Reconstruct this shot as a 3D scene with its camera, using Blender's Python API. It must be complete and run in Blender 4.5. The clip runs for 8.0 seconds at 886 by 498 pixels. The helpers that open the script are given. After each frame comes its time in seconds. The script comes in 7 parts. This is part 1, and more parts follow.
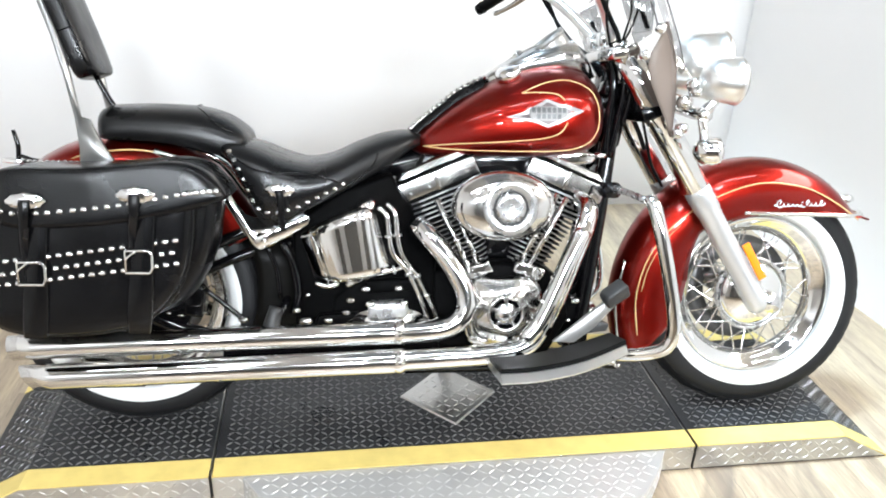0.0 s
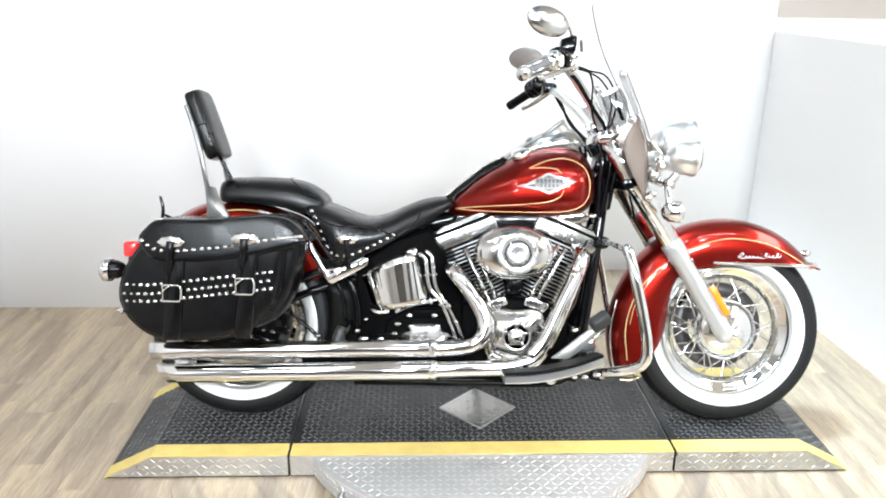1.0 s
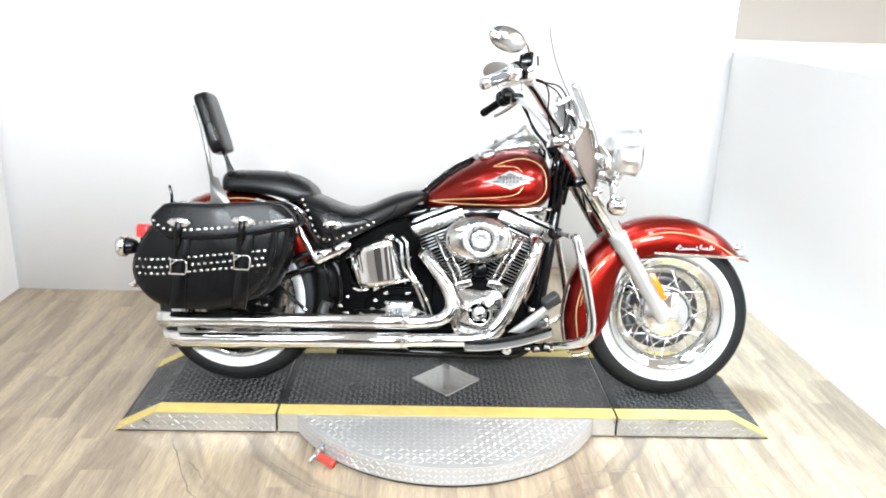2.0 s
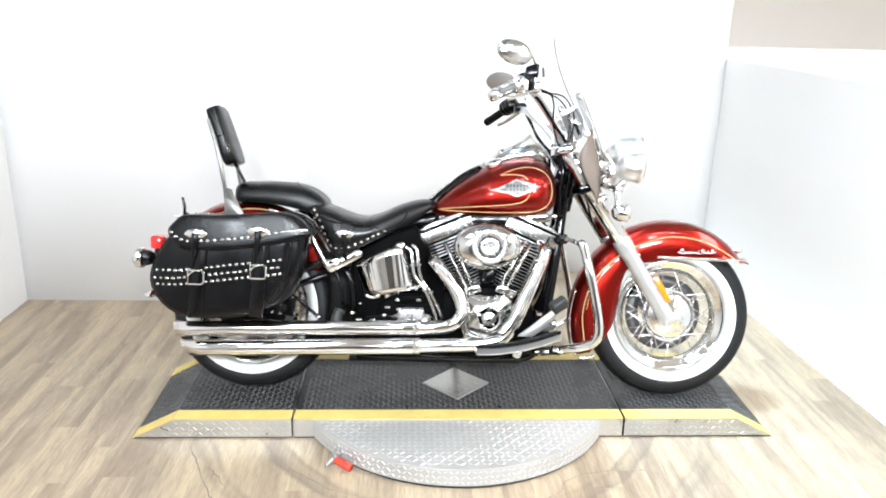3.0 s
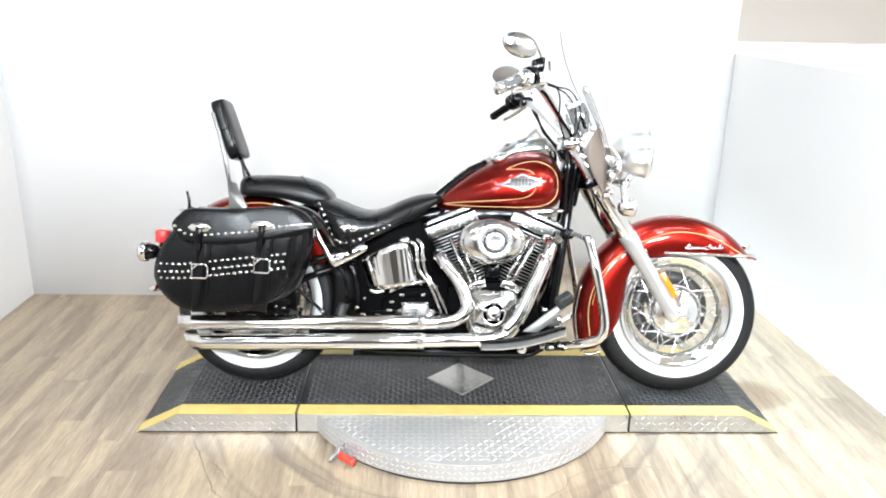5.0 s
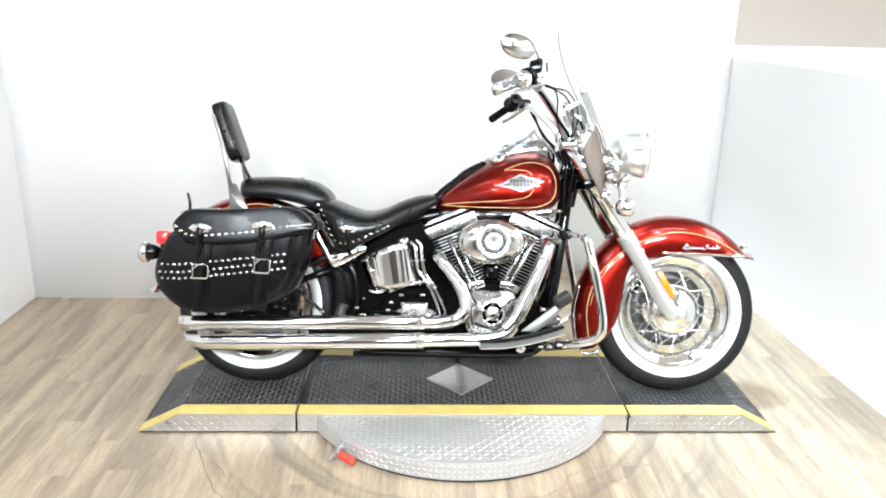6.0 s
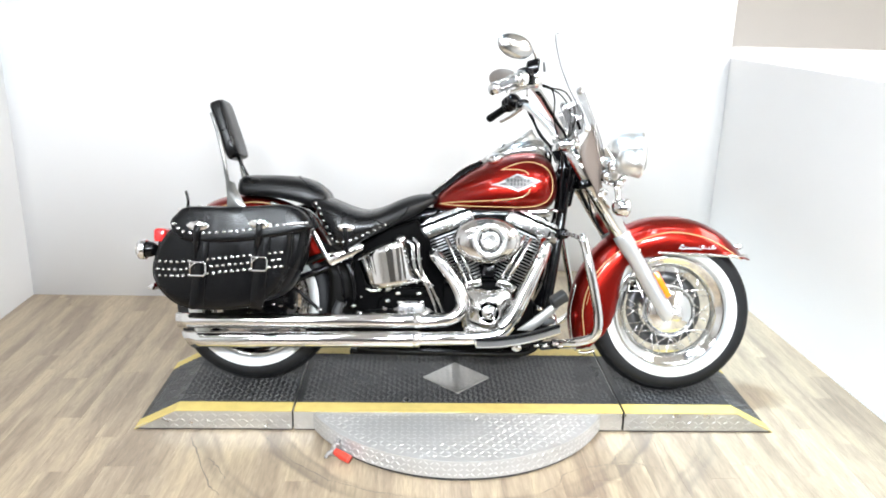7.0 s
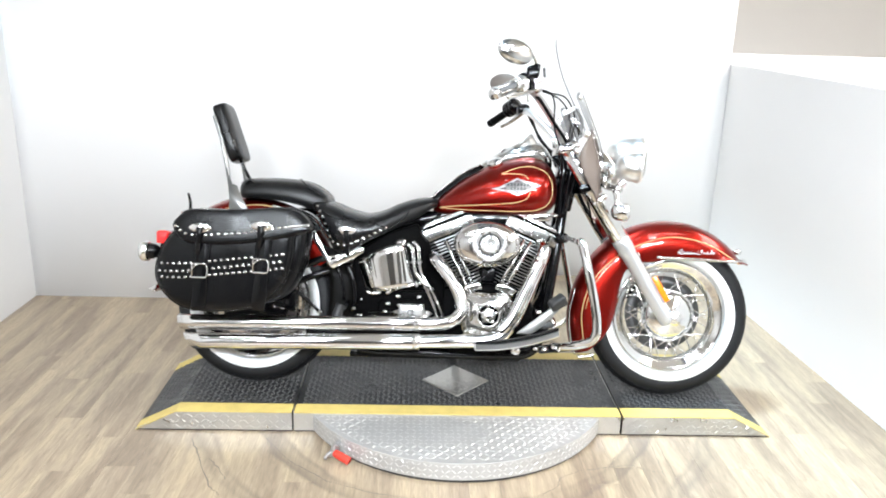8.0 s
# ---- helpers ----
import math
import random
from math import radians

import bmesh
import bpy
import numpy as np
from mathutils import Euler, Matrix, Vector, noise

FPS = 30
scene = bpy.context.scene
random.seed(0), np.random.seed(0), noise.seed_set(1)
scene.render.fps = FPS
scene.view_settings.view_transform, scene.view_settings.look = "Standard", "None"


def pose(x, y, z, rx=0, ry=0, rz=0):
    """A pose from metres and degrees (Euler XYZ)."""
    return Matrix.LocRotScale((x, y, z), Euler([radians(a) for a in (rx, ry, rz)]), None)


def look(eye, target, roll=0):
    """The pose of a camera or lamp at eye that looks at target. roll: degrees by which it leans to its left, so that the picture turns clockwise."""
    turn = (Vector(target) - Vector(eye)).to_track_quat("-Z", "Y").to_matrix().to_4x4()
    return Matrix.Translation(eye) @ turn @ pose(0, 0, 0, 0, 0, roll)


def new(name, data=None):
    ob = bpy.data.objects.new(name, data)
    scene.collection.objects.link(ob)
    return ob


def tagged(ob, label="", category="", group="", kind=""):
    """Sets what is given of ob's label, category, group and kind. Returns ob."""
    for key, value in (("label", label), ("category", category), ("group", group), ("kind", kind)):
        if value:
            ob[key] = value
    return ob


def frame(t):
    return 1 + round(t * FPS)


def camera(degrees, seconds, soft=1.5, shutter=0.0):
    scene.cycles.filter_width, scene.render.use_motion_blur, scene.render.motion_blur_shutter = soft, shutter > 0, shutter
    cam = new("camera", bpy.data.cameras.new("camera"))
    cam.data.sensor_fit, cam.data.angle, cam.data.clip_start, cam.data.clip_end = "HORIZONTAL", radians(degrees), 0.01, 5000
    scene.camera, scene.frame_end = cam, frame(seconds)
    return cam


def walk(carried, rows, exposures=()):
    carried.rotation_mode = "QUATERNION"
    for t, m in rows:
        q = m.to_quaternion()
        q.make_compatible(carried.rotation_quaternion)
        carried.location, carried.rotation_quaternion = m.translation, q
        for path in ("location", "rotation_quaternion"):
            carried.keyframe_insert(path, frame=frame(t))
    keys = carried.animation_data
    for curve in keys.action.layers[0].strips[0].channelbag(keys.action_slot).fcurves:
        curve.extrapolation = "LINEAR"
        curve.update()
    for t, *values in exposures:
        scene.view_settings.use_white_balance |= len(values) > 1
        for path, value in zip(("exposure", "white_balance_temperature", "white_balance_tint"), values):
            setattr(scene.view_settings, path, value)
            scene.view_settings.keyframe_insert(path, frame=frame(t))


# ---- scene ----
cam = camera(58.8, 8.0, soft=1.9)
PATH = [
    (0, (-0.303, -1.927, 1.371), (-0.008, -0.138, 0.527), 2.6),
    (0.2, (-0.2188, -2.0718, 1.4227), (-0.0966, -0.2512, 0.6038), 0.07),
    (0.3, (-0.19, -2.1431, 1.4263), (-0.1157, -0.3065, 0.6381), 0.32),
    (0.5, (-0.225, -2.272, 1.45), (-0.193, -0.423, 0.689), 1.8),
    (0.7, (-0.1391, -2.3664, 1.4792), (-0.1642, -0.5081, 0.7403), -0.28),
    (0.8, (-0.1817, -2.4311, 1.4737), (-0.1507, -0.5604, 0.7669), 0.11),
    (1, (-0.194, -2.537, 1.485), (-0.121, -0.646, 0.836), 0.7),
    (1.2, (-0.2067, -2.6286, 1.475), (-0.153, -0.7419, 0.8136), 0.48),
    (1.3, (-0.2082, -2.6711, 1.4815), (-0.1524, -0.782, 0.8272), 0.41),
    (1.5, (-0.181, -2.742, 1.505), (-0.129, -0.847, 0.87), 0.9),
    (1.7, (-0.1558, -2.8107, 1.5193), (-0.0939, -0.9088, 0.9039), 1.26),
    (1.8, (-0.1284, -2.8548, 1.4976), (-0.0618, -0.9515, 0.887), 1.33),
    (2, (-0.109, -2.901, 1.512), (-0.037, -1.0, 0.894), 1.9),
    (2.2, (-0.1157, -2.9494, 1.5075), (-0.0384, -1.04, 0.9176), 1.78),
    (3.3, (-0.1965, -2.9774, 1.5487), (-0.0958, -1.0752, 0.9391), 1.35),
    (3.5, (-0.186, -2.993, 1.516), (-0.115, -1.081, 0.932), 1.2),
    (4, (-0.167, -2.973, 1.514), (-0.098, -1.066, 0.915), 1.3),
    (4.5, (-0.168, -2.968, 1.509), (-0.093, -1.06, 0.912), 1.4),
    (4.7, (-0.1733, -2.9521, 1.5203), (-0.0956, -1.048, 0.9133), 1.37),
    (5.8, (-0.1718, -2.9594, 1.5344), (-0.0949, -1.0591, 0.9156), 1.27),
    (6, (-0.167, -2.979, 1.507), (-0.091, -1.071, 0.913), 1.2),
    (6.5, (-0.157, -2.984, 1.505), (-0.085, -1.075, 0.915), 1.4),
    (7, (-0.157, -2.99, 1.506), (-0.08, -1.082, 0.912), 1.5),
    (7.5, (-0.159, -2.998, 1.511), (-0.08, -1.088, 0.924), 1.6),
    (8, (-0.151, -3.011, 1.508), (-0.079, -1.099, 0.925), 1.8),
]
walk(cam, [(t, look(eye, target, roll)) for t, eye, target, roll in PATH],
     exposures=[(0, -0.18), (1, -0.15), (2.2, -0.10), (4.5, -0.07), (6, -0.12), (7, -0.18), (8, -0.20)])

# ---- light ----
H = 0.08                      # top of the display platform
CEIL = 2.75
XL, XR, YB, YF = -2.14, 1.66, 0.945, -5.2
world = bpy.data.worlds.new("world")
scene.world = world
world.use_nodes = True
world.node_tree.nodes["Background"].inputs[0].default_value = (0.9, 0.95, 1.0, 1)
world.node_tree.nodes["Background"].inputs[1].default_value = 0.3


def area_lamp(name, m, sx, sy, power, colour):
    d = bpy.data.lights.new(name, "AREA")
    d.shape, d.size, d.size_y, d.energy, d.color = "RECTANGLE", sx, sy, power, colour
    ob = new(name, d)
    ob.matrix_world = m
    return ob


def spot_lamp(name, m, cone, power, colour, radius=0.1):
    d = bpy.data.lights.new(name, "SPOT")
    d.spot_size, d.spot_blend, d.shadow_soft_size, d.energy, d.color = radians(cone), 1.0, radius, power, colour
    ob = new(name, d)
    ob.matrix_world = m
    return ob


WHITE = (0.86, 0.93, 1.0)
# a row of strip lights in front of the platform, the first one dimmed to darken the wall's upper left, and unseen
# spotlights added to even out the walls
for bx, power in ((-1.3, 9), (0.0, 16), (1.25, 16)):
    area_lamp("strip_light", pose(bx, -1.2, CEIL - 0.03), 1.0, 0.09, power, WHITE)
for bx in (-1.75, -0.55, 0.5, 1.45):
    spot_lamp("track_light", look((bx, -4.3, 2.66), (bx * 1.06, 1.0, -0.45)), 62, 800, WHITE, 0.3)
# the middle one is added to brighten the right-hand wall
for bx, target, power in ((-1.05, (-1.0, 1.0, 0.2), 60), (-0.2, (1.85, -0.9, 0.35), 120), (1.0, (1.3, 1.2, 0.3), 60)):
    spot_lamp("track_light", look((bx, -1.9, 2.68), target), 84, power, WHITE)
# unseen fill lamp, added to lighten the grey wall beyond the partition
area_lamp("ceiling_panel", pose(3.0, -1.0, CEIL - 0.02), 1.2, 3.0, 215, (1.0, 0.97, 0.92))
# bluish sun for the patch on the platform's right end, through an added ceiling slot
sun = new("sun", bpy.data.lights.new("sun", "SUN"))
sun.data.energy, sun.data.angle, sun.data.color = 6.5, radians(9), (0.60, 0.82, 1.0)
sun.matrix_world = look((-0.375, 0, 1), (0, 0, 0))


# ---- materials ----
def mat(name, colour, rough=0.5, metal=0.0, spec=0.5, coat=0.0, noise_scale=0.0, noise_amount=0.0, bump=0.0, bump_scale=60.0, rough_var=0.0, random_var=0.0):
    m = bpy.data.materials.new(name)
    m.use_nodes = True
    nt = m.node_tree
    b = nt.nodes["Principled BSDF"]
    b.inputs["Base Color"].default_value = (*colour, 1)
    b.inputs["Roughness"].default_value = rough
    b.inputs["Metallic"].default_value = metal
    b.inputs["Specular IOR Level"].default_value = spec
    b.inputs["Coat Weight"].default_value = coat
    b.inputs["Coat Roughness"].default_value = 0.04
    tc = nt.nodes.new("ShaderNodeTexCoord")
    if noise_amount or rough_var:
        n = nt.nodes.new("ShaderNodeTexNoise")
        n.inputs["Scale"].default_value = noise_scale or 5
        n.inputs["Detail"].default_value = 6
        nt.links.new(tc.outputs["Object"], n.inputs["Vector"])
        if noise_amount:
            mix = nt.nodes.new("ShaderNodeMix")
            mix.data_type = "RGBA"
            lo, hi = 1 - noise_amount, 1 + noise_amount
            mix.inputs[6].default_value = (*[c * lo for c in colour], 1)
            mix.inputs[7].default_value = (*[min(1, c * hi) for c in colour], 1)
            nt.links.new(n.outputs["Fac"], mix.inputs[0])
            nt.links.new(mix.outputs[2], b.inputs["Base Color"])
        if rough_var:
            mr = nt.nodes.new("ShaderNodeMapRange")
            mr.inputs["From Min"].default_value, mr.inputs["From Max"].default_value = 0.3, 0.7
            mr.inputs["To Min"].default_value, mr.inputs["To Max"].default_value = max(0.02, rough - rough_var), rough + rough_var
            nt.links.new(n.outputs["Fac"], mr.inputs[0])
            nt.links.new(mr.outputs[0], b.inputs["Roughness"])
    if bump:
        n2 = nt.nodes.new("ShaderNodeTexNoise")
        n2.inputs["Scale"].default_value = bump_scale
        n2.inputs["Detail"].default_value = 8
        nt.links.new(tc.outputs["Object"], n2.inputs["Vector"])
        bp = nt.nodes.new("ShaderNodeBump")
        bp.inputs["Strength"].default_value = bump
        bp.inputs["Distance"].default_value = 0.004
        nt.links.new(n2.outputs["Fac"], bp.inputs["Height"])
        nt.links.new(bp.outputs[0], b.inputs["Normal"])
    return m


M_WALL = mat("wall_paint", (0.86, 0.86, 0.865), 0.6, noise_scale=1.3, noise_amount=0.02, bump=0.08, bump_scale=220)
M_CEIL = mat("ceiling_paint", (0.62, 0.615, 0.60), 0.8, noise_scale=2, noise_amount=0.03)
M_DARKWALL = mat("dark_shop_wall", (0.16, 0.154, 0.145), 0.6, noise_scale=2, noise_amount=0.15)
M_GREY = mat("grey_wall", (0.84, 0.82, 0.80), 0.7, noise_scale=1.3, noise_amount=0.04)


# ---- mesh helpers ----
def mesh_object(name, bm, materials, parent=None, label="", smooth=False):
    me = bpy.data.meshes.new(name)
    bmesh.ops.recalc_face_normals(bm, faces=bm.faces)
    for f in bm.faces:
        f.smooth = smooth
    bm.to_mesh(me)
    bm.free()
    for m in materials if isinstance(materials, (list, tuple)) else [materials]:
        me.materials.append(m)
    ob = new(name, me)
    if parent is not None:
        ob.parent = parent
    if label:
        ob["label"] = label
    return ob


def part(name, bm, material, parent, label="", smooth=True):
    return mesh_object(name, bm, material, parent, label, smooth)


def box(x0, x1, y0, y1, z0, z1, bm=None):
    bm = bm or bmesh.new()
    v = [bm.verts.new((x, y, z)) for x in (x0, x1) for y in (y0, y1) for z in (z0, z1)]
    for q in ((0, 1, 3, 2), (4, 6, 7, 5), (0, 4, 5, 1), (2, 3, 7, 6), (0, 2, 6, 4), (1, 5, 7, 3)):
        bm.faces.new([v[i] for i in q])
    return bm


def structure(name, bm, material, label, category="", smooth=False):
    return tagged(mesh_object(name, bm, material, None, "", smooth), label, category or name.split("_")[0], "", "structure")


# ---- the room ----
def wall_strip(name, a, b, z0, z1, thick, material, label):
    """A straight wall from a to b in plan, thick to the right of that way."""
    a, b = Vector(a), Vector(b)
    d = (b - a).normalized()
    o = Vector((d.y, -d.x)) * thick
    bm = bmesh.new()
    vs = [bm.verts.new((p.x, p.y, z)) for z in (z0, z1) for p in (a, b, b + o, a + o)]
    for q in ((0, 1, 2, 3), (4, 5, 6, 7), (0, 1, 5, 4), (1, 2, 6, 5), (2, 3, 7, 6), (3, 0, 4, 7)):
        bm.faces.new([vs[i] for i in q])
    return structure(name, bm, material, label, "wall")


YR, XC = 1.44, 1.59


def back_wall():
    """The long back wall, which drifts away from the platform towards its right end."""
    front = []
    for k in range(49):
        x = XL + (XC - XL) * k / 48
        f = min(max((x + 1.45) / 2.2, 0), 1)
        front.append((x, YB + (YR - YB) * f * f * (3 - 2 * f)))
    bm = bmesh.new()
    cols = [[bm.verts.new((x, y + dy, z)) for dy, z in ((0, 0), (0, CEIL), (0.12, CEIL), (0.12, 0))] for x, y in front]
    for a, b in zip(cols, cols[1:]):
        for q in range(4):
            f = bm.faces.new((a[q], a[(q + 1) % 4], b[(q + 1) % 4], b[q]))
    bm.faces.new(cols[0])
    bm.faces.new(cols[-1][::-1])
    ob = structure("wall_north", bm, M_WALL, "plain white painted back wall", "wall")
    for f in ob.data.polygons:
        f.use_smooth = abs(f.normal.z) < 0.5 and abs(f.normal.x) < 0.5
    return ob


back_wall()
wall_strip("wall_north_low", (4.2, YR), (XC + 0.002, YR), 0, 1.32, 0.12, M_WALL, "white painted half-height back partition")
wall_strip("wall_west", (XL, YB + 0.12), (XL - 0.02, YF), 0, CEIL, 0.12, M_WALL, "plain white painted side wall")
wall_strip("wall_east", (1.93, YF), (XC + 0.004, YR - 0.002), 0, 1.262, 0.11, M_WALL, "white painted half-height partition wall")
wall_strip("wall_east_far", (4.2, YF), (4.2, 3.2), 0, CEIL, 0.12, M_GREY, "plain grey wall of the neighbouring room")
wall_strip("wall_north_far", (4.2, 3.2), (XC, 3.2), 0, CEIL, 0.12, M_GREY, "plain grey wall of the neighbouring room")
wall_strip("wall_north_side", (XC, 3.2), (XC, YR + 0.12), 0, CEIL, 0.12, M_GREY, "plain grey wall of the neighbouring room")
# unseen wall, kept dark so that the chrome has darkness to reflect
wall_strip("wall_south", (XL - 0.2, YF), (4.3, YF), 0, CEIL, 0.12, M_DARKWALL, "unseen dark wall for the chrome to reflect")


def ceiling_with_slot():
    """A flat ceiling with one long slot over the platform, added to shape the sun patch."""
    xs, ys = (XL - 0.2, -0.42, 0.62, 4.32), (YF - 0.12, -2.6, 1.4, 3.32)
    bm = bmesh.new()
    grid = {(i, j, k): bm.verts.new((xs[i], ys[j], CEIL + 0.1 * k)) for i in range(4) for j in range(4) for k in (0, 1)}
    for i in range(3):
        for j in range(3):
            if (i, j) != (1, 1):
                for k in (0, 1):
                    bm.faces.new([grid[a, b, k] for a, b in ((i, j), (i + 1, j), (i + 1, j + 1), (i, j + 1))])
    for loop in ([(0, 0), (3, 0), (3, 3), (0, 3)], [(1, 1), (2, 1), (2, 2), (1, 2)]):
        for a, b in zip(loop, loop[1:] + loop[:1]):
            steps = [(a[0] + (b[0] > a[0]) * n - (b[0] < a[0]) * n, a[1] + (b[1] > a[1]) * n - (b[1] < a[1]) * n) for n in range(max(abs(b[0] - a[0]), abs(b[1] - a[1])) + 1)]
            for p, q in zip(steps, steps[1:]):
                bm.faces.new([grid[p[0], p[1], 0], grid[q[0], q[1], 0], grid[q[0], q[1], 1], grid[p[0], p[1], 1]])
    return structure("ceiling", bm, M_CEIL, "plain unseen ceiling with a long slot added to shape the sun patch")


ceiling_with_slot()


# ---- floor of planks ----
def floor_material():
    m = mat("vinyl_plank", (0.45, 0.37, 0.26), 0.32)
    nt = m.node_tree
    b = nt.nodes["Principled BSDF"]
    geo = nt.nodes.new("ShaderNodeNewGeometry")
    info = nt.nodes.new("ShaderNodeObjectInfo")
    mp = nt.nodes.new("ShaderNodeMapping")
    mp.inputs["Scale"].default_value = (13, 1.3, 1)
    off = nt.nodes.new("ShaderNodeVectorMath")
    off.operation = "MULTIPLY_ADD"
    off.inputs[1].default_value = (0.35, 0.6, 0.9)
    nt.links.new(info.outputs["Random"], off.inputs[0])
    nt.links.new(geo.outputs["Position"], off.inputs[2])
    nt.links.new(off.outputs[0], mp.inputs["Vector"])
    n1 = nt.nodes.new("ShaderNodeTexNoise")
    n1.inputs["Scale"].default_value, n1.inputs["Detail"].default_value = 1.2, 5
    nt.links.new(mp.outputs[0], n1.inputs["Vector"])
    n2 = nt.nodes.new("ShaderNodeTexNoise")
    n2.inputs["Scale"].default_value, n2.inputs["Detail"].default_value, n2.inputs["Distortion"].default_value = 7, 8, 1.5
    nt.links.new(mp.outputs[0], n2.inputs["Vector"])
    ramp = nt.nodes.new("ShaderNodeValToRGB")
    e = ramp.color_ramp.elements
    e[0].position, e[0].color = 0.37, (0.286, 0.222, 0.161, 1)
    e[1].position, e[1].color = 0.62, (0.452, 0.362, 0.249, 1)
    mid = e.new(0.46)
    mid.color = (0.358, 0.283, 0.202, 1)
    tone = nt.nodes.new("ShaderNodeMath")
    tone.operation = "MULTIPLY_ADD"
    tone.inputs[1].default_value = 0.07
    shift = nt.nodes.new("ShaderNodeMath")
    shift.operation = "SUBTRACT"
    shift.inputs[1].default_value = 0.035
    nt.links.new(n1.outputs["Fac"], shift.inputs[0])
    nt.links.new(info.outputs["Random"], tone.inputs[0])
    nt.links.new(shift.outputs[0], tone.inputs[2])
    nt.links.new(tone.outputs[0], ramp.inputs[0])
    hsv = nt.nodes.new("ShaderNodeHueSaturation")
    mr = nt.nodes.new("ShaderNodeMapRange")
    mr.inputs["To Min"].default_value, mr.inputs["To Max"].default_value = 0.94, 1.06
    nt.links.new(info.outputs["Random"], mr.inputs[0])
    nt.links.new(mr.outputs[0], hsv.inputs["Value"])
    nt.links.new(ramp.outputs[0], hsv.inputs["Color"])
    grain = nt.nodes.new("ShaderNodeMix")
    grain.data_type, grain.blend_type = "RGBA", "MULTIPLY"
    gr = nt.nodes.new("ShaderNodeMapRange")
    gr.inputs["From Min"].default_value, gr.inputs["From Max"].default_value = 0.3, 0.7
    gr.inputs["To Min"].default_value, gr.inputs["To Max"].default_value = 0.76, 1.12
    nt.links.new(n2.outputs["Fac"], gr.inputs[0])
    grain.inputs[0].default_value = 1
    nt.links.new(hsv.outputs[0], grain.inputs[6])
    nt.links.new(gr.outputs[0], grain.inputs[7])
    # worn rings where the turntable's feet have been dragged round
    sub = nt.nodes.new("ShaderNodeVectorMath")
    sub.operation = "SUBTRACT"
    sub.inputs[1].default_value = (0.02, -0.142, 0)
    nt.links.new(geo.outputs["Position"], sub.inputs[0])
    ln = nt.nodes.new("ShaderNodeVectorMath")
    ln.operation = "LENGTH"
    nt.links.new(sub.outputs[0], ln.inputs[0])
    wob = nt.nodes.new("ShaderNodeTexNoise")
    wob.inputs["Scale"].default_value, wob.inputs["Detail"].default_value = 5, 5
    nt.links.new(geo.outputs["Position"], wob.inputs["Vector"])
    rr = nt.nodes.new("ShaderNodeMath")
    rr.operation = "MULTIPLY_ADD"
    rr.inputs[1].default_value = 0.8
    shake = nt.nodes.new("ShaderNodeMath")
    shake.operation = "MULTIPLY"
    shake.inputs[1].default_value = 0.06
    nt.links.new(wob.outputs["Fac"], shake.inputs[0])
    nt.links.new(ln.outputs["Value"], rr.inputs[0])
    nt.links.new(shake.outputs[0], rr.inputs[2])
    ring = nt.nodes.new("ShaderNodeValToRGB")
    el = ring.color_ramp.elements
    el[0].position, el[0].color = 0.0, (0, 0, 0, 1)
    el[1].position, el[1].color = 1.0, (0, 0, 0, 1)
    for p, v in ((0.586, 0), (0.598, 0.55), (0.612, 0.28), (0.632, 0.45), (0.648, 0.75), (0.660, 0.08), (0.770, 0), (0.785, 0.5), (0.797, 0.2), (0.818, 0.55), (0.832, 0.15), (0.85, 0)):
        q = el.new(p)
        q.color = (v, v, v, 1)
    nt.links.new(rr.outputs[0], ring.inputs[0])
    patch = nt.nodes.new("ShaderNodeMath")
    patch.operation = "MULTIPLY"
    pr = nt.nodes.new("ShaderNodeMapRange")
    pr.inputs["From Min"].default_value, pr.inputs["From Max"].default_value = 0.28, 0.52
    wob2 = nt.nodes.new("ShaderNodeTexNoise")
    wob2.inputs["Scale"].default_value = 2.3
    nt.links.new(geo.outputs["Position"], wob2.inputs["Vector"])
    nt.links.new(wob2.outputs["Fac"], pr.inputs[0])
    nt.links.new(ring.outputs[0], patch.inputs[0])
    nt.links.new(pr.outputs[0], patch.inputs[1])
    worn = nt.nodes.new("ShaderNodeMix")
    worn.data_type = "RGBA"
    worn.inputs[7].default_value = (0.135, 0.112, 0.094, 1)
    nt.links.new(patch.outputs[0], worn.inputs[0])
    nt.links.new(grain.outputs[2], worn.inputs[6])
    nt.links.new(worn.outputs[2], b.inputs["Base Color"])
    rg = nt.nodes.new("ShaderNodeMapRange")
    rg.inputs["To Min"].default_value, rg.inputs["To Max"].default_value = 0.22, 0.42
    nt.links.new(n2.outputs["Fac"], rg.inputs[0])
    nt.links.new(rg.outputs[0], b.inputs["Roughness"])
    bp = nt.nodes.new("ShaderNodeBump")
    bp.inputs["Strength"].default_value, bp.inputs["Distance"].default_value = 0.15, 0.002
    nt.links.new(n2.outputs["Fac"], bp.inputs["Height"])
    nt.links.new(bp.outputs[0], b.inputs["Normal"])
    return m


M_FLOOR = floor_material()
M_SUB = mat("floor_joint", (0.29, 0.24, 0.178), 0.7, noise_scale=4, noise_amount=0.2)
floor = structure("floor", box(XL - 0.2, 4.3, YF - 0.1, 3.3, -0.1, -0.003), M_SUB, "tan wood-look plank floor with worn rings", "floor")


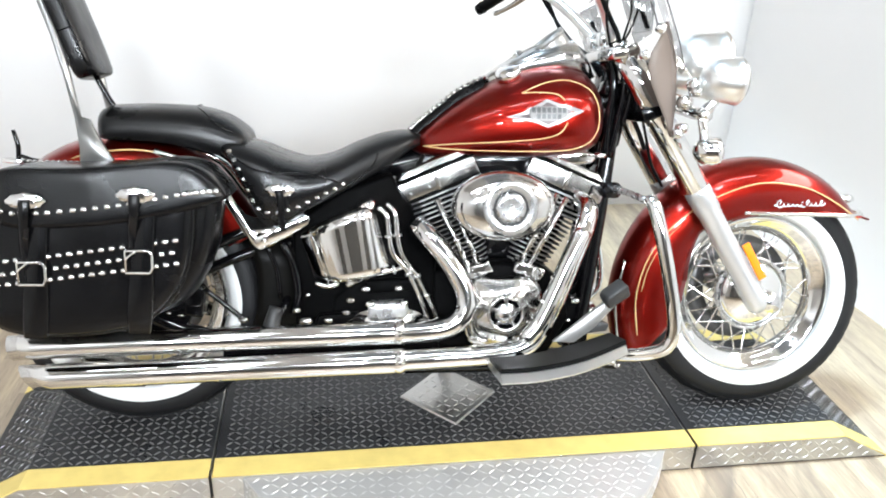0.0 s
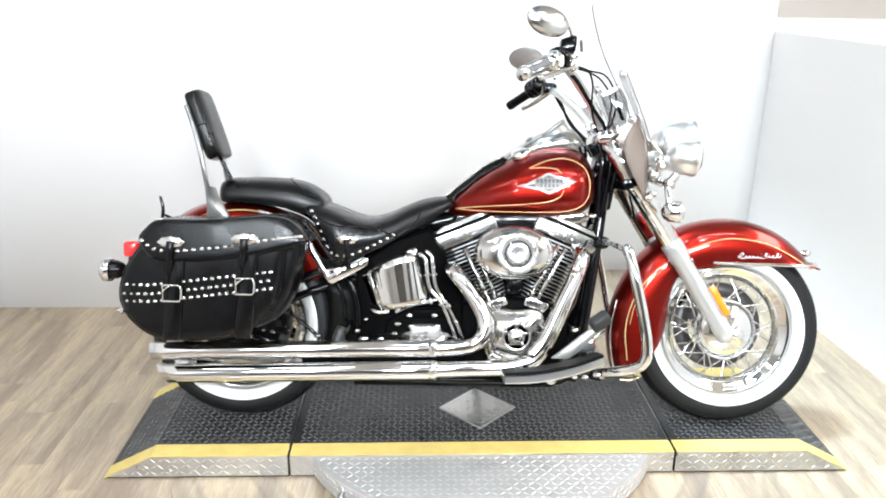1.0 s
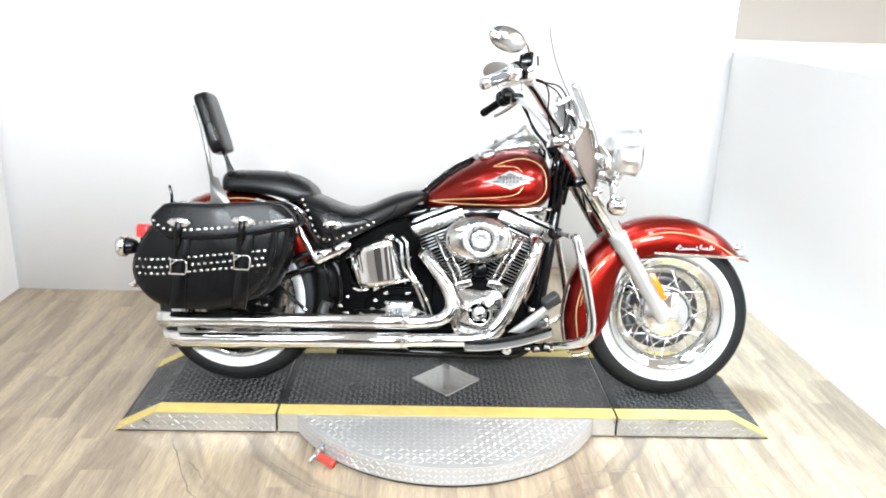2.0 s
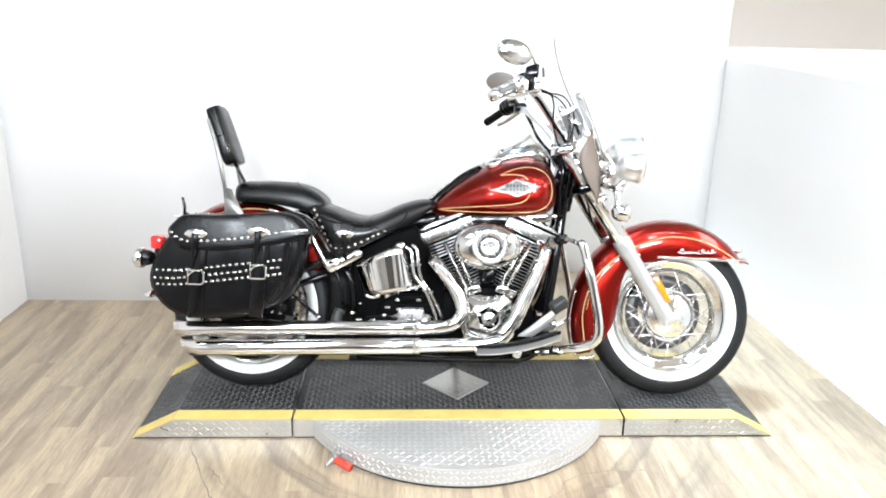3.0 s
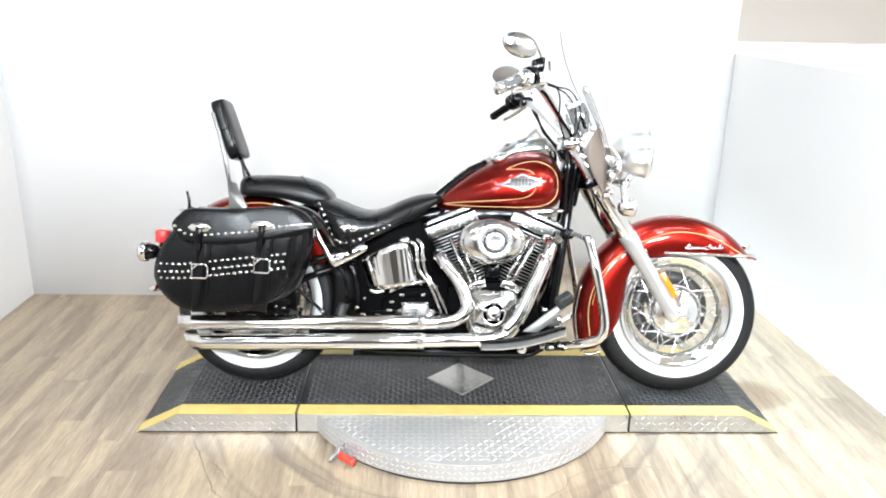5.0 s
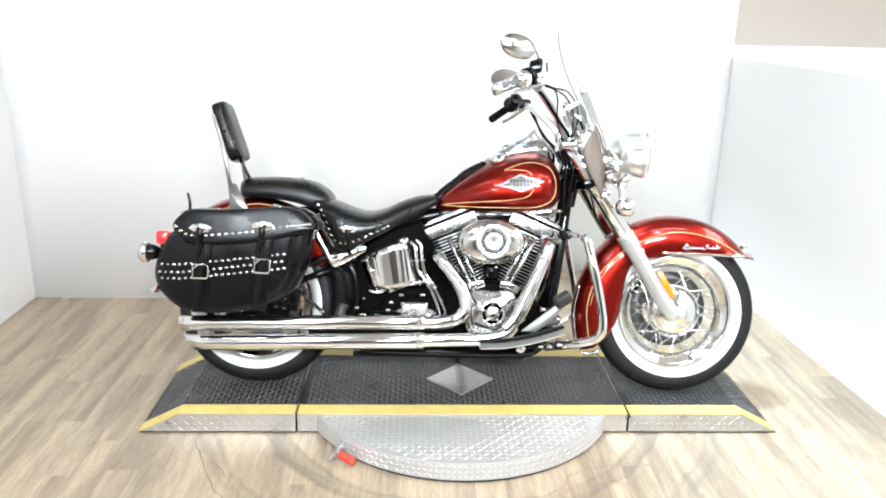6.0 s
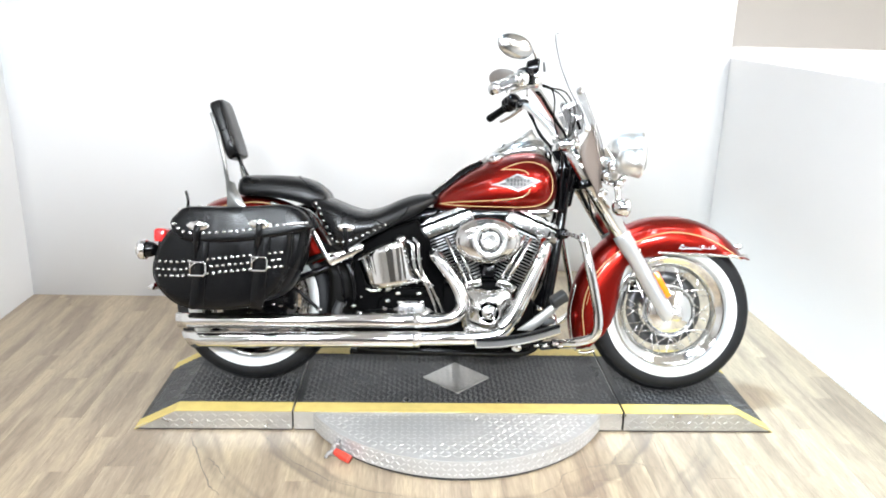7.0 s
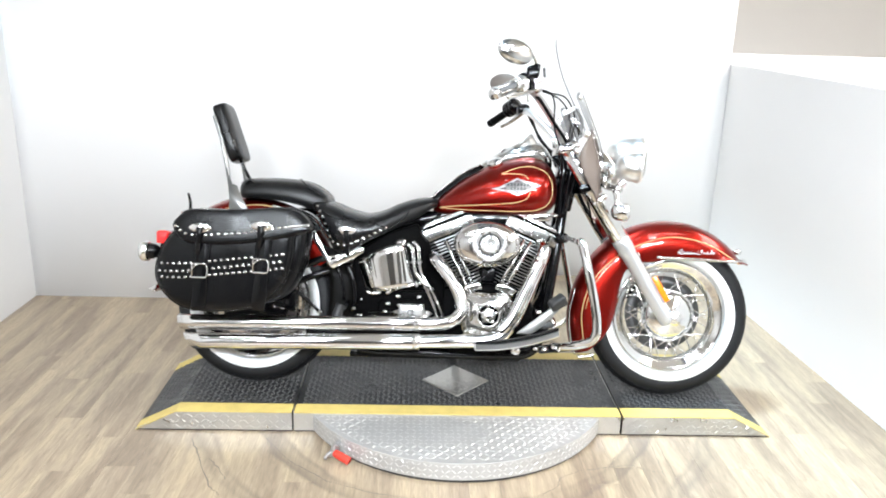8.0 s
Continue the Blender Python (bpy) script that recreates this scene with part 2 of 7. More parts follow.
def plank_mesh(length, width):
    bm = bmesh.new()
    g, c = 0.0001, 0.0005
    lower = [bm.verts.new((x, y, -0.0005)) for x, y in ((g, g), (width - g, g), (width - g, length - g), (g, length - g))]
    upper = [bm.verts.new((x, y, 0)) for x, y in ((g + c, g + c), (width - g - c, g + c), (width - g - c, length - g - c), (g + c, length - g - c))]
    bm.faces.new(upper)
    for i in range(4):
        bm.faces.new((lower[i], lower[(i + 1) % 4], upper[(i + 1) % 4], upper[i]))
    me = bpy.data.meshes.new("plank")
    bm.to_mesh(me)
    bm.free()
    me.materials.append(M_FLOOR)
    return me


def lay_planks():
    rng = random.Random(5)
    width, length = 0.102, 0.74
    full = plank_mesh(length, width)
    rest_v, rest_f = [], []
    x = XL - 0.06
    while x < 1.95:
        y = YR + 0.05 - rng.random() * length
        p = new("plank", plank_mesh(YR + 0.1 - y, width))
        p.location, p.parent = (x, y, 0), floor
        while y > -4.6:
            y -= length
            if y > -1.9:
                p = new("plank", full)
                p.location, p.parent = (x, y, 0), floor
            else:
                k = len(rest_v)
                rest_v += [(x + 0.001, y + 0.001, 0), (x + width - 0.001, y + 0.001, 0), (x + width - 0.001, y + length - 0.001, 0), (x + 0.001, y + length - 0.001, 0)]
                rest_f.append((k, k + 1, k + 2, k + 3))
        x += width
    me = bpy.data.meshes.new("planks_behind")
    me.from_pydata(rest_v, [], rest_f)
    me.materials.append(M_FLOOR)
    ob = new("planks_behind", me)
    ob.parent = floor
    ob["kind"] = "stuff"


M_SCRATCH = mat("dark_scratch", (0.20, 0.168, 0.14), 0.6, noise_scale=30, noise_amount=0.3)


SCRATCH = [([(0.269, -0.804), (0.335, -0.762), (0.357, -0.703), (0.431, -0.657), (0.542, -0.631), (0.583, -0.557)], 0.0022),
           ([(0.542, -0.631), (0.62, -0.618), (0.67, -0.649), (0.729, -0.666)], 0.0022),
           ([(0.73, -0.459), (0.727, -0.589), (0.722, -0.706)], 0.0016),
           ([(-0.943, -0.468), (-0.872, -0.622), (-0.805, -0.765), (-0.751, -0.829)], 0.003),
           ([(-0.846, -0.604), (-0.801, -0.659), (-0.753, -0.738)], 0.003),
           ([(-0.676, -0.466), (-0.571, -0.613), (-0.427, -0.733), (-0.289, -0.794), (-0.158, -0.82)], 0.0022)]


def scratches():
    """Scuffed lines that the moved platform has cut into the floor."""
    rng = random.Random(11)
    verts, faces = [], []
    for line, w in SCRATCH:
        pts = []
        for a, b in zip(line, line[1:]):
            for k in range(6):
                f = k / 6
                pts.append(Vector((a[0] + (b[0] - a[0]) * f + rng.uniform(-0.003, 0.003), a[1] + (b[1] - a[1]) * f + rng.uniform(-0.003, 0.003), 0.0008)))
        for i, p in enumerate(pts):
            d = (pts[min(i + 1, len(pts) - 1)] - pts[max(i - 1, 0)]).normalized()
            o = Vector((-d.y, d.x, 0)) * w * rng.uniform(0.25, 1.0)
            verts += [p - o, p + o]
            if i:
                k = len(verts)
                faces.append((k - 4, k - 3, k - 1, k - 2))
    me = bpy.data.meshes.new("floor_scratches")
    me.from_pydata([tuple(v) for v in verts], [], faces)
    me.materials.append(M_SCRATCH)
    ob = new("floor_scratches", me)
    ob.parent = floor
    ob["kind"] = "stuff"


# ---- display platform ----
M_RUBBER = mat("black_tread_plate", (0.022, 0.022, 0.023), 0.36, spec=0.34, noise_scale=9, noise_amount=0.35, bump=0.15, bump_scale=300, rough_var=0.12)
# raised treads of the black deck, lighter than the plate itself
M_TREAD = mat("lighter_tread", (0.105, 0.104, 0.102), 0.28, spec=0.6, noise_scale=7, noise_amount=0.35, rough_var=0.1)
M_YELLOW = mat("yellow_paint", (0.60, 0.465, 0.15), 0.5, noise_scale=22, noise_amount=0.22, bump=0.1, bump_scale=300)
M_PLATE = mat("aluminium_tread_plate", (0.48, 0.475, 0.465), 0.44, 0.5, noise_scale=18, noise_amount=0.12, bump=0.08, bump_scale=400, rough_var=0.1)
# the same plate in a lighter tone, with the treads' glints put into the colour
M_LUG = mat("tread_lug_glint", (0.68, 0.675, 0.665), 0.34, 0.6, noise_scale=18, noise_amount=0.12)
M_BRIGHT = mat("bright_tread_plate", (0.54, 0.535, 0.52), 0.36, 1.0, noise_scale=18, noise_amount=0.12, bump=0.06, bump_scale=300, rough_var=0.1)
M_STEEL = mat("steel", (0.5, 0.5, 0.5), 0.35, 0.9, noise_scale=30, noise_amount=0.15)
M_SHADOWGAP = mat("shadow_gap", (0.02, 0.02, 0.02), 0.8)
M_REDGRIP = mat("red_vinyl_grip", (0.62, 0.05, 0.03), 0.4, noise_scale=60, noise_amount=0.15)

X0, X1, XA, XB = -0.585, 0.632, -1.16, 1.2       # joints and ends of the platform
FOLDL, FOLDR = -1.008, 1.056
Y0, Y1, YS = -0.42, 0.14, 0.066                # front edge, back edge, width of the painted strip


def treads(inside, x0, x1, y0, y1, step, size, place, hgt=0.0016, low=1.0):
    """Raised lozenges in two crossing directions, as one mesh. place(u, v, h) gives a point of the plate."""
    verts, faces = [], []
    nx, ny = int((x1 - x0) / step), int((y1 - y0) / step)
    for i in range(nx + 1):
        for j in range(ny + 1):
            u, v = x0 + (i + 0.5) * step, y0 + (j + 0.5) * step
            if not inside(u, v):
                continue
            a = radians(38 if (i + j) % 2 else -38)
            ca, sa = math.cos(a) * size, math.sin(a) * size
            k, top = len(verts), hgt * (low if (i + j) % 2 == 0 else 1.0)
            for p, q, h in ((-1, 0, 0), (0, -0.17, 0), (1, 0, 0), (0, 0.17, 0), (-0.35, 0, top), (0.35, 0, top)):
                verts.append(place(u + p * ca - q * sa, v + p * sa + q * ca, h))
            faces += [(k, k + 1, k + 4), (k + 1, k + 2, k + 5), (k + 1, k + 5, k + 4), (k + 2, k + 3, k + 5), (k + 3, k, k + 4), (k + 3, k + 4, k + 5)]
    me = bpy.data.meshes.new("tread")
    me.from_pydata([tuple(v) for v in verts], [], faces)
    return me


def tread_part(me, material, parent):
    me.materials.append(material)
    ob = new("tread_pattern", me)
    ob.parent = parent
    ob["kind"] = "stuff"
    return ob


def profile_prism(profile, y0, y1):
    """A strip whose outline in x and z runs from y0 to y1."""
    bm = bmesh.new()
    a = [bm.verts.new((x, y0, z)) for x, z in profile]
    b = [bm.verts.new((x, y1, z)) for x, z in profile]
    n = len(profile)
    bm.faces.new(a)
    bm.faces.new(b[::-1])
    for i in range(n):
        bm.faces.new((a[i], a[(i + 1) % n], b[(i + 1) % n], b[i]))
    return bm


def strip_over(top, y0, y1, lift=0.0015):
    """A painted strip that follows the deck's top line."""
    return profile_prism([(x, z + lift) for x, z in top] + [(x, z - 0.002) for x, z in reversed(top)], y0, y1)


def deck_section(name, top, label, fold=None, end=None):
    """One section of the platform; top is its upper outline from x to x."""
    thing = tagged(new(name), label, "platform")
    base = [(top[0][0], 0.002), *[p for p in top if p[1] > 0.004], (top[-1][0], 0.002)]
    part("deck", profile_prism(base, Y0 + 0.004, Y1 - 0.004), M_RUBBER, thing, "black raised-tread deck", smooth=False)
    part("edge_stripe", strip_over(top, Y0, Y0 + YS), M_YELLOW, thing, "yellow painted edge strip", smooth=False)
    part("edge_stripe", strip_over(top, Y1 - YS, Y1), M_YELLOW, thing, "yellow painted edge strip", smooth=False)
    for ya, yb in ((Y0 + 0.0005, Y0 + 0.004), (Y1 - 0.004, Y1 - 0.0005)):
        part("side_panel", profile_prism([(x, z - 0.0025 if z > 0.01 else 0.008) for x, z in base], ya, yb), M_BRIGHT, thing, "aluminium tread-plate side", smooth=False)

    def z_at(x):
        for (xa, za), (xb, zb) in zip(top, top[1:]):
            if xa <= x <= xb:
                return za + (zb - za) * (x - xa) / (xb - xa)
        return 0
    me = treads(lambda u, v: top[0][0] + 0.012 < u < top[-1][0] - 0.012, top[0][0], top[-1][0], Y0 + YS + 0.004, Y1 - YS - 0.004, 0.0195, 0.0105, lambda u, v, h: (u, v, z_at(u) + h), 0.0034)
    tread_part(me, M_TREAD, thing)
    x0, x1 = top[0][0], top[-1][0]
    me = treads(lambda u, v: v + 0.01 < z_at(u), x0 + 0.01, x1 - 0.01, 0.008, H, 0.0225, 0.0122, lambda u, v, h: (u, Y0 + 0.0005 - h, v), 0.0016)
    tread_part(me, M_BRIGHT, thing)
    return thing


deck_section("platform_centre", [(X0 + 0.004, H), (X1 - 0.004, H)], "black tread-plate centre deck with yellow edge strips")
deck_section("platform_ramp", [(XA, 0.004), (FOLDL, H), (X0 - 0.004, H)], "black tread-plate ramp section with yellow edges, sloping to the floor")
deck_section("platform_ramp", [(X1 + 0.004, H), (FOLDR, H), (XB, 0.004)], "black tread-plate ramp section with yellow edges, under the front wheel")


for jx in (X0, X1):
    strip = tagged(new("joint_strip"), "thin bright steel strip between two deck sections", "strip", "strips between deck sections")
    part("bar", box(jx - 0.0035, jx - 0.001, Y0 + 0.03, Y1 - 0.01, 0.001, H - 0.002), M_BRIGHT, strip, smooth=False)


def turntable():
    thing = tagged(new("turntable"), "round aluminium tread-plate turntable disc on the floor", "turntable")
    cx, cy, r = 0.018, -0.142, 0.597
    bm = bmesh.new()
    n, rings = 96, []
    a0 = math.acos((cy - Y0 + 0.0) / r)
    # the visible front of the disc, from joint to joint of the platform's side
    arc = [(cx + r * math.sin(a), cy - r * math.cos(a)) for a in [-a0 + 2 * a0 * i / n for i in range(n + 1)]]
    arc = [(x, min(y, Y0 - 0.0008)) for x, y in arc]
    inner = [(cx + (x - cx) * 0.995, Y0 - 0.0008 + (y - Y0) * 0.995) for x, y in arc]
    top = [bm.verts.new((x, y, 0.075)) for x, y in inner]
    rim = [bm.verts.new((x, y, 0.0725)) for x, y in arc]
    low = [bm.verts.new((x, y, 0.012)) for x, y in arc]
    bm.faces.new(top)
    bm.faces.new(low[::-1])
    for i in range(n):
        bm.faces.new((top[i], top[i + 1], rim[i + 1], rim[i]))
        bm.faces.new((rim[i], rim[i + 1], low[i + 1], low[i]))
    bm.faces.new((top[0], rim[0], low[0], low[-1], rim[-1], top[-1]))
    part("disc", bm, M_PLATE, thing, "aluminium tread plate", smooth=False)
    # a near-black ring paints the shadow in the gap under the disc
    bm = bmesh.new()
    arc2 = [(cx + (x - cx) * 0.985, y + 0.006) for x, y in arc if y < Y0 - 0.01]
    a = [bm.verts.new((x, y, 0.0125)) for x, y in arc2]
    b = [bm.verts.new((x, y, 0.0005)) for x, y in arc2]
    bm.faces.new(a)
    bm.faces.new(b[::-1])
    for i in range(len(arc2)):
        j = (i + 1) % len(arc2)
        bm.faces.new((a[i], a[j], b[j], b[i]))
    part("base_ring", bm, M_SHADOWGAP, thing, "near-black ring standing for the shadow under the disc", smooth=False)

    def wear(u, v):
        """The middle of the disc is trodden nearly flat."""
        d = ((u + 0.10) / 0.24) ** 2 + ((v + 0.535) / 0.10) ** 2
        return min(1.0, max(0.4, d - 0.25))
    me = treads(lambda u, v: (u - cx) ** 2 + (v - cy) ** 2 < (r - 0.014) ** 2, cx - r, cx + r, cy - r, Y0 - 0.008, 0.0225, 0.0122, lambda u, v, h: (u, v, 0.075 + h * wear(u, v)), 0.0015, 0.8)
    tread_part(me, M_LUG, thing)
    me = treads(lambda u, v: True, -a0 * r + 0.01, a0 * r - 0.02, 0.014, 0.07, 0.0195, 0.0105, lambda u, v, h: (cx + (r + h) * math.sin(u / r), cy - (r + h) * math.cos(u / r), v), 0.0013)
    tread_part(me, M_LUG, thing)
    return thing


turntable()


def diamond_pad():
    thing = tagged(new("lock_plate"), "grey diamond-shaped tread plate lying on the deck", "plate")
    thing.location = (0.024, -0.142, H)
    s = 0.134
    bm = bmesh.new()
    lo = [bm.verts.new((x * s, y * s * 1.02, 0.0005)) for x, y in ((1, 0), (0, 1), (-1, 0), (0, -1))]
    hi = [bm.verts.new((x * (s - 0.004), y * (s - 0.004) * 1.02, 0.005)) for x, y in ((1, 0), (0, 1), (-1, 0), (0, -1))]
    bm.faces.new(hi)
    for i in range(4):
        bm.faces.new((lo[i], lo[(i + 1) % 4], hi[(i + 1) % 4], hi[i]))
    part("plate", bm, M_BRIGHT, thing, smooth=False)
    me = treads(lambda u, v: abs(u) + abs(v) < s - 0.016, -s, s, -s, s, 0.0225, 0.0122, lambda u, v, h: (u, v, 0.005 + h), 0.0022)
    tread_part(me, M_BRIGHT, thing)


diamond_pad()
# ---- motorcycle: materials ----
M_CHROME = mat("chrome", (0.80, 0.80, 0.795), 0.07, 1.0, noise_scale=40, rough_var=0.025)
M_SATIN = mat("satin_aluminium", (0.56, 0.56, 0.56), 0.28, 0.9, noise_scale=60, noise_amount=0.05, rough_var=0.05)
M_POLISH = mat("polished_alloy", (0.70, 0.695, 0.685), 0.15, 1.0, noise_scale=50, noise_amount=0.03, rough_var=0.03)
# far mirror: the beige room it reflects is put into its colour
M_BEIGE = mat("mirror_beige_reflection", (0.205, 0.175, 0.155), 0.35, 0.3, noise_scale=30, noise_amount=0.05)
M_PANEEDGE = mat("acrylic_edge", (0.05, 0.05, 0.052), 0.3, noise_scale=30, noise_amount=0.1)
M_SLIDER = mat("silver_fork_slider", (0.58, 0.58, 0.575), 0.24, 0.65, noise_scale=50, noise_amount=0.03)
M_RED = mat("red_metallic_paint", (0.215, 0.0072, 0.0038), 0.28, 0.92, spec=0.3, coat=0.5, noise_scale=900, noise_amount=0.2)
M_STRIPE = mat("tan_pinstripe", (0.62, 0.38, 0.165), 0.35, coat=0.6, noise_scale=80, noise_amount=0.06)
M_LEATHER = mat("black_leather", (0.0028, 0.0028, 0.0032), 0.24, spec=0.24, noise_scale=7, noise_amount=0.3, bump=0.5, bump_scale=9, rough_var=0.1)
M_VINYL = mat("black_seat_vinyl", (0.0045, 0.0045, 0.0048), 0.30, spec=0.34, noise_scale=6, noise_amount=0.25, bump=0.5, bump_scale=16, rough_var=0.12)
M_GRIP = mat("grey_grip_rubber", (0.085, 0.09, 0.10), 0.4, spec=0.5, noise_scale=60, noise_amount=0.15)
M_TYRE = mat("tyre_rubber", (0.007, 0.007, 0.0078), 0.5, spec=0.28, noise_scale=25, noise_amount=0.3, bump=0.1, bump_scale=300)
M_WHITEWALL = mat("white_sidewall", (0.74, 0.74, 0.73), 0.5, noise_scale=12, noise_amount=0.03)
M_BLACK = mat("black_enamel", (0.002, 0.002, 0.0024), 0.12, spec=0.28, noise_scale=20, noise_amount=0.3)
M_CRINKLE = mat("black_crinkle_paint", (0.0015, 0.0015, 0.0016), 0.45, spec=0.03, noise_scale=30, noise_amount=0.3, bump=0.3, bump_scale=600)
M_DARK = mat("dark_rubber", (0.003, 0.003, 0.003), 0.5, spec=0.1, noise_scale=30, noise_amount=0.3)
M_GREYRUB = mat("grey_pedal_rubber", (0.022, 0.022, 0.022), 0.45, spec=0.4, noise_scale=40, noise_amount=0.2, bump=0.2, bump_scale=300)
M_AMBER = mat("amber_reflector", (0.85, 0.20, 0.006), 0.2, coat=0.5, noise_scale=120, noise_amount=0.15)
M_REDLENS = mat("red_lens", (0.75, 0.02, 0.02), 0.12, coat=1.0, noise_scale=100, noise_amount=0.15)
M_PLASTIC = mat("black_plastic", (0.003, 0.0028, 0.0024), 0.4, spec=0.09, noise_scale=20, noise_amount=0.2)
M_FIN = mat("black_fin_paint", (0.0015, 0.0015, 0.0015), 0.5, spec=0.06, noise_scale=30, noise_amount=0.2)
M_FINEDGE = mat("machined_fin_edge", (0.42, 0.42, 0.42), 0.3, 1.0, noise_scale=60, noise_amount=0.05)
M_ROTOR = mat("brake_rotor_steel", (0.16, 0.16, 0.165), 0.35, 0.9, noise_scale=40, noise_amount=0.2)
M_EMBLEM = mat("emblem_silver", (0.27, 0.26, 0.255), 0.34, 0.6, noise_scale=100, noise_amount=0.06)
M_EMBRED = mat("emblem_red_enamel", (0.07, 0.05, 0.05), 0.3, coat=0.4, noise_scale=100, noise_amount=0.1)
M_EMBAND = mat("emblem_grey_band", (0.13, 0.122, 0.118), 0.4, 0.4, noise_scale=100, noise_amount=0.08)
M_EMBBLACK = mat("emblem_black", (0.03, 0.03, 0.03), 0.35, noise_scale=100, noise_amount=0.2)
M_MIRROR = mat("mirror_glass", (0.72, 0.70, 0.68), 0.01, 1.0)
M_LAMPSHELL = mat("lamp_chrome", (0.86, 0.855, 0.845), 0.28, 1.0, noise_scale=50, noise_amount=0.03)
M_MIRRORBACK = mat("grey_mirror_shell", (0.56, 0.56, 0.555), 0.2, 1.0, noise_scale=40, noise_amount=0.05)
M_DULL = mat("brushed_steel", (0.30, 0.295, 0.285), 0.42, 0.7, noise_scale=60, noise_amount=0.08)
M_SISSY = mat("satin_steel_bar", (0.27, 0.27, 0.265), 0.34, 0.8, noise_scale=50, noise_amount=0.06, rough_var=0.05)
M_LETTER = mat("white_script", (0.85, 0.85, 0.85), 0.3, 0.4)


def clear_material(name, colour, rough, tint, alpha=1.0):
    m = bpy.data.materials.new(name)
    m.use_nodes = True
    b = m.node_tree.nodes["Principled BSDF"]
    b.inputs["Base Color"].default_value = (*colour, 1)
    b.inputs["Roughness"].default_value = rough
    b.inputs["Transmission Weight"].default_value = tint
    b.inputs["IOR"].default_value = 1.25
    b.inputs["Alpha"].default_value = alpha
    return m


def sheet_material(name, tint, gloss):
    """A thin clear sheet: it lets the light through and adds a faint reflection."""
    m = bpy.data.materials.new(name)
    m.use_nodes = True
    nt = m.node_tree
    nt.nodes.remove(nt.nodes["Principled BSDF"])
    t, g, mix = nt.nodes.new("ShaderNodeBsdfTransparent"), nt.nodes.new("ShaderNodeBsdfGlossy"), nt.nodes.new("ShaderNodeMixShader")
    t.inputs["Color"].default_value = (*tint, 1)
    g.inputs["Roughness"].default_value = 0.03
    mix.inputs[0].default_value = gloss
    nt.links.new(t.outputs[0], mix.inputs[1])
    nt.links.new(g.outputs[0], mix.inputs[2])
    nt.links.new(mix.outputs[0], nt.nodes["Material Output"].inputs["Surface"])
    return m


M_SHIELD = sheet_material("clear_acrylic", (0.96, 0.965, 0.97), 0.03)
M_HAZE = sheet_material("hazy_acrylic", (0.66, 0.66, 0.665), 0.05)
M_FROST = sheet_material("frosted_strip", (0.78, 0.78, 0.785), 0.06)
M_SMOKE = mat("smoked_wind_deflector", (0.150, 0.119, 0.101), 0.5, 0.0, spec=0.25, noise_scale=8, noise_amount=0.06)
M_GLASS = clear_material("lamp_glass", (1, 1, 1), 0.02, 1.0)


# ---- motorcycle: shapes. x forward, y to the far side, z up, metres from the ground between the wheels ----
def curve_points(pts, n=6):
    """A smooth line through pts."""
    P = [Vector(p) for p in pts]
    P = [2 * P[0] - P[1]] + P + [2 * P[-1] - P[-2]]
    out = []
    for i in range(1, len(P) - 2):
        for k in range(n):
            t = k / n
            out.append(0.5 * ((2 * P[i]) + (P[i + 1] - P[i - 1]) * t + (2 * P[i - 1] - 5 * P[i] + 4 * P[i + 1] - P[i + 2]) * t * t
                              + (3 * P[i] - P[i - 1] - 3 * P[i + 1] + P[i + 2]) * t ** 3))
    out.append(P[-2])
    return out


def tube(pts, r, seg=12, n=6, bm=None, flat=1.0, cap=True):
    """A round bar along a smooth line; r may be a list, one for each point given."""
    bm = bm or bmesh.new()
    line = curve_points(pts, n) if n > 1 else [Vector(p) for p in pts]
    rad = [r] * len(line) if not isinstance(r, (list, tuple)) else [float(v) for v in np.interp(np.linspace(0, 1, len(line)), np.linspace(0, 1, len(r)), r)]
    side = None
    rings = []
    for i, p in enumerate(line):
        d = (line[min(i + 1, len(line) - 1)] - line[max(i - 1, 0)]).normalized()
        if side is None:
            side = d.cross(Vector((0, 1, 0)) if abs(d.y) < 0.9 else Vector((1, 0, 0))).normalized()
        side = (side - d * side.dot(d)).normalized()
        up = d.cross(side)
        rings.append([bm.verts.new(p + rad[i] * (side * math.cos(a) + up * math.sin(a) * flat)) for a in [2 * math.pi * k / seg for k in range(seg)]])
    for a, b in zip(rings, rings[1:]):
        for k in range(seg):
            bm.faces.new((a[k], a[(k + 1) % seg], b[(k + 1) % seg], b[k]))
    if cap:
        bm.faces.new(rings[0][::-1])
        bm.faces.new(rings[-1])
    return bm


def loft(rings, bm=None, cap=True, closed=True):
    bm = bm or bmesh.new()
    R = [[bm.verts.new(p) for p in ring] for ring in rings]
    m = len(R[0])
    for a, b in zip(R, R[1:]):
        for k in range(m if closed else m - 1):
            bm.faces.new((a[k], a[(k + 1) % m], b[(k + 1) % m], b[k]))
    if cap and closed:
        bm.faces.new(R[0][::-1])
        bm.faces.new(R[-1])
    return bm


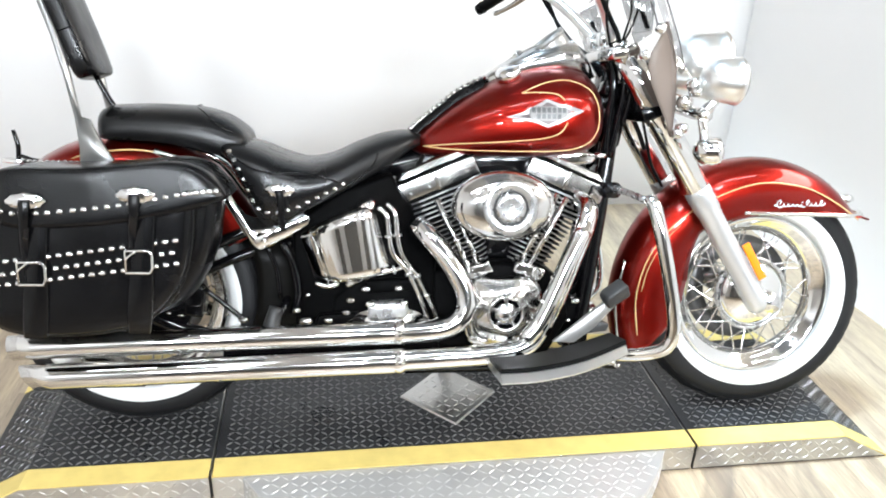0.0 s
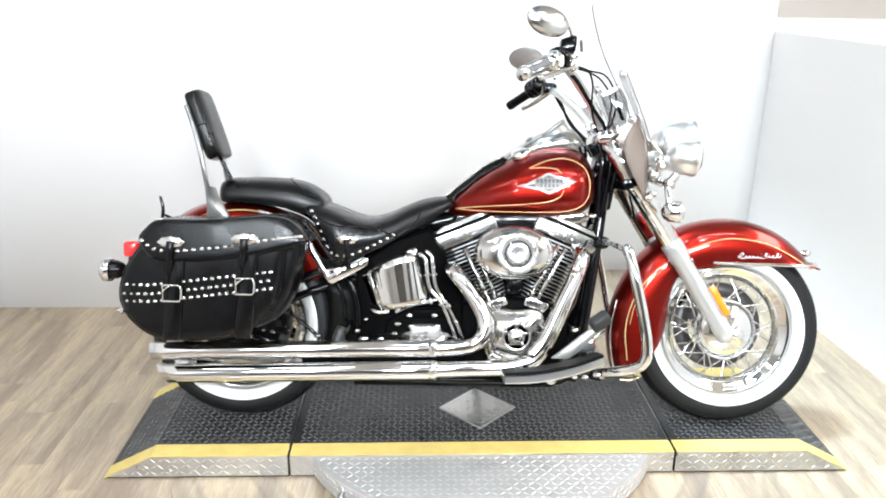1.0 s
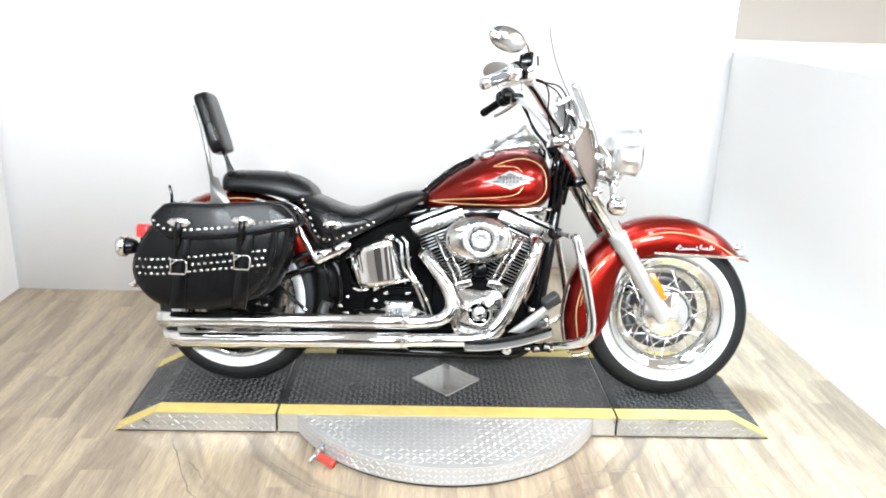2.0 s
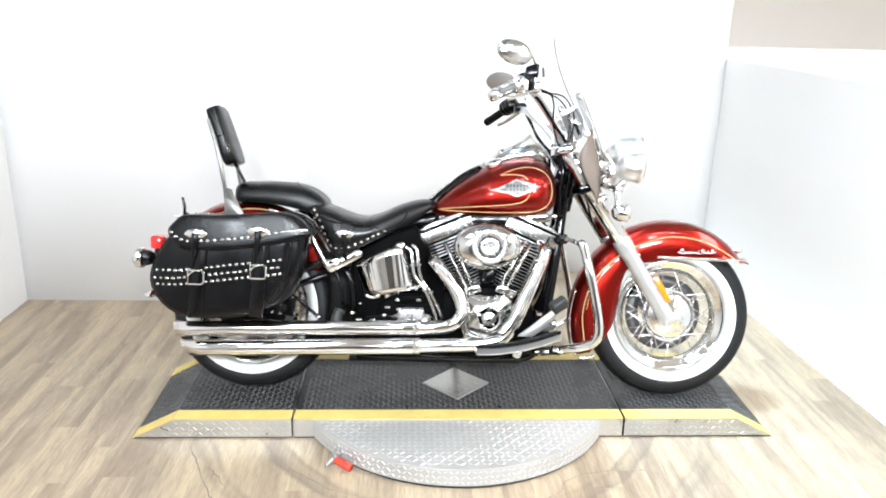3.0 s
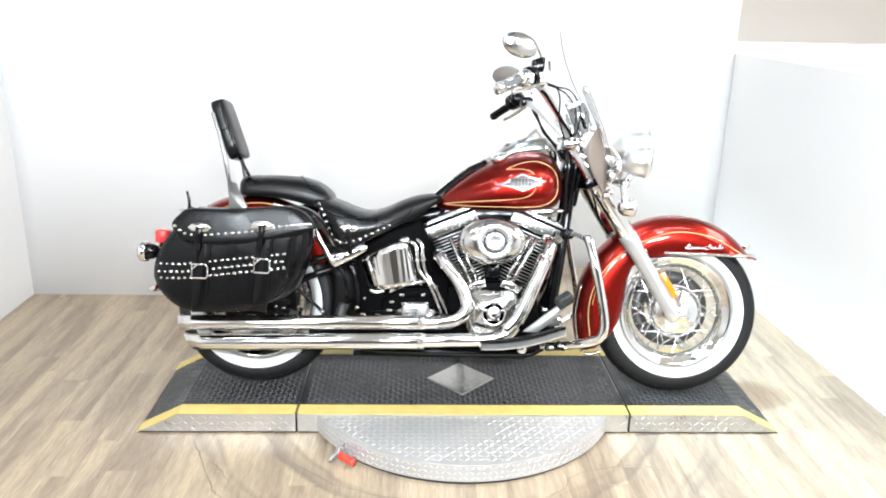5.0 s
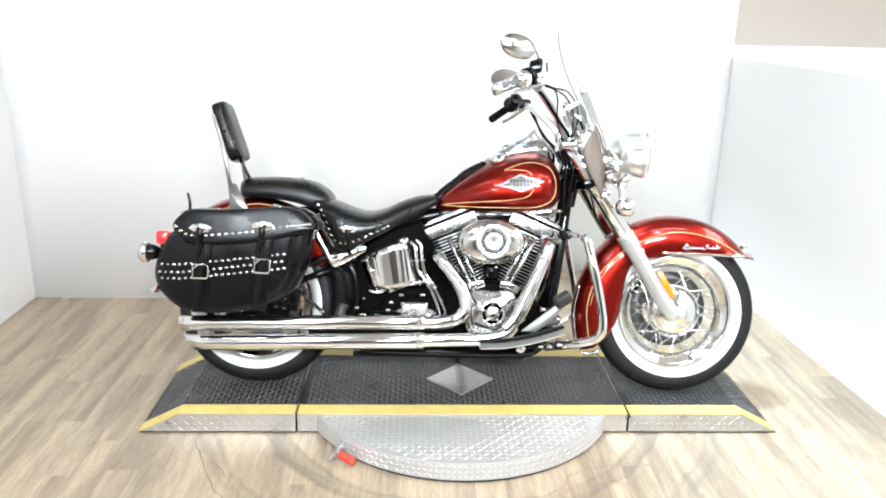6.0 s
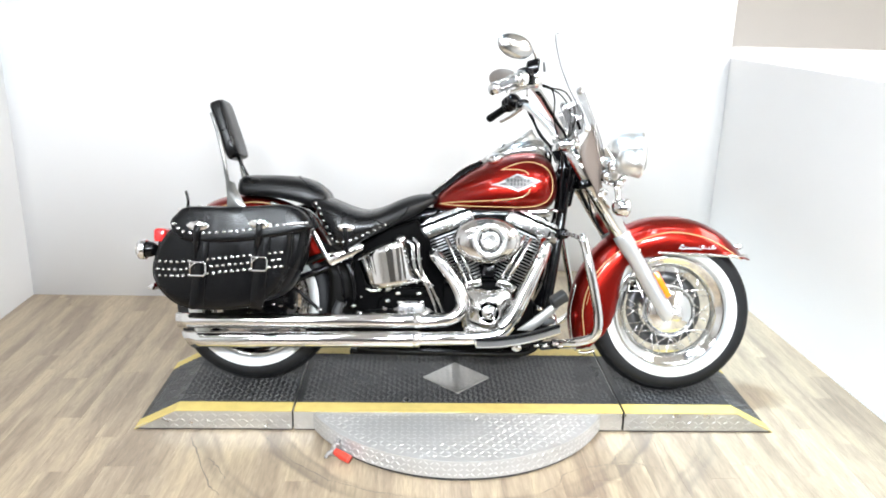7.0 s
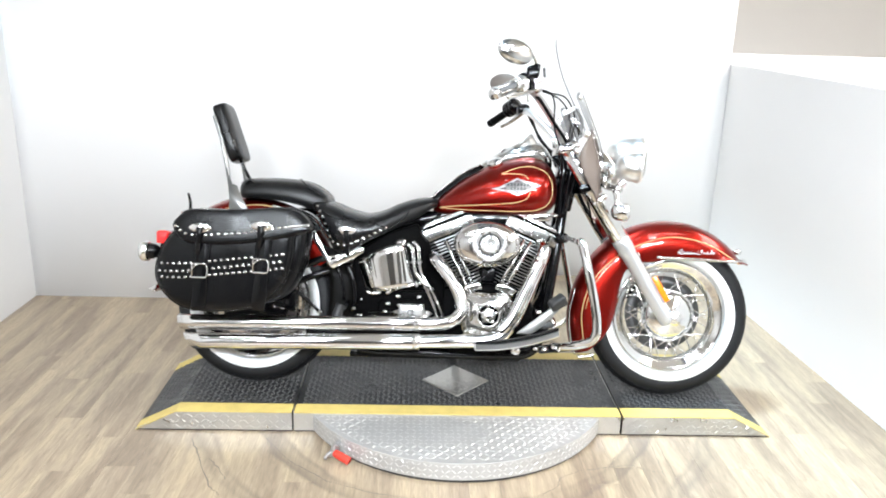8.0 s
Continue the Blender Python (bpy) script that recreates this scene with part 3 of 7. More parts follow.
def lathe(profile, centre=(0, 0, 0), axis=(0, 1, 0), seg=48, bm=None, sx=1.0):
    """Turn a profile of (radius, along) round an axis through centre."""
    bm = bm or bmesh.new()
    q = Vector((0, 0, 1)).rotation_difference(Vector(axis).normalized()).to_matrix()
    c = Vector(centre)
    rings = []
    for r, a in profile:
        rings.append([bm.verts.new(c + q @ Vector((max(r, 1e-4) * math.cos(2 * math.pi * k / seg), max(r, 1e-4) * math.sin(2 * math.pi * k / seg), a))) for k in range(seg)])
    for a, b in zip(rings, rings[1:]):
        for k in range(seg):
            bm.faces.new((a[k], a[(k + 1) % seg], b[(k + 1) % seg], b[k]))
    if profile[0] != profile[-1]:
        bm.faces.new(rings[0][::-1])
        bm.faces.new(rings[-1])
    return bm


def ring_lathe(profile, centre, axis=(0, 1, 0), seg=64):
    """A closed section turned round an axis."""
    bm = bmesh.new()
    q = Vector((0, 0, 1)).rotation_difference(Vector(axis).normalized()).to_matrix()
    c = Vector(centre)
    m = len(profile)
    rings = [[bm.verts.new(c + q @ Vector((r * math.cos(2 * math.pi * k / seg), r * math.sin(2 * math.pi * k / seg), a))) for r, a in profile] for k in range(seg)]
    for i in range(seg):
        a, b = rings[i], rings[(i + 1) % seg]
        for k in range(m):
            bm.faces.new((a[k], a[(k + 1) % m], b[(k + 1) % m], b[k]))
    return bm


def prism(poly, y0, y1, bevel=0.0, seg=2, bm=None):
    """A plate with an outline in x and z, between two depths, with rounded edges."""
    new_bm = bmesh.new()
    a = [new_bm.verts.new((x, y0, z)) for x, z in poly]
    b = [new_bm.verts.new((x, y1, z)) for x, z in poly]
    n = len(poly)
    new_bm.faces.new(a)
    new_bm.faces.new(b[::-1])
    for i in range(n):
        new_bm.faces.new((a[i], a[(i + 1) % n], b[(i + 1) % n], b[i]))
    if bevel:
        bmesh.ops.bevel(new_bm, geom=list(new_bm.edges), offset=bevel, segments=seg, profile=0.5, affect="EDGES")
    return new_bm


def ellipsoid(c, rx, ry, rz, u=20, v=12, power=1.0):
    bm = bmesh.new()
    bmesh.ops.create_uvsphere(bm, u_segments=u, v_segments=v, radius=1)
    for w in bm.verts:
        w.co = Vector((c[0] + rx * w.co.x, c[1] + ry * w.co.y, c[2] + rz * w.co.z))
    return bm


def outline(poly, n=4):
    """A smooth closed outline through poly, in x and z."""
    P = [Vector((x, z, 0)) for x, z in poly]
    m, out = len(P), []
    for i in range(m):
        p0, p1, p2, p3 = P[i - 1], P[i], P[(i + 1) % m], P[(i + 2) % m]
        for k in range(n):
            t = k / n
            q = 0.5 * (2 * p1 + (p2 - p0) * t + (2 * p0 - 5 * p1 + 4 * p2 - p3) * t * t + (3 * p1 - p0 - 3 * p2 + p3) * t ** 3)
            out.append((q.x, q.y))
    return out


def thicken(ob, thick, offset=-1.0):
    m = ob.modifiers.new("thickness", "SOLIDIFY")
    m.thickness, m.offset = thick, offset
    return ob


BIKE = tagged(new("motorcycle"), "red cruiser motorcycle with black leather saddlebags leaning on its stand", "motorcycle")
BIKE.matrix_world = pose(0.058, -0.195, 0.083, 0, 0, -2.45) @ pose(0, 0, 0, -14, 0, 0)
FA, RA, RT = (0.779, 0, 0.312), (-0.822, 0, 0.312), 0.312     # axles, tyre radius


def small_mesh(bm, material, name):
    me = bpy.data.meshes.new(name)
    for f in bm.faces:
        f.smooth = True
    bm.to_mesh(me)
    bm.free()
    me.materials.append(material)
    return me


STUD = small_mesh(lathe([(0.0052, 0), (0.0051, 0.0022), (0.0040, 0.0048), (0.0022, 0.0060), (0.0006, 0.0064)], seg=10), M_CHROME, "stud")
BOLT = small_mesh(lathe([(0.009, 0), (0.009, 0.004), (0.0075, 0.0065), (0.002, 0.008)], seg=10), M_CHROME, "bolt")
SPOKE = small_mesh(tube([(0, 0, 0), (0, 0, 1)], 1, seg=6, n=1), M_CHROME, "spoke")


def put_on(me, name, parent, p, axis=(0, -1, 0), scale=1.0):
    ob = new(name, me)
    ob.parent = parent
    q = Vector((0, 0, 1)).rotation_difference(Vector(axis).normalized())
    ob.matrix_basis = Matrix.LocRotScale(Vector(p), q, Vector((scale,) * 3))
    return ob


# ---- wheels ----
def wheel(name, c, half, label, rotor_side):
    x, y, z = c
    w = new(name)
    w.parent = BIKE
    w["label"] = label
    h = half
    sec = [(0.222, -h * 0.62), (0.232, -h * 0.86), (0.256, -h), (0.276, -h * 0.97), (0.293, -h * 0.86), (0.304, -h * 0.6), (0.3105, -h * 0.25), (RT, 0)]
    sec = sec + [(r, -a) for r, a in reversed(sec[:-1])] + [(0.205, h * 0.55), (0.205, -h * 0.55)]
    part("tyre", ring_lathe(sec, c, seg=96), M_TYRE, w, "black tyre")
    bm = bmesh.new()
    for k in range(46):
        for sd in (-1, 1):
            a0 = 2 * math.pi * (k + (0.5 if sd > 0 else 0)) / 46
            quad = []
            for v, da in ((0.20, 0.0), (0.86, 0.055)):
                for dd in (0.0, 0.092):
                    rad = float(np.interp(v, (0, 0.25, 0.6, 0.86), (RT, 0.3105, 0.304, 0.293)))
                    quad.append([(x + (rad + up) * math.cos(a0 + da + dd), y + sd * h * v, z + (rad + up) * math.sin(a0 + da + dd)) for up in (-0.002, 0.0014)])
            lo = [bm.verts.new(q[0]) for q in quad]
            hi = [bm.verts.new(q[1]) for q in quad]
            bm.faces.new((hi[0], hi[1], hi[3], hi[2]))
            for i, j in ((0, 1), (1, 3), (3, 2), (2, 0)):
                bm.faces.new((lo[i], lo[j], hi[j], hi[i]))
    part("tread", bm, M_TYRE, w, "grooved tyre tread", smooth=False)["kind"] = "stuff"
    for s in (-1, 1):
        ww = [(0.2155, -h * 0.60 * 1.02), (0.226, -h * 0.80 - 0.0018), (0.240, -h * 0.945 - 0.002), (0.2515, -h * 0.995 - 0.0018), (0.2515, -h * 0.9), (0.226, -h * 0.7)]
        part("whitewall", ring_lathe([(r, s * -a) for r, a in ww][::1], c, seg=96), M_WHITEWALL, w, "white sidewall band")
    rim = [(0.213, -h * 0.68), (0.2165, -h * 0.62)] + [(0.2155, -h * 0.5), (0.204, -h * 0.48), (0.196, -h * 0.3), (0.186, 0.0)]
    inner = [(0.208, -h * 0.68), (0.200, -h * 0.58), (0.188, -h * 0.42), (0.174, -h * 0.28), (0.168, 0.0)]
    prof = inner + [(r, -a) for r, a in reversed(inner[:-1])]
    outer = rim + [(r, -a) for r, a in reversed(rim[:-1])]
    part("rim", ring_lathe(prof + outer[::-1], c, seg=96), M_CHROME, w, "chrome rim")
    hub = [(0.018, -0.072), (0.030, -0.068), (0.052, -0.060), (0.078, -0.050), (0.090, -0.040), (0.094, -0.030), (0.090, -0.022), (0.050, -0.015), (0.040, 0.0), (0.045, 0.02), (0.07, 0.03), (0.07, 0.04), (0.03, 0.06)]
    part("hub", lathe(hub, c, seg=48), M_CHROME, w, "chrome hub")
    part("hub_ring", ring_lathe([(0.094, -0.036), (0.101, -0.034), (0.101, -0.026), (0.094, -0.024)], c), M_SATIN, w, "polished hub flange")
    part("axle_nut", lathe([(0.021, -0.075), (0.021, -0.092), (0.014, -0.098), (0.004, -0.1)], c, seg=6), M_CHROME, w, smooth=False)
    ro = [(0.148, 0.052), (0.148, 0.058), (0.098, 0.058), (0.098, 0.052)]
    part("brake_rotor", ring_lathe([(r, rotor_side * a) for r, a in ro], c), M_ROTOR, w, "dark steel brake rotor")
    carrier = bmesh.new()
    for k in range(5):
        a = 2 * math.pi * k / 5
        tube([(x + 0.04 * math.cos(a), rotor_side * 0.054, z + 0.04 * math.sin(a)), (x + 0.105 * math.cos(a + 0.3), rotor_side * 0.055, z + 0.105 * math.sin(a + 0.3))], 0.012, 6, 1, carrier, 0.4)
    part("rotor_carrier", carrier, M_ROTOR, w, "dark steel brake carrier")
    for k in range(40):
        a = 2 * math.pi * (k + 0.25) / 40
        s = -1 if k % 2 else 1
        tw = 0.52 if (k // 2) % 2 else -0.52
        rh = 0.092 if s < 0 else 0.068
        p = Vector((x + rh * math.cos(a + tw), s * 0.032, z + rh * math.sin(a + tw)))
        q = Vector((x + 0.172 * math.cos(a), s * 0.008, z + 0.172 * math.sin(a)))
        ob = new("spoke", SPOKE)
        ob.parent = w
        d = q - p
        ob.matrix_basis = Matrix.LocRotScale(p, Vector((0, 0, 1)).rotation_difference(d), Vector((0.0021, 0.0021, d.length)))
    return w


wheel("front_wheel", FA, 0.062, "wire-spoked wheel with a whitewall tyre", 1)
wheel("rear_wheel", RA, 0.070, "wire-spoked wheel with a whitewall tyre", 1)


# ---- fenders ----
def fender(name, c, table, half, label, n=64):
    """table: angle from straight ahead in degrees, outer radius, radius of the side's lower edge."""
    A, R, S = ([row[i] for row in table] for i in range(3))
    bm = bmesh.new()
    rows = []
    for k in range(n + 1):
        a = A[0] + (A[-1] - A[0]) * k / n
        ro, ri = float(np.interp(a, A, R)), float(np.interp(a, A, S))
        drop = max(ro - ri, 0.002)
        sec = [(0, 0), (0.25, 0.004), (0.5, 0.012), (0.72, 0.024), (0.88, 0.042), (0.97, 0.066), (1.0, 0.095)]
        sec = [(f, min(d, drop)) for f, d in sec] + [(1.0 - 0.02 * j, 0.095 + (drop - 0.095) * j / 3 if drop > 0.095 else drop) for j in (1, 2, 3)]
        ring = [(f * half, d) for f, d in sec]
        ring = [(-y, d) for y, d in reversed(ring[1:])] + ring
        rows.append([bm.verts.new((c[0] + (ro - d) * math.cos(radians(a)), y, c[2] + (ro - d) * math.sin(radians(a)))) for y, d in ring])
    for a, b in zip(rows, rows[1:]):
        for k in range(len(a) - 1):
            bm.faces.new((a[k], a[k + 1], b[k + 1], b[k]))
    ob = part(name, bm, M_RED, BIKE, label)
    thicken(ob, 0.003)
    return ob


def arc_line(c, rows, y):
    return [(c[0] + r * math.cos(radians(a)), y, c[2] + r * math.sin(radians(a))) for a, r in rows]


FF = fender("front_fender", FA, [(37, 0.352, 0.350), (40, 0.353, 0.338), (44, 0.355, 0.314), (52, 0.358, 0.283), (60, 0.360, 0.257), (72, 0.362, 0.234), (90, 0.365, 0.223), (105, 0.369, 0.222),
                                  (112, 0.371, 0.225), (125, 0.373, 0.245), (136, 0.374, 0.252), (150, 0.376, 0.232), (165, 0.380, 0.214), (180, 0.386, 0.216), (192, 0.390, 0.238), (199, 0.392, 0.275), (204, 0.393, 0.345)], 0.086,
            "deep red front fender with a tan pinstripe")
for s in (-1, 1):
    part("pinstripe", tube(arc_line(FA, [(40, 0.327), (48, 0.318), (58, 0.312), (72, 0.309), (90, 0.307), (105, 0.305), (125, 0.309), (140, 0.318), (152, 0.328), (165, 0.337), (180, 0.343), (196, 0.347)], s * 0.0858), 0.0019, 6, 5), M_STRIPE, FF, "tan pinstripe")
    part("pinstripe", tube(arc_line(FA, [(122, 0.297), (140, 0.306), (152, 0.316), (165, 0.325), (176, 0.330)], s * 0.0856), 0.0012, 6, 5), M_STRIPE, FF, "thin tan pinstripe")
    part("skirt_trim", tube([(0.712, s * 0.0885, 0.541), (0.80, s * 0.089, 0.5385), (0.90, s * 0.089, 0.537), (1.0, s * 0.0885, 0.533), (1.062, s * 0.05, 0.528)], 0.0055, 8, 5), M_CHROME, FF, "chrome skirt trim")
    # one running stroke with taller loops where the two words begin
    word, stroke = bmesh.new(), []
    for k in range(91):
        f = k / 90
        big = max(math.exp(-((f - 0.04) / 0.05) ** 2), math.exp(-((f - 0.56) / 0.05) ** 2), 0.75 * math.exp(-((f - 0.86) / 0.03) ** 2))
        a = f * 2 * math.pi * 10.5
        amp = 0.0035 + 0.0075 * big + 0.0008 * math.sin(k * 1.7)
        stroke.append((0.800 + 0.133 * f + amp * 0.75 * math.cos(a) + 0.3 * amp * math.sin(a), s * 0.0876, 0.558 + 0.004 * f + 0.6 * amp + amp * math.sin(a)))
    tube(stroke, 0.0014, 5, 1, word)
    tube([(0.792, s * 0.0876, 0.560), (0.796, s * 0.0876, 0.561)], 0.0022, 5, 1, word)
    part("script_bar", word, M_LETTER, FF, "white unreadable script shape")
part("tip_trim", tube([(1.046, -0.055, 0.527), (1.068, -0.03, 0.533), (1.072, 0, 0.535), (1.068, 0.03, 0.533), (1.046, 0.055, 0.527)], 0.006, 8, 5), M_CHROME, FF, "chrome fender-tip trim")
part("tip_lamp", ellipsoid((1.045, 0, 0.567), 0.022, 0.016, 0.012), M_CHROME, FF, "chrome fender-tip lamp")
# a chrome bead stands in for the bright reflection on the rear crown
part("edge_trim", tube(arc_line(FA, [(204, 0.392), (199, 0.391), (192, 0.389), (180, 0.386), (165, 0.380)], -0.055), 0.004, 6, 4), M_CHROME, FF, "chrome bead standing for the reflection along the rear crown")
part("rear_trim", tube([(0.425, -0.088, 0.153), (0.45, -0.0885, 0.150), (0.485, -0.088, 0.160)], 0.006, 8, 4), M_CHROME, FF, "chrome lower edge")

RF = fender("rear_fender", RA, [(33, 0.351, 0.275), (36, 0.352, 0.27), (48, 0.368, 0.265), (60, 0.392, 0.265), (80, 0.402, 0.27), (95, 0.410, 0.275), (110, 0.419, 0.28), (122, 0.417, 0.285), (140, 0.406, 0.29), (160, 0.394, 0.31), (174, 0.392, 0.33)], 0.098,
            "deep red rear fender with a tan pinstripe")
for s in (-1, 1):
    part("pinstripe", tube(arc_line(RA, [(38, 0.334), (50, 0.350), (60, 0.367), (75, 0.377), (90, 0.379), (110, 0.378), (130, 0.376), (150, 0.375)], s * 0.082), 0.0024, 6, 5), M_STRIPE, RF, "tan pinstripe")
part("tail_lamp", prism([(-1.218, 0.530), (-1.178, 0.528), (-1.172, 0.570), (-1.180, 0.580), (-1.212, 0.580), (-1.219, 0.572)], -0.04, 0.04, 0.006), M_REDLENS, RF, "red tail lamp")
part("lamp_base", prism([(-1.205, 0.500), (-1.16, 0.49), (-1.16, 0.53), (-1.205, 0.53)], -0.035, 0.035, 0.006), M_BLACK, RF, "dark tail lamp base")
part("tip_trim", tube([(-1.208, -0.08, 0.352), (-1.216, 0, 0.350), (-1.208, 0.08, 0.352)], 0.007, 8, 5), M_CHROME, RF, "chrome lower trim")
part("plate_bracket", prism([(-1.240, 0.352), (-1.206, 0.342), (-1.206, 0.372)], -0.06, 0.06, 0.003), M_CHROME, RF, "chrome plate bracket")


# ---- fuel tank ----
TANK_ROWS = [(-0.146, 0.022, 0.690, 0.712), (-0.138, 0.045, 0.684, 0.726), (-0.115, 0.066, 0.679, 0.752), (-0.07, 0.090, 0.676, 0.792), (-0.01, 0.116, 0.675, 0.834), (0.06, 0.137, 0.675, 0.872),
             (0.13, 0.149, 0.675, 0.897), (0.19, 0.154, 0.676, 0.907), (0.24, 0.152, 0.680, 0.905), (0.28, 0.143, 0.689, 0.892), (0.305, 0.124, 0.705, 0.870), (0.320, 0.096, 0.727, 0.842), (0.327, 0.055, 0.755, 0.812)]


def tank_side(x, z, lift=0.0):
    """The near half's y on the tank's skin."""
    X = [r[0] for r in TANK_ROWS]
    w, lo, hi = (float(np.interp(x, X, [r[i] for r in TANK_ROWS])) for i in (1, 2, 3))
    mid = lo + (hi - lo) * 0.42
    h = (hi - mid) if z > mid else (mid - lo)
    f = min(abs(z - mid) / h, 0.999)
    p = 2.1 if z > mid else 3.2
    return -w * (1 - f ** p) ** (1 / p) - lift


def fuel_tank():
    X = [r[0] for r in TANK_ROWS]
    bm, rings = bmesh.new(), []
    xs = list(np.linspace(-0.146, 0.28, 26)) + [0.293, 0.305, 0.314, 0.321, 0.327]
    for x in xs:
        w, lo, hi = (float(np.interp(x, X, [r[i] for r in TANK_ROWS])) for i in (1, 2, 3))
        mid = lo + (hi - lo) * 0.42
        ring = []
        for k in range(40):
            a = 2 * math.pi * k / 40
            c, s = math.cos(a), math.sin(a)
            p = 2.1 if s > 0 else 3.2
            r = (abs(c) ** p + abs(s) ** p) ** (-1 / p)
            ring.append((x, w * r * c, mid + (hi - mid if s > 0 else mid - lo) * r * s))
        rings.append(ring)
    return part("fuel_tank", loft(rings, bm), M_RED, BIKE, "bright red metallic fuel tank with tan pinstripes")


TANK = fuel_tank()


def on_tank(pts, lift, side):
    return [(x, side * -tank_side(x, z, lift), z) for x, z in pts]


for s in (-1, 1):
    lo = [(-0.122, 0.704), (-0.06, 0.699), (0.02, 0.697), (0.10, 0.697), (0.18, 0.698), (0.235, 0.703), (0.275, 0.720), (0.296, 0.75), (0.300, 0.785), (0.293, 0.82), (0.275, 0.846), (0.245, 0.862), (0.21, 0.868), (0.17, 0.862), (0.135, 0.849), (0.108, 0.836)]
    up = [(0.108, 0.836), (0.15, 0.838), (0.19, 0.834), (0.208, 0.82)]
    bk = [(-0.122, 0.704), (-0.06, 0.711), (0.02, 0.717), (0.10, 0.723), (0.165, 0.731), (0.20, 0.745), (0.215, 0.768)]
    for line in (lo, up, bk):
        smooth_line = [(q.x, q.z) for q in curve_points([(x, 0, z) for x, z in line], 4)]
        part("pinstripe", tube(on_tank(smooth_line, 0.0006, s), 0.0016, 6, 1), M_STRIPE, TANK, "tan pinstripe")


def emblem(s):
    pts = [(0.066, 0.779), (0.10, 0.788), (0.135, 0.806), (0.165, 0.822), (0.195, 0.812), (0.225, 0.806), (0.256, 0.796), (0.225, 0.781), (0.195, 0.766), (0.168, 0.756), (0.135, 0.768), (0.10, 0.774)]
    cx, cz = 0.165, 0.789

    def layer(name, k, lift, material, label, pick=None, kx=None):
        bm = bmesh.new()
        poly = pick or [(cx + (x - cx) * (kx or k), cz + (z - cz) * k) for x, z in pts]
        lo_ = [bm.verts.new((x, s * -tank_side(x, z, lift - 0.003), z)) for x, z in poly]
        hi_ = [bm.verts.new((x, s * -tank_side(x, z, lift), z)) for x, z in poly]
        mid_ = bm.verts.new((sum(p[0] for p in poly) / len(poly), s * -tank_side(sum(p[0] for p in poly) / len(poly), sum(p[1] for p in poly) / len(poly), lift), sum(p[1] for p in poly) / len(poly)))
        m = len(poly)
        for i in range(m):
            bm.faces.new((hi_[i], hi_[(i + 1) % m], mid_))
            bm.faces.new((lo_[i], lo_[(i + 1) % m], hi_[(i + 1) % m], hi_[i]))
        return part(name, bm, material, TANK, label, smooth=False)
    layer("emblem", 1.0, 0.003, M_EMBLEM, "silver lozenge emblem")
    layer("emblem_field", 0.80, 0.0045, M_EMBRED, "red enamel emblem field", kx=0.66)
    layer("emblem_band", 1, 0.0058, M_EMBAND, "silver emblem band", [(0.120, 0.797), (0.14, 0.806), (0.19, 0.806), (0.214, 0.798), (0.212, 0.783), (0.19, 0.772), (0.14, 0.772), (0.124, 0.780)])
    for k in range(7):
        x = 0.127 + 0.0122 * k
        layer("emblem_bar", 1, 0.0070, M_EMBBLACK, "dark bar", [(x, 0.791), (x + 0.009, 0.791), (x + 0.009, 0.803), (x, 0.803)])
        if 0 < k < 6:
            layer("emblem_bar", 1, 0.0070, M_EMBBLACK, "dark bar", [(x, 0.777), (x + 0.009, 0.777), (x + 0.009, 0.788), (x, 0.788)])


emblem(-1)
emblem(1)

# dash, caps and the studded strip over the tank
DASH = part("dash_console", loft([[(x, w * math.cos(a) , zc + hh * math.sin(a)) for a in [2 * math.pi * k / 20 for k in range(20)]] for x, w, zc, hh in
                                  [(0.02, 0.012, 0.852, 0.012), (0.05, 0.03, 0.870, 0.02), (0.10, 0.048, 0.892, 0.030), (0.15, 0.062, 0.908, 0.042), (0.21, 0.066, 0.920, 0.052), (0.26, 0.060, 0.918, 0.050), (0.29, 0.045, 0.900, 0.035), (0.308, 0.02, 0.885, 0.02)]]),
            M_MIRRORBACK, BIKE, "chrome dash console on the tank")
gauge_axis = Vector((-0.62, 0, 0.785))
part("gauge_bowl", lathe([(0.030, -0.125), (0.044, -0.105), (0.050, -0.06), (0.0515, -0.01), (0.0515, 0.0), (0.048, 0.004)], (0.190, 0, 0.962), gauge_axis, 40), M_DULL, DASH, "chrome gauge housing")
part("gauge_face", lathe([(0.044, 0.0042), (0.044, 0.006), (0.001, 0.0062)], (0.190, 0, 0.962), gauge_axis, 40), M_EMBBLACK, DASH, "dark gauge face")
part("gauge_bezel", ring_lathe([(0.0535, -0.003), (0.0535, 0.008), (0.043, 0.008), (0.043, -0.003)], (0.190, 0, 0.962), gauge_axis, 40), M_DULL, DASH, "chrome gauge bezel")
part("ignition_switch", lathe([(0.022, -0.01), (0.022, 0.006), (0.012, 0.012), (0.002, 0.014)], (0.115, 0, 0.925), gauge_axis, 20), M_CHROME, DASH, "chrome ignition switch")
for s in (-1, 1):
    part("fuel_cap", lathe([(0.030, -0.012), (0.032, 0.002), (0.030, 0.012), (0.020, 0.018), (0.002, 0.02)], (0.085, s * 0.062, 0.880), (-0.3, s * 0.35, 0.9), 28), M_CHROME, TANK, "chrome fuel cap")
strip = [(0.03, 0.866), (-0.03, 0.836), (-0.08, 0.797), (-0.12, 0.765), (-0.15, 0.738)]
bm = bmesh.new()
rows = []
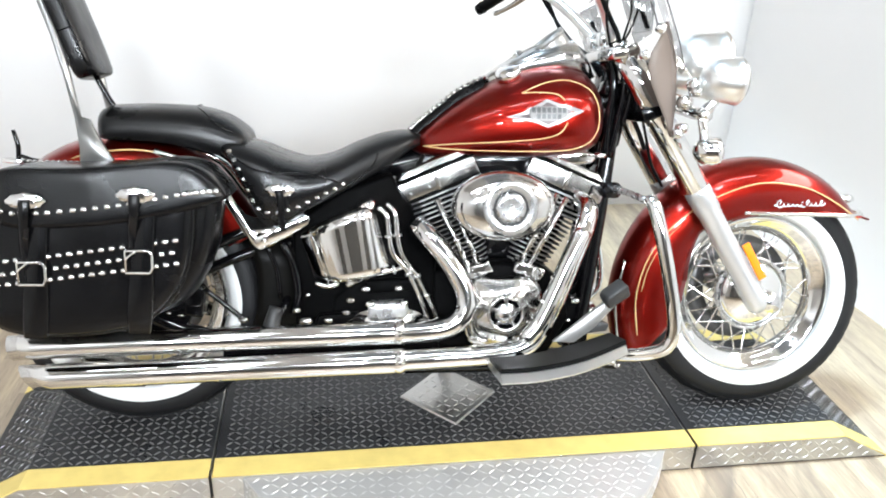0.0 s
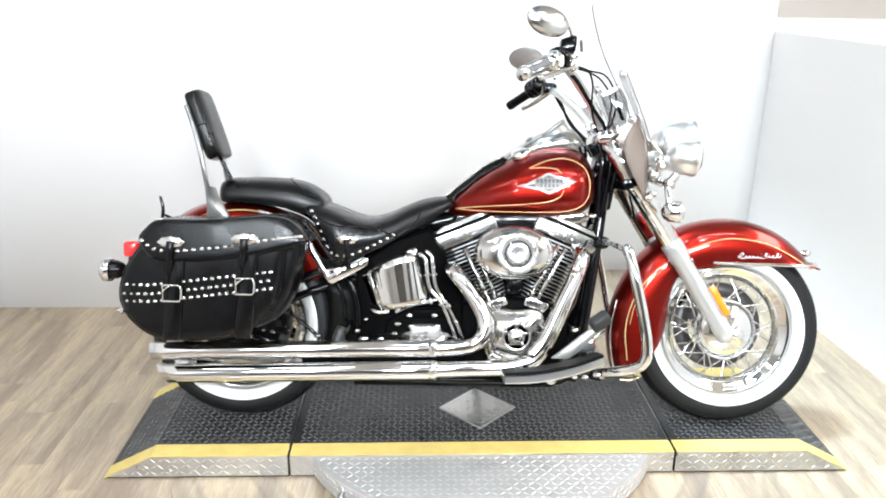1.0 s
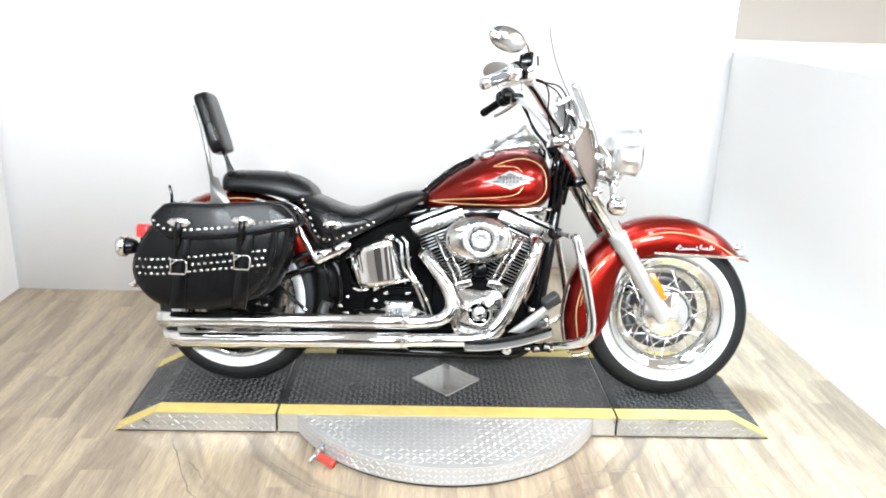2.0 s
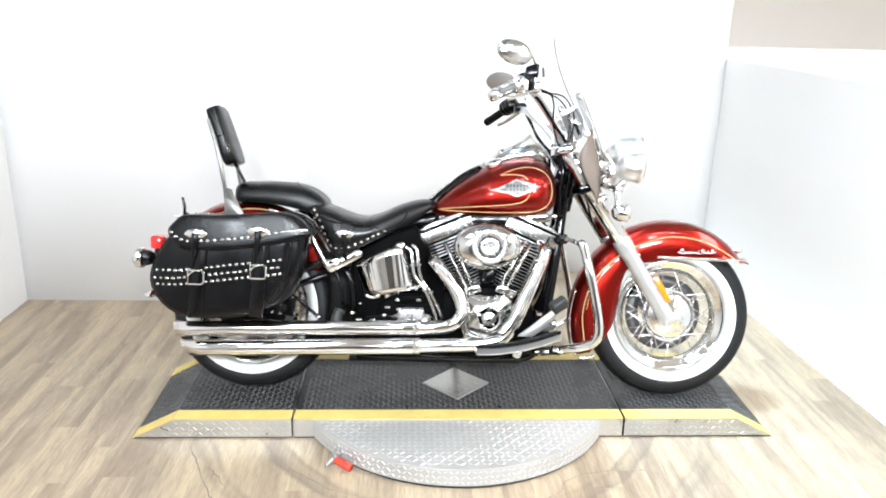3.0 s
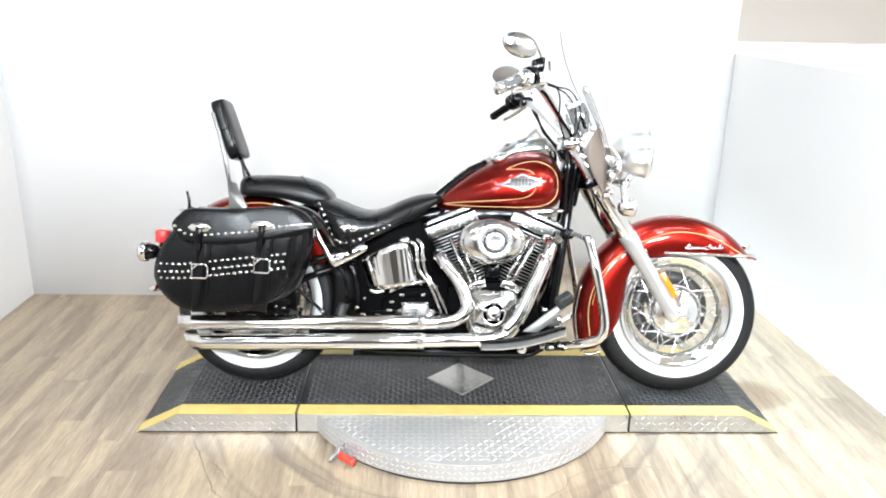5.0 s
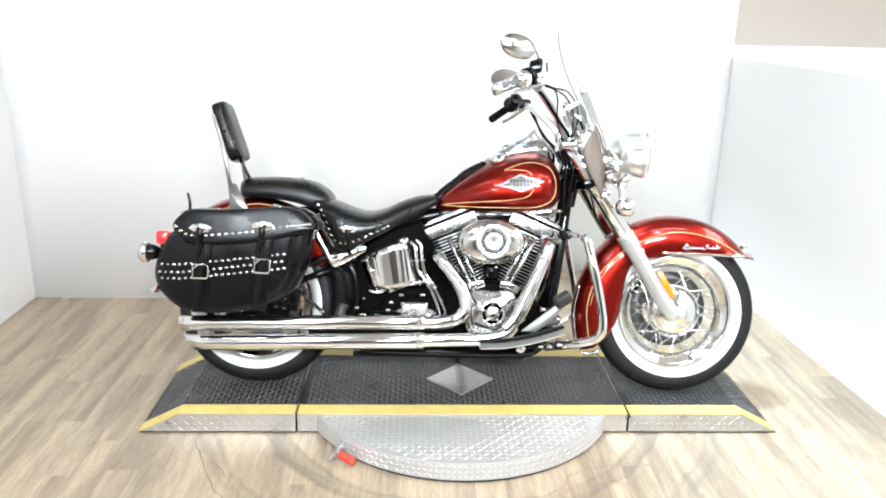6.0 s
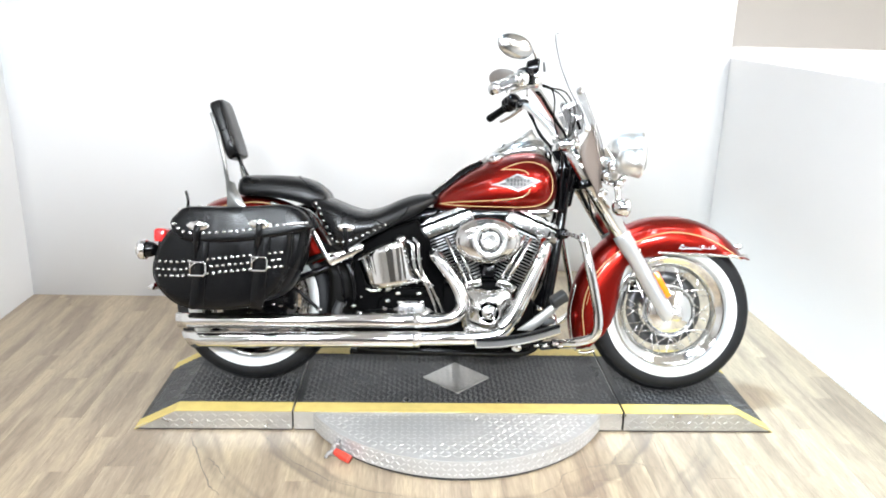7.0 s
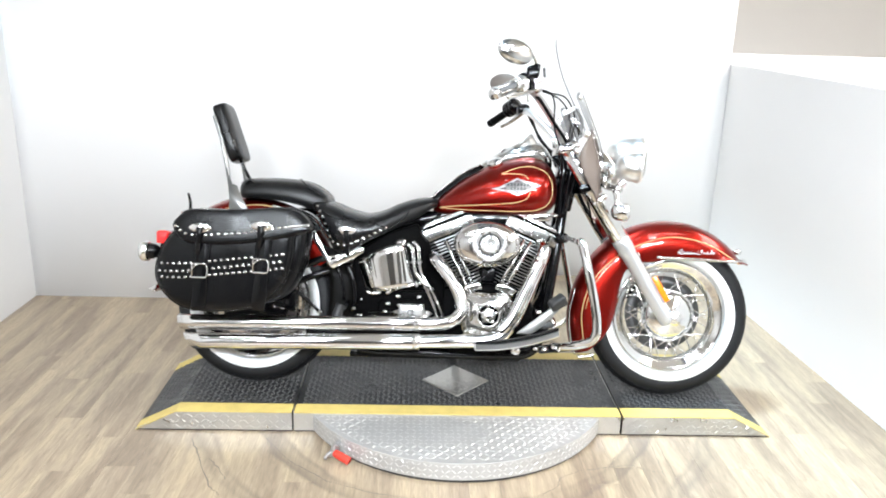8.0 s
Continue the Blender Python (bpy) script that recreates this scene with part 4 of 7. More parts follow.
for x, z in [(q.x, q.z) for q in curve_points([(x, 0, z) for x, z in strip], 5)]:
    rows.append([bm.verts.new((x, y, z + dz)) for y, dz in ((-0.040, -0.018), (-0.034, 0.002), (-0.02, 0.008), (0, 0.010), (0.02, 0.008), (0.034, 0.002), (0.040, -0.018))])
for a, b in zip(rows, rows[1:]):
    for k in range(6):
        bm.faces.new((a[k], a[k + 1], b[k + 1], b[k]))
BIB = part("tank_strip", bm, M_LEATHER, BIKE, "studded black leather tank strip")
for q in curve_points([(x, 0, z) for x, z in strip], 4):
    for y in (-0.030, 0.030):
        put_on(STUD, "stud", BIB, (q.x, y, q.z + 0.006), (-0.5, y * 8, 0.8))


# ---- seats ----
def seat_loft(rows, tuck=0.92):
    rings = []
    for x, w, top, low in rows:
        ring = []
        h = top - low
        edge = min(0.05, h * 0.55)
        for f, d in ((0, 0), (0.3, 0.06), (0.55, 0.16), (0.75, 0.34), (0.88, 0.58), (0.96, 0.82), (1.0, 1.1)):
            ring.append((x, -f * w, top - d * edge))
        ring.append((x, -w * 1.0, top - edge * 1.1 - (h - edge * 1.1) * 0.5))
        ring.append((x, -w * tuck, low))
        full = ring[::-1] + [(p[0], -p[1], p[2]) for p in ring[1:]]
        rings.append(full)
    return loft(rings)


def dense(rows, n=4):
    cols = list(zip(*rows))
    line = [curve_points([(r[0], r[i], 0) for r in rows], n) for i in range(1, len(cols))]
    return [(line[0][k].x, *[l[k].y for l in line]) for k in range(len(line[0]))]


SEAT_ROWS = [(-0.610, 0.10, 0.712, 0.690), (-0.590, 0.135, 0.722, 0.680), (-0.560, 0.158, 0.722, 0.636), (-0.510, 0.174, 0.708, 0.534), (-0.460, 0.180, 0.688, 0.526), (-0.400, 0.180, 0.674, 0.560), (-0.340, 0.172, 0.686, 0.590),
             (-0.280, 0.152, 0.713, 0.622), (-0.215, 0.120, 0.735, 0.655), (-0.160, 0.088, 0.742, 0.692), (-0.133, 0.06, 0.735, 0.705), (-0.122, 0.03, 0.724, 0.712)]
SEAT = part("rider_seat", seat_loft(dense(SEAT_ROWS)), M_VINYL, BIKE, "black studded leather rider seat")


def seat_y(x, z):
    rows = SEAT_ROWS
    X = [r[0] for r in rows]
    w, top, low = (float(np.interp(x, X, [r[i] for r in rows])) for i in (1, 2, 3))
    h = top - low
    edge = min(0.05, h * 0.55)
    d = max(0, (top - z) / edge)
    if d <= 1.1:
        return -w * float(np.interp(d, (0, 0.06, 0.16, 0.34, 0.58, 0.82, 1.1), (0, 0.3, 0.55, 0.75, 0.88, 0.96, 1.0)))
    return -w * float(np.interp(z, (low, low + (top - edge * 1.1 - low) * 0.5), (0.92, 1.0)))


stud_line = [q for q in curve_points([(-0.578, 0, 0.690), (-0.556, 0, 0.655), (-0.533, 0, 0.598), (-0.512, 0, 0.560), (-0.476, 0, 0.550), (-0.43, 0, 0.563), (-0.385, 0, 0.584), (-0.345, 0, 0.604), (-0.315, 0, 0.619)], 12)]
acc, last = 0.0, stud_line[0]
for s in (-1, 1):
    acc, last = 1.0, stud_line[0]
    for q in stud_line:
        acc += (q - last).length
        last = q
        if acc >= 0.0215:
            acc = 0.0
            put_on(STUD, "stud", SEAT, (q.x, s * -(seat_y(q.x, q.z) - 0.0005), q.z), (0, s, 0.15), 1.4)
    seam = [(-0.600, 0.705), (-0.56, 0.676), (-0.52, 0.655), (-0.47, 0.646), (-0.42, 0.645), (-0.37, 0.640), (-0.33, 0.625), (-0.305, 0.612)]
    part("seam_piping", tube([(q.x, s * -(seat_y(q.x, q.z) - 0.0008), q.z) for q in curve_points([(x, 0, z) for x, z in seam], 4)], 0.0028, 6, 1), M_LEATHER, SEAT, "black seam piping")
    seam2 = [(-0.505, 0.540), (-0.46, 0.534), (-0.40, 0.566), (-0.34, 0.597), (-0.29, 0.628), (-0.25, 0.66), (-0.235, 0.69)]
    part("seam_piping", tube([(q.x, s * -(seat_y(q.x, q.z) - 0.0008), q.z) for q in curve_points([(x, 0, z) for x, z in seam2], 4)], 0.0022, 6, 1), M_LEATHER, SEAT, "black seam piping")


def conch(parent, x, y, z, w=0.062, h=0.028, tilt=0.0, side=-1):
    """A pointed chrome plate with a scalloped rim."""
    bm = bmesh.new()
    pts = []
    for k in range(28):
        a = 2 * math.pi * k / 28
        rr = 1 + 0.06 * math.cos(8 * a)
        cx, cz = math.copysign(abs(math.cos(a)) ** 1.25, math.cos(a)) * w / 2 * rr, math.sin(a) * h / 2 * rr
        pts.append((cx, cz))
    lo_ = [bm.verts.new((x + a, y, z + b)) for a, b in pts]
    hi_ = [bm.verts.new((x + a * 0.93, y + side * (0.0055 if k % 2 else 0.0030), z + b * 0.9)) for k, (a, b) in enumerate(pts)]
    in_ = [bm.verts.new((x + a * 0.5, y + side * 0.008, z + b * 0.5)) for a, b in pts]
    for i in range(28):
        j = (i + 1) % 28
        bm.faces.new((lo_[i], lo_[j], hi_[j], hi_[i]))
        bm.faces.new((hi_[i], hi_[j], in_[j], in_[i]))
    bm.faces.new(in_)
    bm.faces.new(lo_[::-1])
    return part("concho", bm, M_CHROME, parent, "chrome concho plate")


for s in (-1, 1):
    conch(SEAT, -0.462, s * -(seat_y(-0.462, 0.606) - 0.0), 0.607, 0.07, 0.034, side=s)
    y = s * 0.188
    part("concho_strap", tube([(-0.462, y + s * 0.006, 0.609), (-0.460, y + s * 0.008, 0.587), (-0.458, y + s * 0.004, 0.552), (-0.454, y, 0.515)], [0.0115, 0.0085, 0.0075, 0.008], 8, 4, flat=0.5), M_LEATHER, SEAT, "black leather tie strap")

PILL_ROWS = [(-0.890, 0.05, 0.775, 0.735), (-0.882, 0.085, 0.786, 0.722), (-0.860, 0.105, 0.794, 0.716), (-0.80, 0.112, 0.797, 0.714), (-0.73, 0.118, 0.797, 0.709), (-0.66, 0.122, 0.793, 0.697), (-0.61, 0.122, 0.782, 0.683), (-0.575, 0.118, 0.764, 0.688), (-0.55, 0.105, 0.742, 0.695), (-0.540, 0.06, 0.725, 0.702)]
PILL = part("pillion_seat", seat_loft(dense(PILL_ROWS), tuck=0.95), M_VINYL, BIKE, "black padded pillion seat")
part("seam_piping", tube([(-0.57, -0.120, 0.735), (-0.60, -0.1235, 0.748), (-0.62, -0.124, 0.768), (-0.64, -0.110, 0.785), (-0.66, -0.06, 0.794), (-0.66, 0, 0.796)], 0.0016, 6, 4), M_LEATHER, PILL, "black seam piping")

# ---- backrest ----
BACK = new("sissy_bar")
BACK.parent = BIKE
BACK["label"] = "chrome passenger backrest with a black pad"
d, nrm = Vector((0.068, 0, -0.195)).normalized(), Vector((0.944, 0, 0.329))


def pad():
    rings = []
    c0, c1 = Vector((-0.978, 0, 1.070)), Vector((-0.904, 0, 0.858))
    for f, k in ((0, 0.70), (0.02, 0.86), (0.06, 0.96), (0.2, 1.0), (0.5, 1.02), (0.8, 1.0), (0.93, 0.96), (0.98, 0.86), (1.0, 0.7)):
        c = c0.lerp(c1, f)
        ring = []
        for i in range(32):
            a = 2 * math.pi * i / 32
            ca, sa = math.cos(a), math.sin(a)
            r = (abs(ca) ** 4 + abs(sa) ** 4) ** -0.25
            ring.append(c + Vector((0, 1, 0)) * (0.092 * k * r * ca) + nrm * (0.029 * (0.4 + 0.6 * k) * r * sa))
        rings.append(ring)
    return loft(rings)


part("back_pad", pad(), M_VINYL, BACK, "black padded backrest")
part("pad_shell", prism([(-0.990, 1.000), (-0.983, 1.003), (-0.938, 0.885), (-0.945, 0.880)], -0.07, 0.07, 0.002), M_BLACK, BACK, "black pad backing")
for k_n, k_s in ((0.62, 1.0), (-0.55, 1.0)):
    loop = []
    for i in range(49):
        a = 2 * math.pi * i / 48
        r = (abs(math.cos(a)) ** 6 + abs(math.sin(a)) ** 6) ** (-1 / 6)
        loop.append(Vector((-0.941, 0, 0.964)) + Vector((0, 1, 0)) * (0.0925 * r * math.cos(a)) - d * (0.1085 * r * math.sin(a)) + nrm * 0.029 * k_n)
    part("seam_piping", tube(loop, 0.0022, 6, 1, cap=False), M_LEATHER, BACK, "black seam piping")
part("seam_piping", tube([Vector((-0.941, -0.0945, 0.960)) + nrm * (0.029 * f) for f in (-0.9, -0.4, 0.1, 0.6)], 0.0016, 6, 2), M_LEATHER, BACK, "black side seam")
for s in (-1, 1):
    y = s * 0.122
    part("upright", prism([(-0.982, 1.018), (-0.970, 1.020), (-0.944, 0.945), (-0.922, 0.860), (-0.912, 0.800), (-0.908, 0.766), (-0.886, 0.762), (-0.876, 0.735), (-0.858, 0.700), (-0.836, 0.662), (-0.832, 0.655), (-0.914, 0.655), (-0.912, 0.70), (-0.918, 0.764), (-0.925, 0.80), (-0.936, 0.86), (-0.957, 0.945)], y - 0.005, y + 0.005, 0.002), M_SISSY, BACK, "satin flat steel upright")
part("brace", tube([(-0.905, 0.0, 0.86), (-0.885, 0.0, 0.82), (-0.86, 0.0, 0.775)], 0.007, 8, 4), M_BLACK, BACK, "black brace rod")
part("mount_stub", tube([(-1.118, 0.05, 0.655), (-1.116, 0.05, 0.69), (-1.125, 0.05, 0.728)], [0.006, 0.006, 0.005], 8, 3), M_BLACK, BACK, "black mounting stub")
part("stub_arm", tube([(-1.118, 0.05, 0.668), (-1.085, 0.05, 0.655), (-1.04, 0.05, 0.650)], 0.005, 8, 3), M_BLACK, BACK)
part("stub_base", prism([(-1.15, 0.650), (-1.10, 0.645), (-1.10, 0.655), (-1.15, 0.660)], 0.03, 0.07, 0.002), M_CHROME, BACK, "chrome bracket")


# ---- saddlebags ----
BAG = [(-1.040, 0.640), (-0.997, 0.662), (-0.90, 0.664), (-0.82, 0.666), (-0.74, 0.672), (-0.663, 0.677), (-0.606, 0.662), (-0.584, 0.618), (-0.587, 0.540), (-0.606, 0.462), (-0.648, 0.385), (-0.705, 0.345), (-0.80, 0.320), (-0.90, 0.311), (-0.990, 0.312),
       (-1.040, 0.338), (-1.094, 0.402), (-1.122, 0.455), (-1.110, 0.522), (-1.075, 0.590)]
PANEL = [(-1.020, 0.610), (-1.062, 0.575), (-1.094, 0.525), (-1.113, 0.470), (-1.112, 0.420), (-1.082, 0.368), (-1.025, 0.326), (-0.950, 0.314), (-0.860, 0.315), (-0.785, 0.326),
         (-0.738, 0.343), (-0.695, 0.378), (-0.658, 0.430), (-0.640, 0.490), (-0.633, 0.550), (-0.634, 0.605), (-0.670, 0.640), (-0.80, 0.650), (-0.95, 0.645)]
FLAP = [(-1.055, 0.612), (-1.030, 0.648), (-0.995, 0.670), (-0.90, 0.672), (-0.82, 0.674), (-0.74, 0.680), (-0.660, 0.685), (-0.602, 0.668), (-0.562, 0.622), (-0.562, 0.604), (-0.61, 0.590), (-0.68, 0.574), (-0.76, 0.560), (-0.85, 0.551), (-0.93, 0.548), (-0.985, 0.550), (-1.025, 0.566)]


def bag_y(x, z):
    """Depth of the bag's outer face: a soft dome."""
    fx = (x + 0.85) / 0.29
    fz = (z - 0.49) / 0.185
    return -0.342 + 0.014 * fx * fx + 0.012 * fz * fz


def dome_loft(poly, y_back, face, edge, n=4, depth=0.05):
    """A body with an outline, a soft rim and a domed face."""
    P = outline(poly, n)
    cx, cz = sum(p[0] for p in P) / len(P), sum(p[1] for p in P) / len(P)
    rings = []
    for k, yb in ((0.90, 0), (0.985, 0.006), (1.0, 0.02)):
        rings.append([(cx + (x - cx) * k, y_back - yb, cz + (z - cz) * k) for x, z in P])
    for k, f in ((1.0, 0.0), (0.992, 0.35), (0.97, 0.68), (0.935, 0.88), (0.88, 0.97), (0.78, 1.0), (0.5, 1.0), (0.2, 1.0)):
        ring = []
        for x, z in P:
            px, pz = cx + (x - cx) * k, cz + (z - cz) * k
            ring.append((px, face(px, pz) + depth * (1 - f), pz))
        rings.append(ring)
    return loft(rings)


def saddlebag(side):
    bag = new("saddlebag")
    bag.parent = BIKE
    bag["label"] = "black leather saddlebag with chrome studs and two buckled straps"
    if side > 0:
        bag.matrix_basis = Matrix.Diagonal((1, -1, 1, 1))
    part("bag_body", dome_loft(BAG, -0.165, lambda x, z: bag_y(x, z) + 0.052, 0.05, depth=0.06), M_LEATHER, bag, "black leather gusset and back")
    part("front_panel", dome_loft(PANEL, -0.255, bag_y, 0.05, depth=0.016), M_LEATHER, bag, "smooth black leather front panel")
    border = outline(PANEL, 4)
    part("piping", tube([(x, bag_y(x, z) + 0.019, z) for x, z in border + border[:1]], 0.0055, 8, 1), M_LEATHER, bag, "black leather piping")
    part("bag_flap", dome_loft(FLAP, -0.160, lambda x, z: bag_y(x, z) - 0.016, 0.03, depth=0.025), M_LEATHER, bag, "black leather flap")
    part("flap_edge", tube([(x, bag_y(x, z) - 0.002, z - 0.001) for x, z in [(-1.045, 0.60), (-1.02, 0.570), (-0.985, 0.554), (-0.93, 0.552), (-0.85, 0.555), (-0.76, 0.564), (-0.68, 0.578), (-0.61, 0.594), (-0.572, 0.606)]], 0.004, 6, 4), M_LEATHER, bag)
    for cx, sh in ((-0.948, 0.0), (-0.735, 0.012)):
        zt, zb = 0.604 + sh, 0.456 + sh * 1.9
        conch(bag, cx, bag_y(cx, zt) - 0.0195, zt + 0.002, 0.080, 0.036)
        y = bag_y(cx, zt) - 0.006
        part("strap", tube([(cx, y - 0.020, zt + 0.004), (cx - 0.002, y - 0.024, zt - 0.02), (cx - 0.006, y - 0.018, zt - 0.05), (cx - 0.012, y - 0.008, zb + 0.06), (cx - 0.012, bag_y(cx, zb) - 0.006, zb + 0.02)], [0.0125, 0.011, 0.010, 0.010, 0.010], 8, 4, flat=0.4), M_LEATHER, bag, "black leather strap")
        bm = bmesh.new()
        rows = []
        for z, w in ((zb + 0.10, 0.019), (zb + 0.04, 0.021), (zb, 0.023), (zb - 0.05, 0.026), (zb - 0.10, 0.027), (zb - 0.128, 0.026), (0.312 + sh * 0.6, 0.023)):
            yy = bag_y(cx, z) - 0.007
            if z < 0.36:
                yy += 0.003
            lean = (zb - z) * 0.12
            rows.append([bm.verts.new((cx + 0.005 - lean - w, yy + 0.008, z)), bm.verts.new((cx + 0.005 - lean - w * 0.97, yy, z)), bm.verts.new((cx + 0.005 - lean - w * 0.80, yy - 0.003, z)), bm.verts.new((cx + 0.005 - lean + w * 0.80, yy - 0.003, z)), bm.verts.new((cx + 0.005 - lean + w * 0.97, yy, z)), bm.verts.new((cx + 0.005 - lean + w, yy + 0.008, z))])
        for a, b in zip(rows, rows[1:]):
            for k in range(5):
                bm.faces.new((a[k], a[k + 1], b[k + 1], b[k]))
        bm.faces.new(rows[-1])
        part("strap", bm, M_LEATHER, bag, "wide black leather strap")
        yy = bag_y(cx, zb) - 0.015
        w, h = 0.0265, 0.024
        loop = [(cx - w, yy, zb - h + 0.002), (cx - w, yy - 0.002, zb + h), (cx + w - 0.006, yy - 0.002, zb + h), (cx + w, yy, zb + h - 0.01), (cx + w, yy, zb - h + 0.01), (cx + w - 0.006, yy, zb - h), (cx - w, yy, zb - h), (cx - w, yy, zb - h + 0.002)]
        bm = tube(loop, 0.0028, 8, 1)
        tube([(cx - w, yy - 0.003, zb + 0.002), (cx - w + 0.004, yy - 0.004, zb + h * 0.4), (cx - 0.004, yy - 0.005, zb + h)], 0.0022, 6, 2, bm)
        part("buckle", bm, M_CHROME, bag, "chrome buckle")
    if side > 0:
        return bag
    for z0, z1, xs in ((0.474, 0.518, 0.0), (0.447, 0.493, -0.008), (0.425, 0.469, 0.0)):
        for k in range(21):
            x = -1.088 + xs + 0.0212 * k
            z = z0 + (z1 - z0) * max(0, (x + 1.02)) / 0.36
            if min(abs(x + 0.948), abs(x + 0.735)) > 0.027 and x < -0.652:
                put_on(STUD, "stud", bag, (x, bag_y(x, z) + (0.006 if x < -1.06 else 0.0), z), (0, -1, 0), 1.45)
    fl = [(-1.035, 0.606), (-1.012, 0.588), (-0.985, 0.578), (-0.93, 0.578), (-0.85, 0.585), (-0.76, 0.595), (-0.68, 0.610), (-0.62, 0.619), (-0.575, 0.622)]
    line, acc, last = curve_points([(x, 0, z) for x, z in fl], 20), 1.0, None
    for q in line:
        acc += (q - last).length if last else 0
        last = q
        if acc > (0.0215 if q.x < -0.64 else 0.011):
            acc = 0
            if min(abs(q.x + 0.948), abs(q.x + 0.735)) > 0.010:
                put_on(STUD, "stud", bag, (q.x, bag_y(q.x, q.z) - 0.0155, q.z), (0, -1, 0), 1.45)
    for k in range(16):
        put_on(STUD, "stud", bag, (-1.0 + 0.0125 * k, -0.188, 0.670 - 0.0004 * k), (0, -0.6, 0.8), 1.0)
    return bag


saddlebag(-1)
saddlebag(1)


# ---- turn signals at the rear ----
for s in (-1, 1):
    sig = part("turn_signal", lathe([(0.010, -0.052), (0.020, -0.046), (0.027, -0.03), (0.029, -0.016), (0.029, -0.012)], (-1.168, s * 0.27, 0.514), (-1, 0, 0), 28), M_BLACK, BIKE, "black bullet turn signal with a chrome bezel")
    part("signal_bezel", lathe([(0.030, -0.013), (0.036, -0.010), (0.0375, 0.004), (0.0355, 0.012), (0.030, 0.013)], (-1.168, s * 0.27, 0.514), (-1, 0, 0), 32), M_CHROME, sig, "chrome bezel")
    part("signal_stem", tube([(-1.135, s * 0.27, 0.512), (-1.13, s * 0.2, 0.515), (-1.15, s * 0.05, 0.53)], 0.011, 10, 4), M_BLACK, sig, "black stem")
    part("signal_lens", lathe([(0.030, 0.012), (0.026, 0.020), (0.002, 0.024)], (-1.168, s * 0.27, 0.514), (-1, 0, 0), 28), M_SATIN, sig, "frosted lens")

# ---- front fork ----
FORK = new("front_fork")
FORK.parent = BIKE
FORK["label"] = "telescopic fork with chrome covers and silver sliders"
lowp, topp = Vector((0.760, 0, 0.292)), Vector((0.352, 0, 0.940))
fd = (topp - lowp).normalized()


def on_fork(f, y, off=0.0):
    p = lowp.lerp(topp, f)
    return (p.x + off * fd.z, y, p.z - off * fd.x)


for s in (-1, 1):
    y = s * 0.122
    leg = part("fork_slider", lathe([(0.010, 0), (0.025, 0.004), (0.031, 0.02), (0.031, 0.05), (0.029, 0.09), (0.0295, 0.20), (0.030, 0.30), (0.0335, 0.315), (0.0345, 0.36), (0.033, 0.375), (0.026, 0.38)], on_fork(0.0, y), fd, 28), M_SLIDER, FORK, "silver fork slider")
    part("fork_cover", lathe([(0.030, 0), (0.0335, 0.004), (0.0335, 0.20), (0.035, 0.205), (0.035, 0.29), (0.033, 0.30), (0.030, 0.385)], on_fork(0.485, y), fd, 28), M_CHROME, FORK, "chrome fork cover")
    part("fork_cap", lathe([(0.020, 0), (0.022, 0.012), (0.018, 0.022), (0.004, 0.026)], on_fork(0.995, y), fd, 20), M_CHROME, FORK, "chrome fork cap")
    part("side_reflector", prism([(0.680, 0.466), (0.698, 0.476), (0.752, 0.386), (0.734, 0.375)], y + s * 0.024, y + s * 0.032, 0.002), M_AMBER, leg, "amber side reflector")
    part("fender_mount", prism([(0.612, 0.548), (0.64, 0.556), (0.66, 0.50), (0.635, 0.47)], s * 0.088, s * 0.105, 0.003), M_CHROME, FORK, "chrome fender mount")
part("axle", tube([(0.779, -0.14, 0.312), (0.779, 0.14, 0.312)], 0.012, 12, 1), M_CHROME, FORK, "chrome axle")
part("axle_clamp", lathe([(0.026, 0), (0.026, 0.05), (0.02, 0.055)], (0.776, -0.148, 0.314), (0, 1, 0), 20), M_CHROME, FORK, "chrome axle clamp")
part("upper_clamp", prism([(0.318, 0.915), (0.388, 0.930), (0.382, 0.958), (0.312, 0.945)], -0.155, 0.155, 0.006), M_CHROME, FORK, "chrome upper triple clamp")
part("lower_clamp", prism([(0.405, 0.768), (0.475, 0.798), (0.464, 0.825), (0.392, 0.798)], -0.158, 0.158, 0.006), M_BLACK, FORK, "black lower triple clamp")
part("steering_stem", tube([(0.332, 0, 0.93), (0.418, 0, 0.79)], 0.03, 14, 1), M_BLACK, FORK, "black steering stem")
part("brake_caliper", prism([(0.64, 0.36), (0.69, 0.42), (0.67, 0.47), (0.625, 0.46), (0.60, 0.40)], 0.05, 0.115, 0.008), M_BLACK, FORK, "dark brake caliper")
part("brake_line", tube([(0.44, -0.03, 0.79), (0.455, -0.04, 0.72), (0.475, -0.03, 0.66), (0.52, 0.0, 0.60)], 0.004, 6, 6), M_DARK, FORK, "black brake line")


# ---- headlamp, passing lamps, signals ----
def lamp(name, c, r, length, label, lens, parent, glass=M_GLASS):
    body = part(name, lathe([(r * 0.25, -length), (r * 0.62, -length * 0.92), (r * 0.88, -length * 0.68), (r * 0.98, -length * 0.35), (r, -length * 0.12), (r * 1.04, -length * 0.1), (r * 1.04, 0.0), (r * 0.95, 0.004), (r * 0.93, -0.006), (r * 0.5, -length * 0.4), (0.002, -length * 0.5)], c, (1, 0, -0.06), 36), M_LAMPSHELL, parent, label)
    part("lens", lathe([(r * 0.93, -0.004), (r * 0.8, 0.010), (r * 0.4, 0.018), (0.001, 0.02)], c, (1, 0, -0.06), 36), lens, body, "clear lens")
    return body


